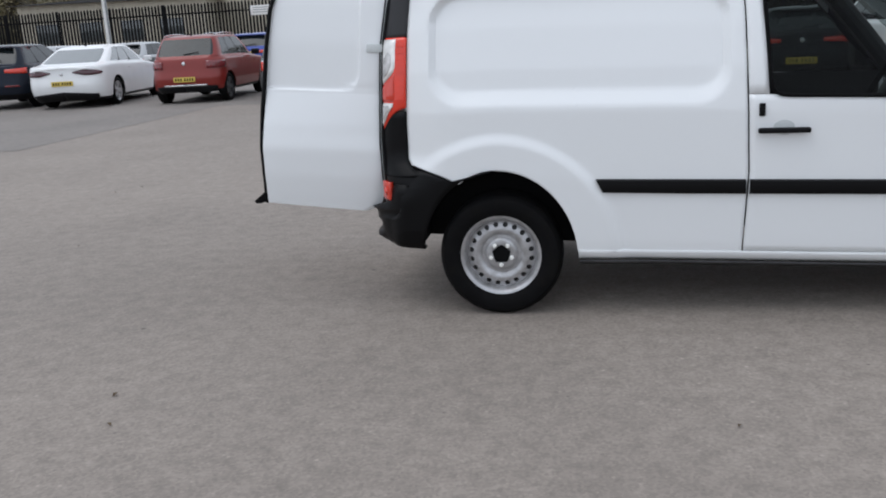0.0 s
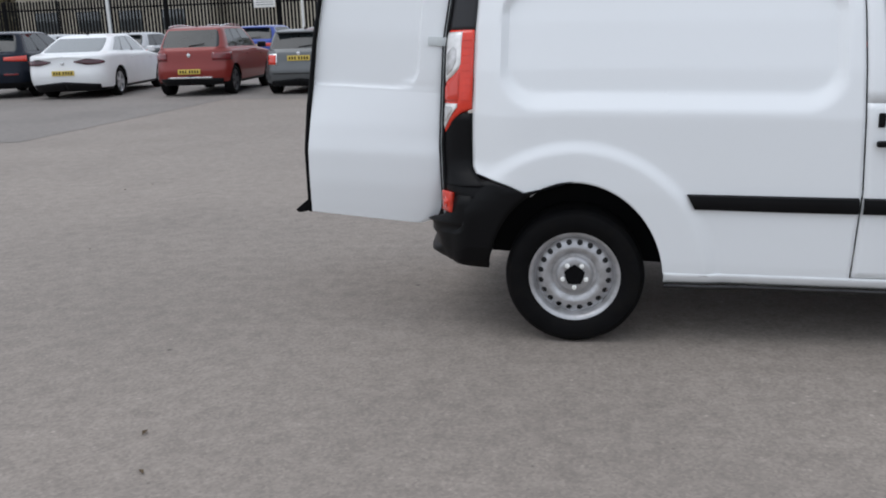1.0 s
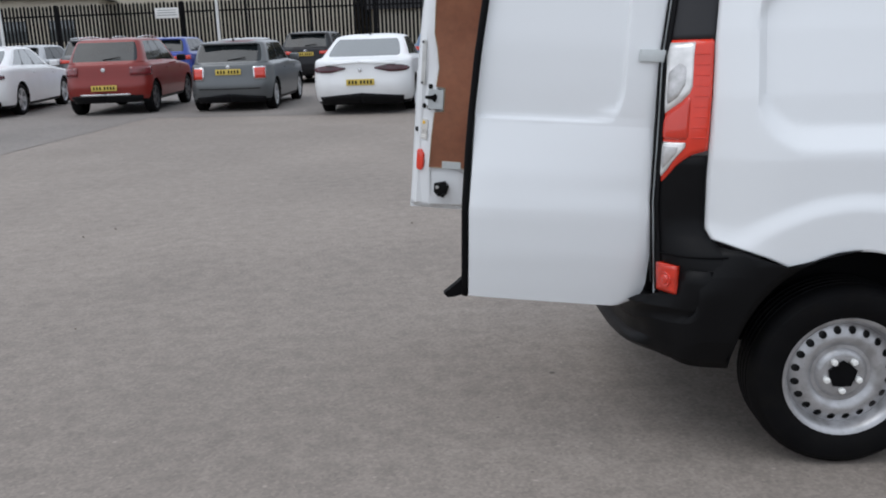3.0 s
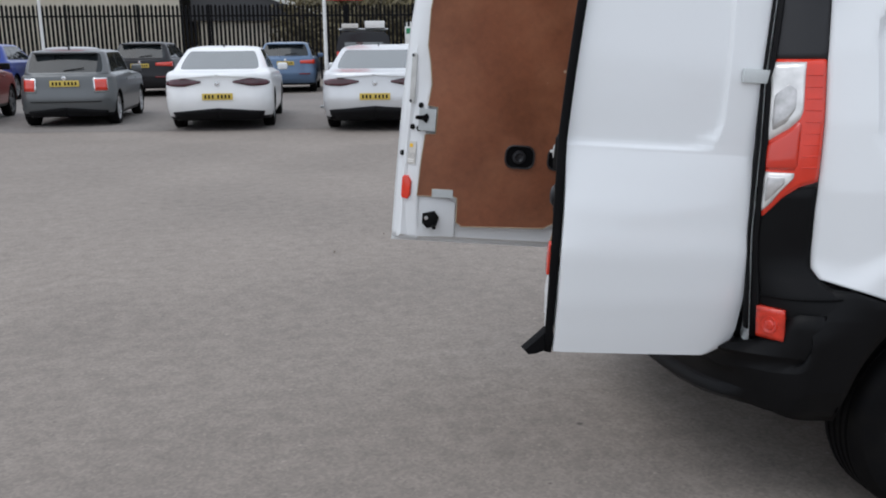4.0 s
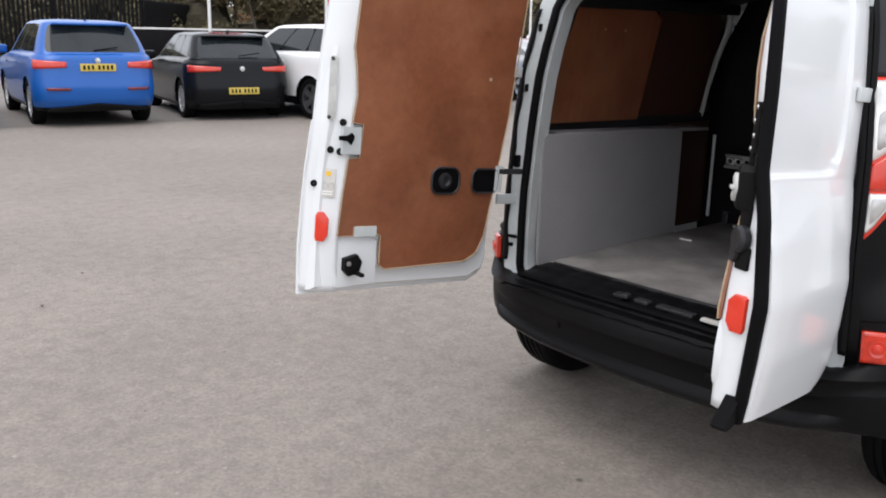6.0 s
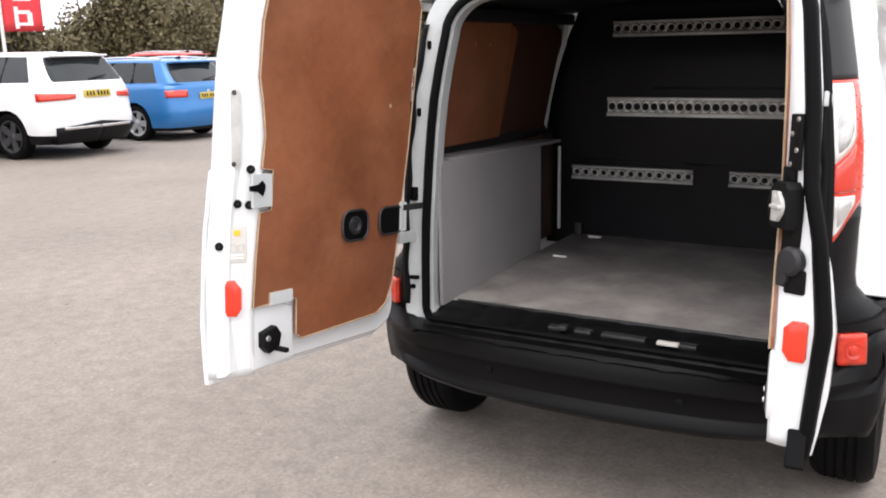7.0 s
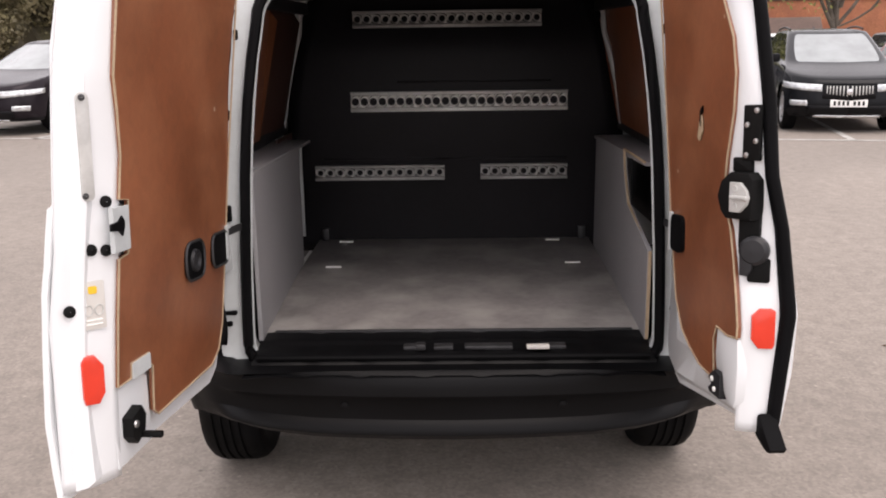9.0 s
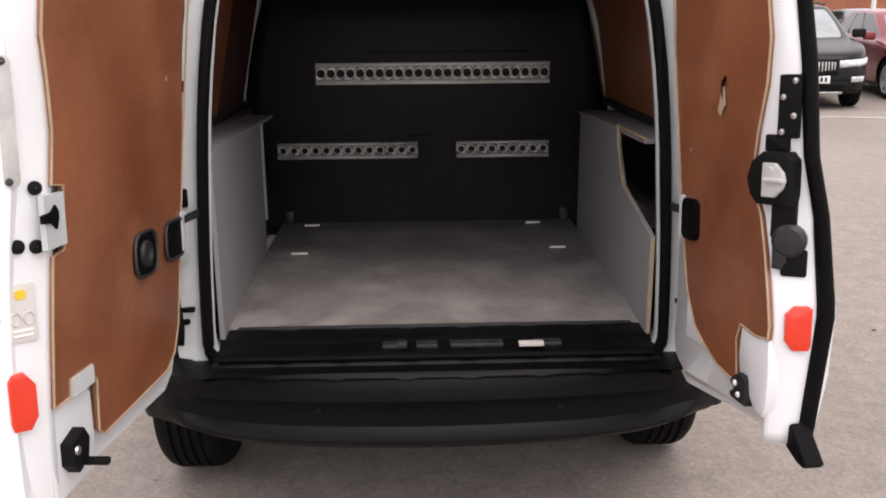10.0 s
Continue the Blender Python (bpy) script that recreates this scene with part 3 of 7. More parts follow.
# door jamb: painted ring, rubber seal and inner return
def outline(hw, zb, zt, rb, rt):
    """Half outlines (y > 0) joined into one ring from the bottom's middle round."""
    pts = [(0.0, zb), (hw(zb + rb) * 0.5, zb), (hw(zb + rb) - rb, zb)]
    for a in span(-math.pi / 2, 0, 6)[1:]:
        pts.append((hw(zb + rb) - rb + rb * math.cos(a), zb + rb + rb * math.sin(a)))
    z1 = zt - 0.022 - rt
    for z in span(zb + rb + 0.08, z1, 9):
        pts.append((hw(z), z))
    y1 = hw(z1)
    for a in span(0, math.pi / 2, 9)[1:]:
        pts.append((y1 - rt * 1.05 * (1 - math.cos(a)), z1 + rt * math.sin(a)))
    pts.append((pts[-1][0] * 0.5, zt - 0.005))
    pts.append((0.0, zt))
    return pts + [(-y, z) for y, z in pts[-2:0:-1]]


jamb_out = outline(lambda z: table(JAMB_OUT, z), 0.50, 1.788, 0.10, 0.15)
jamb_mid = outline(lambda z: table(JAMB_OUT, z) - 0.072, 0.545, 1.745, 0.07, 0.13)
jamb_in = outline(lambda z: table(JAMB_OUT, z) - 0.098, 0.555, 1.722, 0.06, 0.12)
rings = []
for pts, dx in ((jamb_out, -0.008), (jamb_out, -0.014), (jamb_mid, 0.012), (jamb_mid, 0.020)):
    rings.append([(rear_x(z) + dx, y, z) for y, z in pts])
kk = len(jamb_out)
ringv = [p for r in rings for p in r]
ringf = [(i * kk + j, i * kk + (j + 1) % kk, (i + 1) * kk + (j + 1) % kk, (i + 1) * kk + j) for i in range(3) for j in range(kk)]
# the jamb's shade comes from its greyed white
part("door_jamb", (ringv, ringf), M["shaded_white"], VAN, "pale painted rear door jamb")
part("door_seal", tube([(rear_x(z) - 0.006, y * 0.985, z * 0.996 + 0.003) for y, z in jamb_mid], 0.016, 8, True), M["rubber"], VAN, "black rubber door seal")
inner = [[(rear_x(z) + dx, y * s, z) for y, z in pts] for pts, dx, s in ((jamb_mid, 0.018, 0.985), (jamb_in, 0.020, 1), (jamb_in, 0.10, 1.03))]
part("jamb_return", ([p for r in inner for p in r], [(i * kk + j, i * kk + (j + 1) % kk, (i + 1) * kk + (j + 1) % kk, (i + 1) * kk + j) for i in range(2) for j in range(kk)]), M["shaded_white"], VAN)
for side in (-1, 1):
    for z, w, h in ((0.72, 0.05, 0.014), (0.685, 0.02, 0.016), (1.03, 0.028, 0.05), (1.32, 0.012, 0.03), (1.55, 0.012, 0.03)):
        part("jamb_plug", box((0.02, w, h), (0, 0, 0), 0.006), M["rubber"], VAN, "", pose(rear_x(z) - 0.004, side * (table(JAMB_OUT, z) - 0.026), z))
for side in (-1, 1):
    band = grid(lambda u, v: (rear_x(0.62 + 1.0 * v) - 0.017, side * (table(JAMB_OUT, 0.62 + 1.0 * v) + 0.006 - 0.020 * u - 0.008 * u * (0.5 + 0.5 * math.sin(31 * v))), 0.62 + 1.0 * v), (0, 1), span(0, 1, 60))
    solid(part("hinge_band", band, M["black_plastic"], VAN, "black plastic strip beside the hinges"), 0.006, 0.0)
part("striker", box((0.03, 0.06, 0.016), (0, 0, 0), 0.005), M["shaded_white"], VAN, "white roof striker", pose(rear_x(1.71) + 0.03, -0.03, 1.708))

# bumper, swept round the back
FOOT = [(0, 0.350), (0.45, 0.354), (0.60, 0.366), (0.68, 0.384), (0.74, 0.388), (0.82, 0.380), (0.90, 0.368), (1, 0.362)]


def arch_x(z):
    return -0.394 * math.sqrt(max(0.0, 1 - ((z - 0.315) / 0.447) ** 2))


def bumper_path(a):
    """Plan of the bumper's outermost line from the middle (0) to the wheel arch (0.88 and on)."""
    if a < 0.6:
        u = a / 0.6
        return Vector((-0.728 + 0.036 * u * u, 0.56 * u))
    u = min(1.0, (a - 0.6) / 0.28)
    return Vector((-0.692, 0.56)) * (1 - u) ** 2 + Vector((-0.652, 0.805)) * 2 * u * (1 - u) + Vector((-0.49, 0.852)) * u * u


def bumper_column(a, side):
    """One section of the bumper, from its top edge down."""
    p = bumper_path(a)
    t = (bumper_path(min(0.88, a + 0.004)) - bumper_path(max(0.0, a - 0.004))).normalized()
    out = Vector((-t.y, t.x))
    k = sm(0.665, 0.745, a)
    flank = sm(0.74, 0.88, a)
    s_ = 1 - max(0.0, min(1.0, (a - 0.60) / 0.27))
    col = []
    for j, zc in enumerate((0.696, 0.65, 0.60, 0.565)):
        c = Vector(corner(s_, zc, -1, 0.008 + 0.006 * (j > 1)))
        c.y = -c.y
        led = Vector(((-0.57, -0.62, -0.665, -0.700)[j], p.y, (0.556, 0.557, 0.557, 0.555)[j]))
        col.append(led * (1 - k) + c * k)
    crease = Vector((p.x, p.y, 0.492 + 0.016 * k))
    last = col[-1]
    bend = Vector((p.x + 0.004 + (last.x - p.x) * 0.45 * k, p.y + (last.y - p.y) * 0.45 * k, 0.552 - 0.010 * k))
    for u in (0.3, 0.55, 0.78, 1.0):
        col.append(last * (1 - u) ** 2 + bend * 2 * u * (1 - u) + crease * u * u)
    foot = table(FOOT, a)
    for d, f in ((-0.010, 0.10), (-0.019, 0.30), (-0.017, 0.62), (0.004, 0.76), (0.005, 0.87), (-0.016, 1.0)):
        d = d * (1 - k) - 0.02 * f * f * k * (1 - flank)
        q = p + out * d
        col.append(Vector((q.x, q.y, crease.z + (foot - crease.z) * f)))
    rim_ = p - out * 0.10
    col.append(Vector((rim_.x, rim_.y, foot - 0.02)))
    # along the flank the section turns into the side's own surface, up to the white panel and the arch
    if a > 0.80:
        w = sm(0.80, 0.89, a)
        top = 0.696 + 0.075 * sm(0.84, 0.90, a)
        for j in range(len(col) - 1):
            z = top + (foot - top) * j / (len(col) - 2)
            x = p.x if a <= 0.88 else -0.49 + (arch_x(z) + 0.49) * (a - 0.88) / 0.12
            if z > quarter_low(max(x, -0.44)) + 0.006:
                z = quarter_low(max(x, -0.44)) + 0.006
            q = Vector(skin(x, z, 1, 0.0035 - 0.02 * max(0.0, (0.46 - z) / 0.09)))
            q.z = z
            col[j] = col[j] * (1 - w) + q * w
        col[-1] = col[-2] + Vector((0, -0.06, 0.0))
    return [(c.x, side * c.y, c.z) for c in col]


ss = [-a for a in span(0, 1, 56)[:0:-1]] + span(0, 1, 56)
bv = [p for s in ss for p in bumper_column(abs(s), 1 if s >= 0 else -1)]
nb = len(bv) // len(ss)
bumper = part("rear_bumper", (bv, [(i * nb + j + 1, i * nb + j, i * nb + nb + j, i * nb + nb + j + 1) for i in range(len(ss) - 1) for j in range(nb - 1)]), M["black_plastic"], VAN, "black plastic rear bumper with a step")
bumper.data.set_sharp_from_angle(angle=radians(85))
for e in bumper.data.edges:
    a, b = (v % nb for v in e.vertices)
    if a == b and a in (3, 7, 10, 12):
        e.use_edge_sharp = True
solid(bumper, 0.008, 1.0)
SILL = [(0, -0.725, 0.552), (0.2, -0.665, 0.556), (0.3, -0.650, 0.578), (0.42, -0.610, 0.590), (0.6, -0.560, 0.594), (0.7, -0.540, 0.603), (1, -0.455, 0.605)]
part("loading_sill", flip(grid(lambda u, v: (table([(k[0], k[1]) for k in SILL], v), (0.615 + 0.02 * sm(0.4, 0.0, v)) * u, table([(k[0], k[2]) for k in SILL], v) - 0.004 * (abs(math.sin(u * 11)) > 0.93)), span(-1, 1, 60), span(0, 1, 22))), M["black_plastic"], VAN, "black ribbed loading sill")
part("sill_seal", tube([(-0.648, y, 0.584) for y in span(-0.60, 0.60, 9)], 0.010, 8), M["rubber"], VAN, "black rubber sill seal")
for yy, w in ((-0.16, 0.05), (-0.09, 0.11), (0.03, 0.06), (0.13, 0.05), (-0.31, 0.08)):
    part("sill_pocket", box((0.035, w, 0.014), (0, 0, 0), 0.005), M["dark_metal"], VAN, "", pose(-0.590, yy, 0.597))
part("sill_label", box((0.022, 0.070, 0.012), (0, 0, 0), 0.003), M["sticker"], VAN, "white lock striker plate on the sill", pose(-0.612, -0.262, 0.603))
part("sill_latch", box((0.03, 0.03, 0.02), (0, 0, 0), 0.006), M["dark_metal"], VAN, "", pose(-0.60, 0.10, 0.603))
for yy in (-0.33, 0.33):
    part("bumper_plug", lathe([(0.014, -0.004), (0.013, 0.0), (0.001, 0.002)], 14, "x"), M["black_plastic"], VAN, "", pose(-0.712, yy, 0.452, 0, 0, 180))
for yy in (-0.06, 0.02, -0.30, 0.28):
    part("sill_screw", lathe([(0.010, 0.0), (0.009, 0.004), (0.001, 0.006)], 10, "z"), M["dark_metal"], VAN, "", pose(-0.69, yy, 0.557))

# load floor, lining boards, bulkhead and rails
part("load_floor", box((1.34, 1.27, 0.02), (0.215, 0.0, 0.594), 0.002), M["ply_floor"], VAN, "worn grey load floor with scuffs")
part("floor_edge", box((0.012, 1.16, 0.018), (-0.462, 0.0, 0.602), 0.003), M["dark_metal"], VAN)
part("under_floor", box((3.9, 1.26, 0.05), (1.45, 0, 0.42), 0.01), M["dark_metal"], VAN, "dark underbody")
left = [(-0.53, 0.60), (0.47, 0.60), (0.47, 1.085), (0.455, 1.098), (-0.51, 1.137), (-0.53, 1.12)]
TO_WALL = Matrix(((1, 0, 0, 0), (0, 0, 1, 0), (0, 1, 0, 0), (0, 0, 0, 1)))
board = part("lining_board", slab(left, 0.014), M["grey_board"], VAN, "grey lining board over the wheel arch", Matrix.Translation((0, 0.624, 0)) @ Matrix.Rotation(radians(2.0), 4, "Z") @ TO_WALL)
part("board_edge", box((0.004, 0.010, 0.52), (-0.534, 0.6125, 0.868), 0.002), M["grey_board"], VAN)
right = [(-0.54, 0.60), (0.74, 0.60), (0.74, 1.085), (0.72, 1.10), (0.0, 1.128), (-0.03, 1.06), (-0.13, 0.955), (-0.54, 0.885)]
part("lining_board", slab(right, 0.014), M["grey_board"], VAN, "grey lining board with a cut-out at the back", Matrix.Translation((0, -0.632, 0)) @ Matrix.Rotation(radians(-1.6), 4, "Z") @ TO_WALL)
part("board_edge", box((0.004, 0.010, 0.286), (-0.544, -0.610, 0.742), 0.002), M["ply_edge"], VAN, "raw plywood edge")
for a, b in (((0.0, 1.128), (-0.03, 1.06)), ((-0.03, 1.06), (-0.13, 0.955)), ((-0.13, 0.955), (-0.50, 0.885)), ((0.0, 1.132), (-0.40, 1.14))):
    part("board_edge", tube([(a[0], -0.624 - a[0] * 0.028, a[1]), (b[0], -0.624 - b[0] * 0.028, b[1])], 0.005, 6), M["ply_edge"], VAN)
part("box_top", box((1.04, 0.17, 0.014), (0.14, 0.705, 1.112), 0.003, Matrix.Rotation(radians(1.6), 4, "Y")), M["grey_board"], VAN)
part("box_top", box((1.06, 0.15, 0.014), (0.21, -0.705, 1.108), 0.003, Matrix.Rotation(radians(1.6), 4, "Y")), M["grey_board"], VAN)
for side in (-1, 1):
    # inner side frames and ply window panels
    wall = grid(lambda u, v: (-0.44 + 1.34 * u, side * (abs(skin(-0.44 + 1.34 * u, 0.78 + 0.93 * v, 1)[1]) - 0.05), 0.78 + 0.93 * v - 0.02 * u), span(0, 1, 10), span(0, 1, 14))
    solid(part("inner_side", wall if side > 0 else flip(wall), M["grey_plastic"], VAN, "dark inner side wall"), 0.006)
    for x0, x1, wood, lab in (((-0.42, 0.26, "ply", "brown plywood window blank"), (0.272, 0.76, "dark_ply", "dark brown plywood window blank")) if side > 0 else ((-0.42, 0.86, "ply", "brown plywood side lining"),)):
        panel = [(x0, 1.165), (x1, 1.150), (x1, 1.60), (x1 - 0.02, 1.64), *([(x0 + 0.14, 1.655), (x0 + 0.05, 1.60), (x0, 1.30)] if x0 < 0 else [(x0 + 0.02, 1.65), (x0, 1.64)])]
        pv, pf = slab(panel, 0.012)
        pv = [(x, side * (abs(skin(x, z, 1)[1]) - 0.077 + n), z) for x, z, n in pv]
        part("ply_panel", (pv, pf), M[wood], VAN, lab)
    for x0 in (0.80, -0.40):
        post = grid(lambda u, v: (x0 + 0.05 * u + 0.05 * sm(0.5, 1, v) - 0.03, side * (abs(skin(x0, 0.80 + 0.88 * v, 1)[1]) - 0.085 + 0.02 * abs(u - 0.5)), 0.80 + 0.88 * v), span(0, 1, 5), span(0, 1, 14))
        solid(part("inner_post", post if side > 0 else flip(post), M["grey_plastic"] if x0 < 0.5 else M["shaded_white"], VAN, "painted inner post"), 0.01)
    for zz in (1.16, 1.22, 1.40, 1.47, 1.58):
        part("post_hole", lathe([(0.009, 0.0), (0.008, -0.004), (0.001, -0.004)], 10), M["rubber"], VAN, "", pose(0.80 + 0.05 * sm(0.5, 1, (zz - 0.8) / 0.88), side * (abs(skin(0.8, zz, 1)[1]) - 0.096), zz) @ Matrix.Diagonal((1, side, 1, 1)))
    for zz in (1.14, 1.66):
        part("inner_rail", box((1.30, 0.03, 0.05), (0, 0, 0), 0.01), M["grey_plastic"], VAN, "", pose(0.22, side * (table(HALF, zz) - 0.10), zz))
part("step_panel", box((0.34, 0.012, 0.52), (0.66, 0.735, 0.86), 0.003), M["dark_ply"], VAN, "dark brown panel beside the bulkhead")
part("step_edge", box((0.012, 0.014, 0.42), (0.845, 0.70, 0.84), 0.003), M["shaded_white"], VAN, "white edge strip beside the bulkhead")
lining = grid(lambda u, v: (-0.50 + 1.42 * v, 0.70 * u, 1.775 - 0.075 * abs(u) ** 3 - 0.02 * v), span(-1, 1, 16), span(0, 1, 8))
part("roof_lining", lining, M["grey_plastic"], VAN, "dark roof lining")
part("roof_bow", box((0.05, 1.30, 0.03), (0.32, 0, 1.745), 0.01), M["grey_plastic"], VAN)
bulk = grid(lambda u, v: (0.895 + 0.02 * math.sin(9 * v) * 0.3 + 0.06 * sm(0.75, 1, v), min(0.80, table(HALF, 0.55 + 1.20 * v) - 0.09) * u, 0.55 + 1.20 * v), span(-1, 1, 20), span(0, 1, 30))
solid(part("bulkhead", bulk, M["bulkhead"], VAN, "black steel bulkhead"), 0.01)
for y_, z_, w_ in ((-0.22, 0.985, 0.62), (0.30, 0.985, 0.60), (-0.10, 1.335, 0.70)):
    part("bulkhead_rib", box((0.012, w_, 0.012), (0.886, y_, z_), 0.005), M["bulkhead"], VAN)
for y0, y1, z0, z1, holes in ((-0.524, 0.461, 1.205, 1.293, 24), (-0.402, 0.440, 1.577, 1.648, 20), (0.038, 0.638, 0.891, 0.957, 13), (-0.528, -0.128, 0.891, 0.959, 9)):
    L, Hh = y1 - y0, z1 - z0
    face = holed_strip(L, Hh * 0.66, holes, Hh * 0.20)
    lips = []
    for sz in (-1, 1):
        lips.append(grid(lambda u, v: (L * (u - 0.5), [0.0, -0.012, -0.012, 0.016][v], sz * [Hh * 0.33, Hh * 0.36, Hh * 0.49, Hh * 0.5][v]), (0, 1), (0, 1, 2, 3)))
    # middle rail's direct light and the others' shade are put into their zinc
    rl = part("load_rail", joined(face, *lips), M["zinc"] if holes == 24 else M["dull_shaded_zinc"], VAN, "galvanised perforated load rail", pose(0.868, (y0 + y1) / 2, (z0 + z1) / 2, 0, 0, -90) @ pose(0, 0, 0, 0, 0, 0))
    solid(rl, 0.003)
for yy, zz in ((0.60, 0.635), (-0.60, 0.635)):
    part("tie_bracket", box((0.03, 0.035, 0.06), (0, 0, 0), 0.006), M["dark_metal"], VAN, "", pose(0.86, yy, zz))
for xx, yy in ((0.36, 0.50), (0.40, -0.50), (0.82, 0.50), (0.82, -0.46)):
    part("lashing_ring", tube([(xx, yy - 0.032, 0.607), (xx, yy + 0.032, 0.607)], 0.005, 6), M["zinc"], VAN)

# cab: seats, dashboard, steering wheel
for yy in (-0.38, 0.38):
    part("seat_cushion", box((0.50, 0.48, 0.16), (1.45, yy, 0.74), 0.05, seg=3), M["seat_cloth"], VAN)
    part("seat_back", box((0.14, 0.46, 0.50), (1.14, yy, 0.98), 0.05, Matrix.Rotation(radians(-10), 4, "Y"), seg=3), M["seat_cloth"], VAN)
dash = grid(lambda u, v: (2.10 + 0.42 * sm(0, 1, v), 0.78 * u, 0.62 + 0.40 * math.sin(v * 1.7)), span(-1, 1, 10), span(0, 1, 10))
solid(part("dashboard", dash, M["grey_plastic"], VAN, "dark dashboard"), 0.02)
wheel_pts = [(0.19 * math.cos(a), 0.19 * math.sin(a), 0) for a in span(0, 2 * math.pi, 33)[:-1]]
sw = part("steering_wheel", tube(wheel_pts, 0.016, 8, True), M["rubber"], VAN, "", pose(1.93, -0.37, 1.03, 0, -64, 0))
part("wheel_hub", box((0.16, 0.12, 0.04), (0, 0, -0.01), 0.02), M["grey_plastic"], sw)
part("wheel_spoke", box((0.36, 0.035, 0.016), (0, 0, -0.008), 0.006), M["grey_plastic"], sw)

# wheels
TY = 0.105
tyre_prof = [(0.200, -0.085), (0.225, -0.098), (0.262, -0.106), (0.292, -0.100), (0.308, -0.084), (0.3155, -0.066)]
for g in (-0.045, -0.015, 0.015, 0.045):
    tyre_prof += [(0.3170, g - 0.010), (0.3175, g - 0.006), (0.3095, g - 0.004), (0.3095, g + 0.004), (0.3175, g + 0.006)]
tyre_prof += [(0.3155, 0.066), (0.308, 0.084), (0.292, 0.100), (0.262, 0.106), (0.225, 0.098), (0.200, 0.085)]
tyre_mesh = mesh_of("tyre", *lathe(tyre_prof, 56), 28)
tyre_mesh.materials.append(M["tyre"])


def dish(r):
    return table([(0.04, -0.058), (0.075, -0.060), (0.085, -0.046), (0.10, -0.045), (0.125, -0.062), (0.15, -0.058), (0.178, -0.042)], r)


def steel_wheel(at, side):
    m = pose(*at) if side < 0 else pose(*at, 0, 0, 180)
    w = part("wheel", tyre_mesh, None, VAN, "black tyre on a silver steel wheel", m)
    well = lathe([(0.178, -0.042), (0.184, -0.060), (0.190, -0.080), (0.200, -0.088), (0.208, -0.090), (0.210, -0.084), (0.203, -0.075), (0.190, -0.02), (0.185, 0.08)], 48)
    ring_ = holed_ring(0.135, 0.178, 20, 0.0135, dish)
    hub = lathe([(0.135, dish(0.135)), (0.125, dish(0.125)), (0.11, -0.055), (0.10, -0.045), (0.088, -0.046), (0.080, -0.058), (0.070, -0.062), (0.044, -0.060), (0.040, -0.040), (0.036, -0.036)], 48)
    rim_ = part("rim", joined(well, ring_, hub), M["steel_rim"], w, "silver painted steel wheel with a ring of holes")
    part("brake_drum", lathe([(0.165, 0.0), (0.165, -0.030), (0.12, -0.036), (0.001, -0.036)], 32), M["dark_metal"], w)
    star = []
    for i in range(10):
        a = math.pi * i / 5 + 0.3
        r = 0.050 if i % 2 == 0 else 0.042
        star.append((r * math.cos(a), r * math.sin(a)))
    sv, sf = slab(star, 0.010)
    part("hub_cap", ([(x, -0.068 + n, z) for x, z, n in sv], sf), M["rubber"], w, "dark star-shaped hub centre")
    for i in range(5):
        a = 2 * math.pi * i / 5 + 0.3 + math.pi / 5
        part("wheel_bolt", lathe([(0.011, -0.062), (0.011, -0.076), (0.007, -0.079), (0.001, -0.079)], 8), M["zinc"], w, "", pose(0.056 * math.cos(a), 0, 0.056 * math.sin(a)))
    return w


for x in (0.0, 2.697):
    for side in (-1, 1):
        steel_wheel((x - 0.08 * (x < 1 and side > 0), side * (0.764 + 0.02 * (x < 1 and side > 0)), 0.316), side)
part("rear_axle", tube([(0, -0.6, 0.31), (0, 0.6, 0.31)], 0.035, 10), M["dark_metal"], VAN)


# ---- rear doors: u from the hinge, v up, n outward ----
def door_frame(side, deg):
    a = Vector((0.085, 0, 1)).normalized()
    h = Vector((-math.cos(radians(deg)), side * math.sin(radians(deg)), 0))
    u = (h - h.dot(a) * a).normalized()
    n = a.cross(u)
    if n.y * side < 0:
        n = -n
    m = Matrix((u, a, n)).transposed().to_4x4()
    m.translation = (-0.60, side * 0.70, 0.60)
    return m


def bow(v):
    """The outer skin's outward curve up the door."""
    return table([(-0.08, -0.020), (0.0, 0.0), (0.10, 0.020), (0.25, 0.030), (0.38, 0.024), (0.48, 0.006), (0.54, -0.006), (0.60, -0.008), (0.80, -0.014), (1.0, -0.036), (1.17, -0.075)], v)


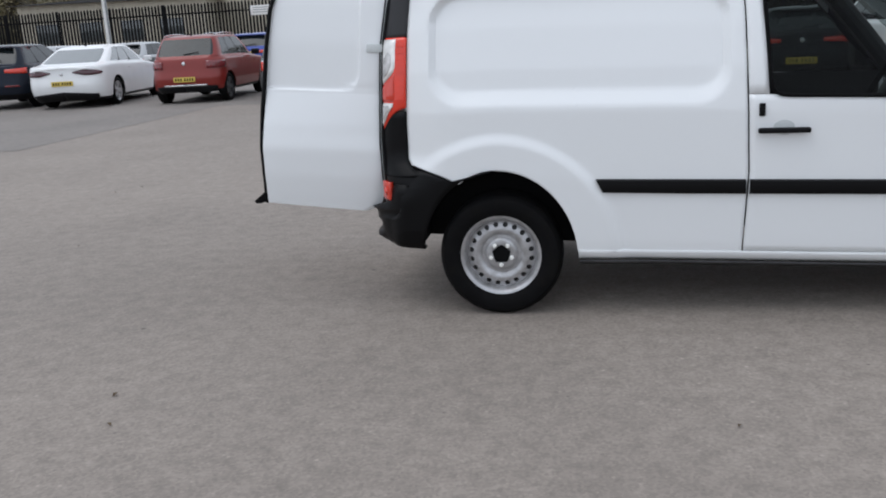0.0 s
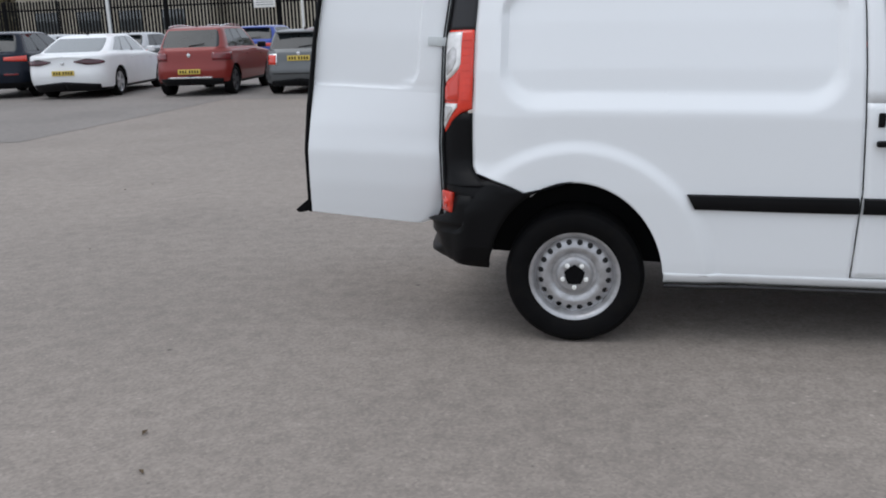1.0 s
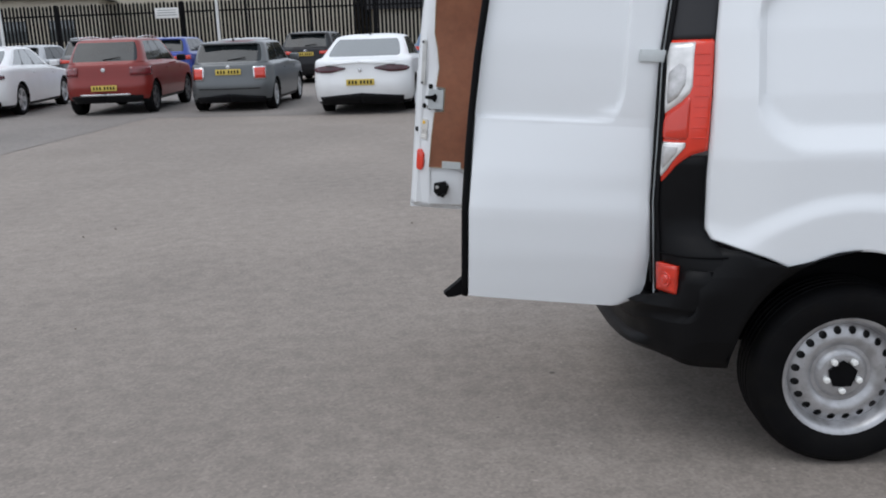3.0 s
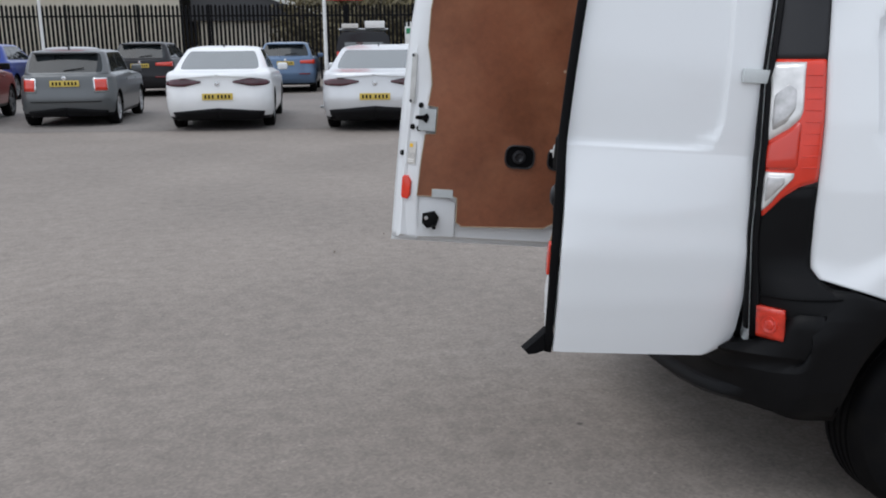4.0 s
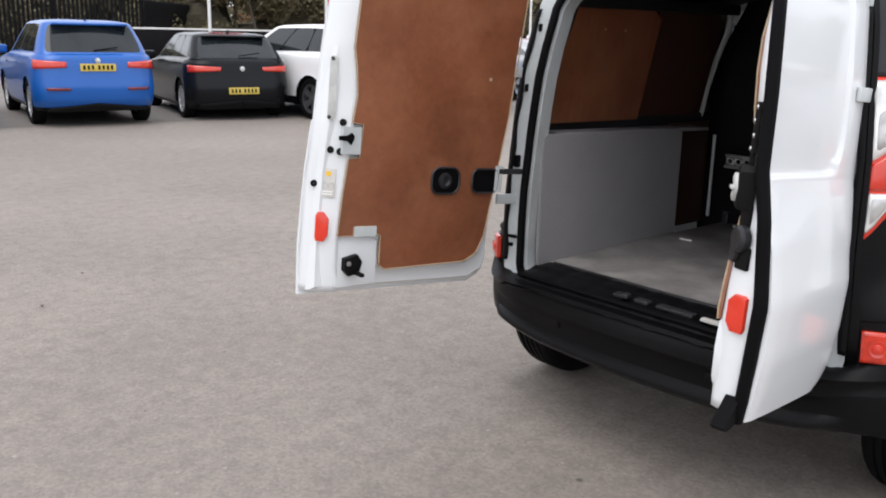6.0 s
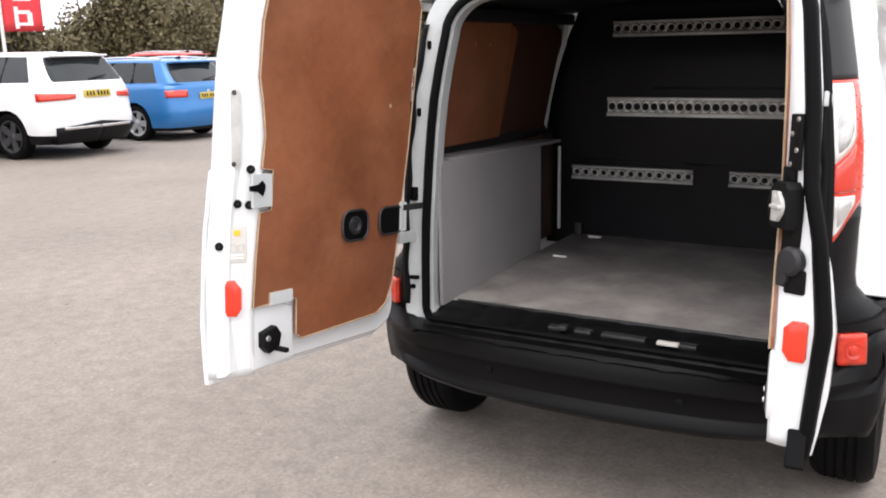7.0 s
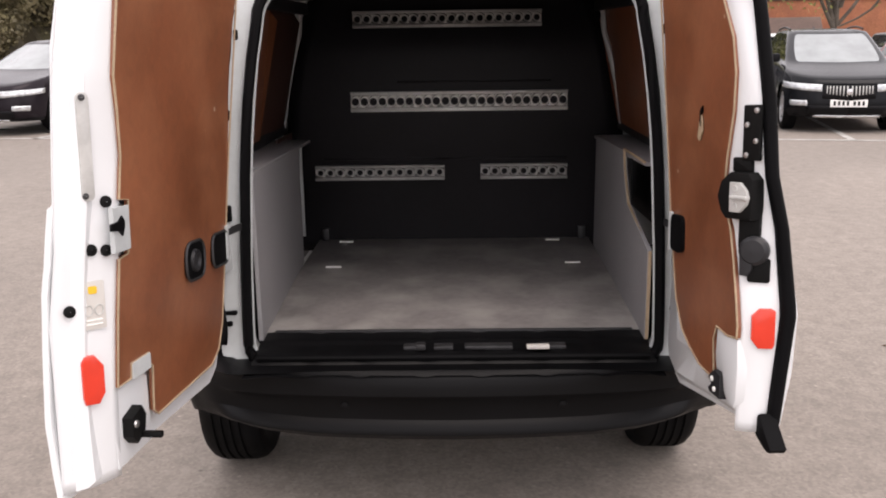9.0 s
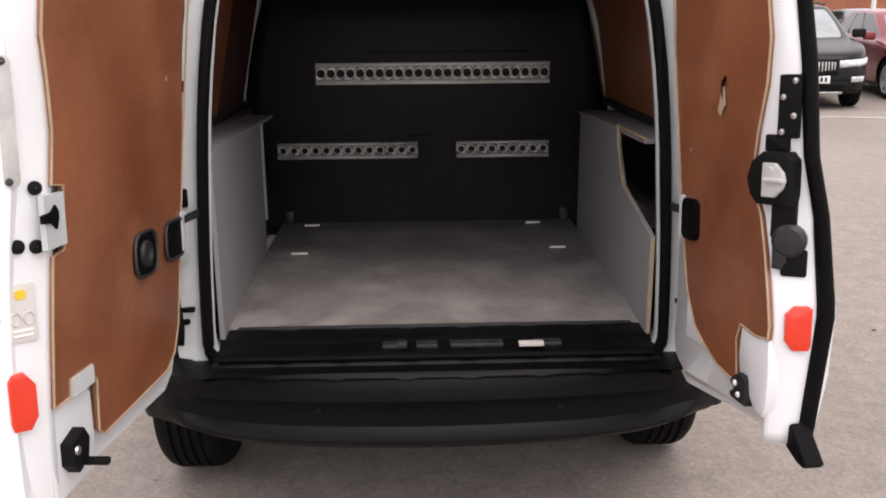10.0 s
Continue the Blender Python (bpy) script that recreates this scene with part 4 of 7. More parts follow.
def build_door(side, deg, u0, u1, v0, v1, tip, skin_off, n_flange, n_in, label, crease, lean=((0, 0), (1, 0)), hook=0.0, drop=0.0, edge=1.0, tilt=-0.012):
    """Outer skin with its crease, the edge, the flange round the inside and the inner panel."""
    cu, cv, cr = crease
    us = sorted(span(0, 1, 20) + [(cu + d - u0) / (u1 - u0) for d in (-0.02, -0.010, -0.005, -0.0025, 0, 0.0025, 0.005, 0.010, 0.02)])
    vs = sorted(span(0, 1, 46) + [(cv + d - v0) / (v1 - v0) for d in (-0.02, -0.010, -0.005, -0.0025, 0.0005, 0.0025, 0.005, 0.010, 0.02, 0.03, 0.04, 0.05, 0.06, 0.07, 0.08)])

    def edge_u0(v):
        r = 0.085
        e = u0
        if v < v0 + r:
            e = u0 + r - math.sqrt(max(0.0, r * r - (v0 + r - v) ** 2))
        return e + 0.10 * sm(v1 - 0.15, v1, v) ** 2

    def press(u, v):
        du, dv = max(cu + cr - u, 0.0), max(cv + cr - v, 0.0)
        d_ = cr - math.hypot(du, dv)
        return -0.011 * sm(-0.0055, 0.0055, d_)

    def face(v):
        return bow(v) + skin_off + table(lean, v)

    def wrap(u, v):
        """The skin's inward curve towards the hinge."""
        return hook * max(0.0, 1 - (u - u0) / (u1 - u0)) ** 1.3 * (1 - sm(0.3, 0.6, v))

    def outer(s, t):
        v = v0 + (v1 - v0) * t - drop * (1 - s) * (1 - t) ** 2
        a, b = edge_u0(v + drop * (1 - s) * (1 - t) ** 2), u1 + table(tip, v)
        u = a + (b - a) * s
        r = 0.012 * (sm(0.06, 0.0, s) + 0.3 * sm(0.97, 1.0, s))
        return (u, v, face(v) - r + press(u, v) - wrap(u, v))
    skin_ = grid(outer, us, vs)
    k = len(us)
    ring_i = [j * k + k - 1 for j in range(len(vs))] + [(len(vs) - 1) * k + i for i in range(k - 2, -1, -1)] + [j * k for j in range(len(vs) - 2, -1, -1)] + list(range(1, k - 1))
    verts, faces = list(skin_[0]), list(skin_[1])
    base = len(verts)
    cu_, cv_ = (u0 + u1) / 2, (v0 + v1) / 2

    def inset(p, amount, n, curve=0.0):
        u, v, _ = p
        uu = u + (amount if u < cu_ else -amount) * min(1, abs(u - cu_) / 0.15)
        vv = v + (amount if v < cv_ else -amount) * min(1, abs(v - cv_) / 0.4)
        return (uu, vv, n(vv) - curve * wrap(uu, vv))

    def bend(v):
        return tilt * v - 0.20 * max(0.0, v - 0.72) ** 2

    def flat(v):
        return n_in + bend(v)

    def flange(v):
        return n_flange + bend(v) * 0.7 + 0.35 * bow(v) * (v < 0.72)
    rows = [(0.0, lambda v: face(v) - 0.016), (0.016, lambda v: face(v) - 0.020), (0.026 * edge, lambda v: flange(v) + 0.012), (0.036 * edge, flange), (0.088 * edge, flange), (0.102 * edge, flat)]
    for amount, nf in rows:
        verts += [inset(skin_[0][i], amount, nf, 1.0 if amount < 0.02 else 0.0) for i in ring_i]
    m_ = len(ring_i)
    prev = ring_i
    for r in range(len(rows)):
        cur = list(range(base + r * m_, base + (r + 1) * m_))
        for i in range(m_):
            q = (i + 1) % m_
            faces.append((prev[i], prev[q], cur[q], cur[i]))
        prev = cur
    # inner panel in rows, so that it follows the bend
    pr = [verts[i] for i in prev]
    lo_v, hi_v = min(p[1] for p in pr), max(p[1] for p in pr)
    lu, hu = min(p[0] for p in pr), max(p[0] for p in pr)
    inner_v = [(u, v, flat(v) + 0.002) for v in span(lo_v, hi_v, 14) for u in (lu + 0.10 * sm(hi_v - 0.3, hi_v, v), hu - 0.09 * sm(hi_v - 0.3, hi_v, v))]
    b2 = len(verts)
    verts += inner_v
    faces += [(b2 + 2 * i, b2 + 2 * i + 1, b2 + 2 * i + 3, b2 + 2 * i + 2) for i in range(13)]
    d = part("rear_door", (verts, faces), M["van_white"], VAN, label, door_frame(side, deg))
    bmx = bmesh.new()
    bmx.from_mesh(d.data)
    bmesh.ops.recalc_face_normals(bmx, faces=bmx.faces)
    bmx.to_mesh(d.data)
    bmx.free()
    d.data.set_sharp_from_angle(angle=radians(40))
    return d, flat, flange


def ply_sheet(name, outline_, flat, d, off, thick=0.009, label="brown film-faced plywood door lining"):
    """Plywood that follows the door's inner face."""
    bm = bmesh.new()
    vs = [bm.verts.new((u, v, 0)) for u, v in outline_]
    bm.faces.new(vs)
    for cut in span(0.70, 1.1, 9):
        bmesh.ops.bisect_plane(bm, geom=bm.verts[:] + bm.edges[:] + bm.faces[:], plane_co=(0, cut, 0), plane_no=(0, 1, 0))
    for v in bm.verts:
        v.co.z = flat(v.co.y) - off
    bm.normal_update()
    ob = part(name, bm, M["ply"], d, label)
    ob.data.polygons.foreach_set("use_smooth", [False] * len(ob.data.polygons))
    solid(ob, thick, 0.0)
    return ob


def rrect(u, v, w, h, r, n=5):
    pts = []
    for cu, cv, a0 in ((u + w / 2 - r, v + h / 2 - r, 0), (u - w / 2 + r, v + h / 2 - r, 90), (u - w / 2 + r, v - h / 2 + r, 180), (u + w / 2 - r, v - h / 2 + r, 270)):
        pts += [(cu + r * math.cos(radians(a0 + 90 * i / (n - 1))), cv + r * math.sin(radians(a0 + 90 * i / (n - 1)))) for i in range(n)]
    return pts


# the slanting end face of a door, from the lining's edge out to the skin
def end_face(d, inner, outer, name="door_flange"):
    """inner, outer: tables (v, u, n) of the face's two long edges. Returns a function that gives the pose of a fitting on it: x across, y up, z inwards."""
    def ends(v):
        return [Vector((float(np.interp(v, [r[0] for r in t], [r[1] for r in t])), v, float(np.interp(v, [r[0] for r in t], [r[2] for r in t])))) for t in (inner, outer)]

    def at(u, v):
        p, q = ends(v)
        out = Vector((q.z - p.z, 0, p.x - q.x)).normalized()
        return p.lerp(q, u) + out * 0.010 * math.sin(math.pi * u)
    vs = sorted(set(span(inner[0][0], inner[-1][0], 46)))
    solid(part(name, grid(at, span(0, 1, 9), vs), M["van_white"], d, "white painted inner edge of the door"), 0.006, 0.0)

    def fitting(v, across=0.0, lift=0.0):
        p, q = ends(v)
        x = (q - p).normalized()
        z = x.cross(Vector((0, 1, 0)))
        o = p.lerp(q, 0.5) + x * across - z * (0.0145 + lift)
        m = Matrix((x, (0, 1, 0), z)).transposed().to_4x4()
        m.translation = o
        return m
    return fitting


def plate(name, pts, depth, material, d, m, label="", bevel=0.003):
    """A plate with softened edges: pts across and up, its back at 0, its face at -depth."""
    bm = bmesh.new()
    vs = [bm.verts.new((u, v, 0)) for u, v in pts]
    top = [bm.verts.new((u, v, -depth)) for u, v in pts]
    k = len(pts)
    bm.faces.new(vs)
    face = bm.faces.new(top[::-1])
    for i in range(k):
        bm.faces.new((vs[i], vs[(i + 1) % k], top[(i + 1) % k], top[i]))
    bmesh.ops.recalc_face_normals(bm, faces=bm.faces)
    bmesh.ops.bevel(bm, geom=list(face.edges), offset=bevel, segments=2, affect="EDGES", profile=0.6)
    return part(name, bm, material, d, label, m)


# wide nearside door
TIP_F = [(-0.07, 0.008), (0.2, 0.006), (0.45, 0.002), (0.62, -0.003), (0.85, -0.014), (1.03, -0.030), (1.15, -0.07)]
fd, flat_f, fl_f = build_door(1, 4.2, 0.125, 0.958, -0.068, 1.165, TIP_F, 0.066, -0.024, -0.032, "wide white rear door standing open, lined with plywood", (0.25, 0.545, 0.09), ((-0.08, -0.005), (0.05, -0.022), (0.25, -0.044), (0.42, -0.046), (0.55, -0.038), (0.83, -0.042), (1.17, -0.042)), tilt=-0.052)
wood_f = [(0.205, 0.135), (0.235, 0.065), (0.29, 0.034), (0.66, 0.022), (0.685, 0.040), (0.690, 0.150), (0.712, 0.160), (0.712, 0.185), (0.805, 0.185), (0.805, 0.152), (0.868, 0.152), (0.862, 0.30), (0.852, 0.425), (0.808, 0.430), (0.805, 0.545), (0.848, 0.550), (0.838, 0.64), (0.850, 0.73), (0.866, 0.80), (0.866, 0.95), (0.856, 1.03), (0.825, 1.085), (0.76, 1.118), (0.42, 1.128), (0.18, 1.090), (0.155, 1.060), (0.155, 0.60)]
wf = ply_sheet("door_lining", wood_f, flat_f, fd, 0.013)
part("lining_edge", tube([(u, v, flat_f(v) - 0.018) for u, v in wood_f], 0.0026, 6, True), M["ply_edge"], fd, "pale raw plywood edge")


def inlay(name, pts, n0, depth, material, d, label=""):
    return part(name, slab(pts, depth, n0), material, d, label)


on_f = end_face(fd, [(v, u, flat_f(v) - 0.012) for v, u in ((-0.05, 0.850), (0.15, 0.862), (0.30, 0.856), (0.425, 0.846), (0.55, 0.842), (0.64, 0.832), (0.73, 0.844), (0.80, 0.858), (0.95, 0.856), (1.03, 0.846), (1.08, 0.815))],
                [(-0.05, 0.962, 0.030), (0.3, 0.960, 0.032), (0.45, 0.956, 0.012), (0.60, 0.952, 0.006), (0.85, 0.940, -0.004), (1.02, 0.924, -0.03), (1.08, 0.900, -0.05)])
for (u, v, w, h, r, lab) in ((0.428, 0.352, 0.122, 0.092, 0.035, "black recessed grip"), (0.238, 0.352, 0.122, 0.086, 0.03, "black recessed grip")):
    inlay("grip_recess", rrect(u, v, w, h, r), flat_f(v) - 0.0235, 0.01, M["rubber"], fd, lab)
    part("recess_rim", tube([(a, b, flat_f(v) - 0.024) for a, b in rrect(u, v, w + 0.006, h + 0.006, r)], 0.004, 6, True), M["dark_metal"], fd)
part("grip_core", lathe([(0.030, 0.0), (0.028, -0.008), (0.018, -0.010), (0.012, -0.004), (0.001, -0.003)], 20, "z"), M["grey_plastic"], fd, "", pose(0.432, 0.352, flat_f(0.35) - 0.0235))
inlay("hinge_tab", rrect(0.172, 0.36, 0.035, 0.10, 0.004), flat_f(0.36) - 0.027, 0.006, M["shaded_white"], fd)
inlay("frame_tab", rrect(0.757, 0.168, 0.092, 0.036, 0.004), flat_f(0.17) - 0.023, 0.010, M["shaded_white"], fd)
plate("foot_pressing", [(0.688, -0.030), (0.86, -0.038), (0.872, 0.06), (0.862, 0.150), (0.812, 0.150), (0.73, 0.146), (0.694, 0.128)], 0.020, M["van_white"], fd, pose(0, 0, flat_f(0.05) + 0.008), "white pressed foot of the door", 0.010)
inlay("latch_plate", [(0.812, 0.442), (0.885, 0.442), (0.885, 0.535), (0.812, 0.535)], flat_f(0.49) - 0.024, 0.010, M["shaded_white"], fd, "white latch plate")
inlay("latch_slot", [(0.842, 0.492), (0.852, 0.474), (0.868, 0.486), (0.900, 0.489), (0.900, 0.503), (0.868, 0.506), (0.852, 0.516), (0.842, 0.505)], flat_f(0.49) - 0.028, 0.006, M["rubber"], fd, "black latch slot")
for a, v in ((-0.035, 0.548), (-0.002, 0.452), (-0.035, 0.448), (0.036, 0.332)):
    part("frame_plug", lathe([(0.0125, 0.0), (0.012, -0.004), (0.001, -0.006)], 14, "z"), M["print_black"], fd, "", on_f(v, a, -0.001))
plate("grey_slot", rrect(0, 0, 0.026, 0.215, 0.012), 0.004, M["dull_shaded_zinc"], fd, on_f(0.66, 0.014, 0.008), "grey vent strip", 0.001)
for y_ in (-0.097, 0.097):
    part("slot_screw", lathe([(0.007, 0.0), (0.006, -0.003), (0.001, -0.004)], 10, "z"), M["dark_metal"], fd, "", on_f(0.66 + y_, 0.014, 0.012))
plate("door_reflector", [(-0.024, -0.030), (-0.010, -0.052), (0.018, -0.050), (0.022, -0.036), (0.022, 0.040), (0.015, 0.052), (-0.006, 0.052), (-0.024, 0.028)], 0.012, M["orange_red_lens"], fd, on_f(0.183, -0.006, -0.002), "red door-edge reflector", 0.004)
st = plate("sticker", rrect(0, 0, 0.050, 0.100, 0.003), 0.0015, M["sticker"], fd, on_f(0.338, -0.012, -0.001), "small printed sticker", 0.0004)
part("sticker_mark", slab(rrect(0, 0.032, 0.018, 0.016, 0.004), 0.001, -0.0030), M["yellow"], st)
part("sticker_ring", joined(*[tube([(x_ + 0.009 * math.cos(a_), -0.010 + 0.011 * math.sin(a_), -0.0025) for a_ in span(0, 2 * math.pi, 13)[:-1]], 0.0014, 5, True) for x_ in (-0.011, 0.011)]), M["dull_shaded_zinc"], st)
part("sticker_bars", joined(*[slab(rrect(0, -0.030 - 0.009 * i, 0.034, 0.003, 0.001), 0.001, -0.0030) for i in range(2)]), M["zinc"], st)
lk = plate("foot_latch", [(0.775, 0.020), (0.815, 0.008), (0.838, 0.030), (0.838, 0.072), (0.785, 0.086), (0.765, 0.060)], 0.026, M["print_black"], fd, pose(0, 0, flat_f(0.05) - 0.010), "black door foot latch", 0.004)
part("latch_bolt", lathe([(0.009, -0.026), (0.008, -0.030), (0.001, -0.031)], 12, "z"), M["bolt"], lk, "", pose(0.822, 0.055, 0))
part("latch_tongue", box((0.016, 0.014, 0.05), (0.788, 0.020, -0.045), 0.004), M["print_black"], lk)

# narrow driver's-side door
TIP_N = [(-0.05, -0.010), (0.25, 0.008), (0.5, 0.0), (0.72, -0.008), (0.95, -0.03), (1.15, -0.09)]
nd, flat_n, fl_n = build_door(-1, 5.0, 0.035, 0.662, -0.050, 1.165, TIP_N, 0.022, -0.070, -0.076, "narrow white rear door standing open, lined with plywood", (0.175, 0.553, 0.10), ((-0.08, 0.008), (0.05, 0.0), (0.25, -0.008), (0.57, -0.045), (1.17, -0.050)), hook=0.040, drop=0.032, edge=1.5)
wood_n = [(0.210, 0.30), (0.235, 0.20), (0.285, 0.125), (0.345, 0.092), (0.42, 0.064), (0.505, 0.056), (0.522, 0.07), (0.514, 0.155), (0.532, 0.192), (0.60, 0.185), (0.655, 0.192), (0.658, 0.22), (0.646, 0.285), (0.626, 0.37), (0.604, 0.44), (0.568, 0.50), (0.563, 0.54), (0.575, 0.61), (0.606, 0.71), (0.616, 0.80), (0.605, 0.88), (0.56, 0.97), (0.48, 1.06), (0.34, 1.12), (0.14, 1.10), (0.12, 0.78), (0.18, 0.43)]
ply_sheet("door_lining", wood_n, flat_n, nd, 0.013)
part("lining_edge", tube([(u, v, flat_n(v) - 0.018) for u, v in wood_n], 0.0026, 6, True), M["ply_edge"], nd, "pale raw plywood edge")
on_n = end_face(nd, [(v, u, flat_n(v) - 0.010) for v, u in ((-0.035, 0.640), (0.10, 0.645), (0.20, 0.648), (0.285, 0.637), (0.37, 0.617), (0.44, 0.594), (0.50, 0.559), (0.54, 0.554), (0.61, 0.566), (0.71, 0.597), (0.80, 0.607), (0.88, 0.596), (0.97, 0.551), (1.06, 0.50))],
                [(-0.035, 0.652, -0.016), (0.2, 0.668, -0.002), (0.27, 0.670, 0.002), (0.45, 0.669, -0.018), (0.57, 0.664, -0.042), (0.75, 0.655, -0.052), (0.95, 0.636, -0.070), (1.06, 0.605, -0.092)])
NS = [(-0.055, 0.652, -0.016, 0.655, 0.006), (0.0, 0.658, -0.012, 0.658, 0.014), (0.25, 0.672, 0.004, 0.674, 0.034), (0.45, 0.672, -0.018, 0.670, 0.008), (0.57, 0.667, -0.044, 0.664, -0.018), (0.75, 0.657, -0.054, 0.654, -0.028), (0.95, 0.638, -0.074, 0.634, -0.050), (1.10, 0.598, -0.104, 0.590, -0.082)]


def seal_at(u, v):
    p = [float(np.interp(v, [r[0] for r in NS], [r[i] for r in NS])) for i in range(1, 5)]
    return (p[0] + (p[2] - p[0]) * u + 0.016 * math.sin(math.pi * u) ** 0.6, v, p[1] - 0.004 + (p[3] + 0.002 - p[1]) * u)


solid(part("edge_seal", grid(seal_at, span(0, 1, 7), span(-0.055, 1.10, 40)), M["rubber"], nd, "thick black rubber door-edge seal"), 0.008, 0.0)
plate("seal_foot", [(0.630, -0.012), (0.668, 0.012), (0.690, -0.010), (0.735, -0.052), (0.722, -0.064), (0.700, -0.062), (0.655, -0.046)], 0.040, M["rubber"], nd, pose(0, 0, -0.002), "black rubber seal foot", 0.006)
hp = plate("hasp_plate", rrect(0, 0, 0.046, 0.125, 0.004), 0.008, M["print_black"], nd, on_n(0.665, 0.020, -0.003), "black plate with four bolts", 0.002)
for a, y_ in ((0.012, 0.050), (-0.012, 0.018), (0.012, -0.018), (-0.012, -0.050)):
    part("plate_bolt", lathe([(0.0065, 0.0), (0.006, -0.003), (0.001, -0.004)], 10, "z"), M["bolt"], hp, "", pose(a, y_, -0.008))
lb = plate("door_latch", [(-0.030, -0.052), (0.040, -0.052), (0.044, -0.030), (0.044, 0.040), (0.032, 0.056), (-0.022, 0.056), (-0.046, 0.036), (-0.056, 0.0), (-0.046, -0.034)], 0.042, M["print_black"], nd, on_n(0.520, 0.004, -0.006), "black latch with a grey steel claw", 0.010)
plate("latch_claw", [(-0.012, -0.034), (0.016, -0.034), (0.034, -0.016), (0.038, 0.0), (0.034, 0.016), (0.016, 0.034), (-0.012, 0.034)], 0.010, M["dull_shaded_zinc"], lb, pose(0, 0, -0.041), "grey steel claw", 0.003)
for y_ in (0.020, -0.020):
    part("claw_pocket", lathe([(0.008, 0.0), (0.007, -0.002), (0.001, -0.002)], 12, "z"), M["dull_shaded_zinc"], lb, "", pose(0.004, y_, -0.051))
part("claw_ridge", box((0.046, 0.009, 0.012), (0.016, 0.0, -0.053), 0.004), M["dull_shaded_zinc"], lb)
plate("latch_cap", rrect(0, 0, 0.052, 0.034, 0.004), 0.020, M["print_black"], lb, pose(-0.004, 0.072, 0), "", 0.004)
plate("latch_neck", rrect(0, 0, 0.050, 0.080, 0.004), 0.012, M["print_black"], nd, on_n(0.440, -0.004, -0.004), "black strap below the latch", 0.003)
kb = part("release_knob", lathe([(0.034, 0.004), (0.034, -0.012), (0.026, -0.020), (0.001, -0.022)], 24, "z"), M["grey_plastic"], nd, "dark round release knob", on_n(0.398, 0.002, 0.004))
plate("knob_tail", [(-0.032, 0.0), (0.0, 0.010), (-0.002, -0.045), (-0.012, -0.060), (-0.030, -0.058)], 0.014, M["grey_plastic"], kb, pose(0, 0, -0.002), "", 0.004)
plate("knob_rest", rrect(0, 0, 0.050, 0.056, 0.006), 0.008, M["print_black"], nd, on_n(0.352, 0.004, -0.003), "", 0.002)
plate("door_reflector", [(-0.026, -0.022), (-0.010, -0.044), (0.022, -0.044), (0.027, -0.034), (0.027, 0.044), (0.018, 0.050), (-0.008, 0.050), (-0.026, 0.032)], 0.012, M["orange_red_lens"], nd, on_n(0.215, 0.006, -0.006), "red door-edge reflector", 0.004)
plate("foot_pressing", [(0.528, 0.188), (0.520, 0.120), (0.530, 0.080), (0.566, 0.082), (0.580, 0.040), (0.602, 0.020), (0.642, 0.016), (0.655, 0.040), (0.660, 0.120), (0.654, 0.190)], 0.080, M["van_white"], nd, pose(0, 0, -0.016), "white pressed foot of the door", 0.016)
inlay("grip_recess", rrect(0.255, 0.385, 0.085, 0.100, 0.02), flat_n(0.38) - 0.030, 0.018, M["rubber"], nd, "black recessed grip")
inlay("hinge_tab", rrect(0.205, 0.385, 0.014, 0.108, 0.003), flat_n(0.38) - 0.031, 0.010, M["shaded_white"], nd)
scar = [(0.400, 0.690), (0.412, 0.705), (0.420, 0.690), (0.424, 0.664), (0.412, 0.652), (0.404, 0.640), (0.390, 0.650), (0.396, 0.668)]
inlay("ply_scar", scar, flat_n(0.70) - 0.0230, 0.003, M["ply_edge"], nd, "splintered pale scar in the plywood")
inlay("scar_slit", [(0.404, 0.690), (0.404, 0.716), (0.422, 0.728), (0.420, 0.716), (0.411, 0.706), (0.411, 0.676)], flat_n(0.70) - 0.0240, 0.003, M["rubber"], nd)
br = plate("foot_bracket", [(0.515, 0.020), (0.580, 0.020), (0.580, 0.080), (0.545, 0.086), (0.518, 0.070), (0.505, 0.055), (0.526, 0.044), (0.505, 0.030)], 0.034, M["grey_plastic"], nd, pose(0, 0, -0.070), "grey metal check-strap bracket", 0.005)
for u_, v_ in ((0.536, 0.060), (0.552, 0.038)):
    part("bracket_bolt", lathe([(0.007, -0.034), (0.006, -0.038), (0.001, -0.039)], 10, "z"), M["zinc"], br, "", pose(u_, v_, 0))
# hinges and check straps
for d_, side in ((fd, 1), (nd, -1)):
    for v in (0.275, 0.775):
        hgb = box((0.13, 0.040, 0.012), (0.070, v, -0.030), 0.004)
        box((0.05, 0.062, 0.045), (-0.005, v, -0.020), 0.010, bm=hgb)
        part("hinge", hgb, M["shaded_white"], d_, "white door hinge")
        part("hinge_pin", tube([(0.0, v - 0.045, -0.002), (0.0, v + 0.045, -0.002)], 0.012, 10), M["dark_metal"], d_)
    part("check_strap", box((0.15, 0.022, 0.006), (0.10, 0.39, -0.075), 0.002), M["dark_metal"], d_)
# ---- ground ----
tagged(part("ground", grid(lambda u, v: (u, v, 0.0), span(-300, 300, 31), span(-300, 300, 31)), M["asphalt"], None), "worn grey-brown asphalt of a car lot", "ground", kind="structure")

# ---- parked cars ----
WHEELS = {}
PLATE_BAR = mesh_of("plate_bar", *slab([(-0.002, -0.016), (0.002, -0.016), (0.002, 0.016), (-0.002, 0.016)], 0.062, -0.031))
PLATE_BAR.materials.append(M["print_black"])


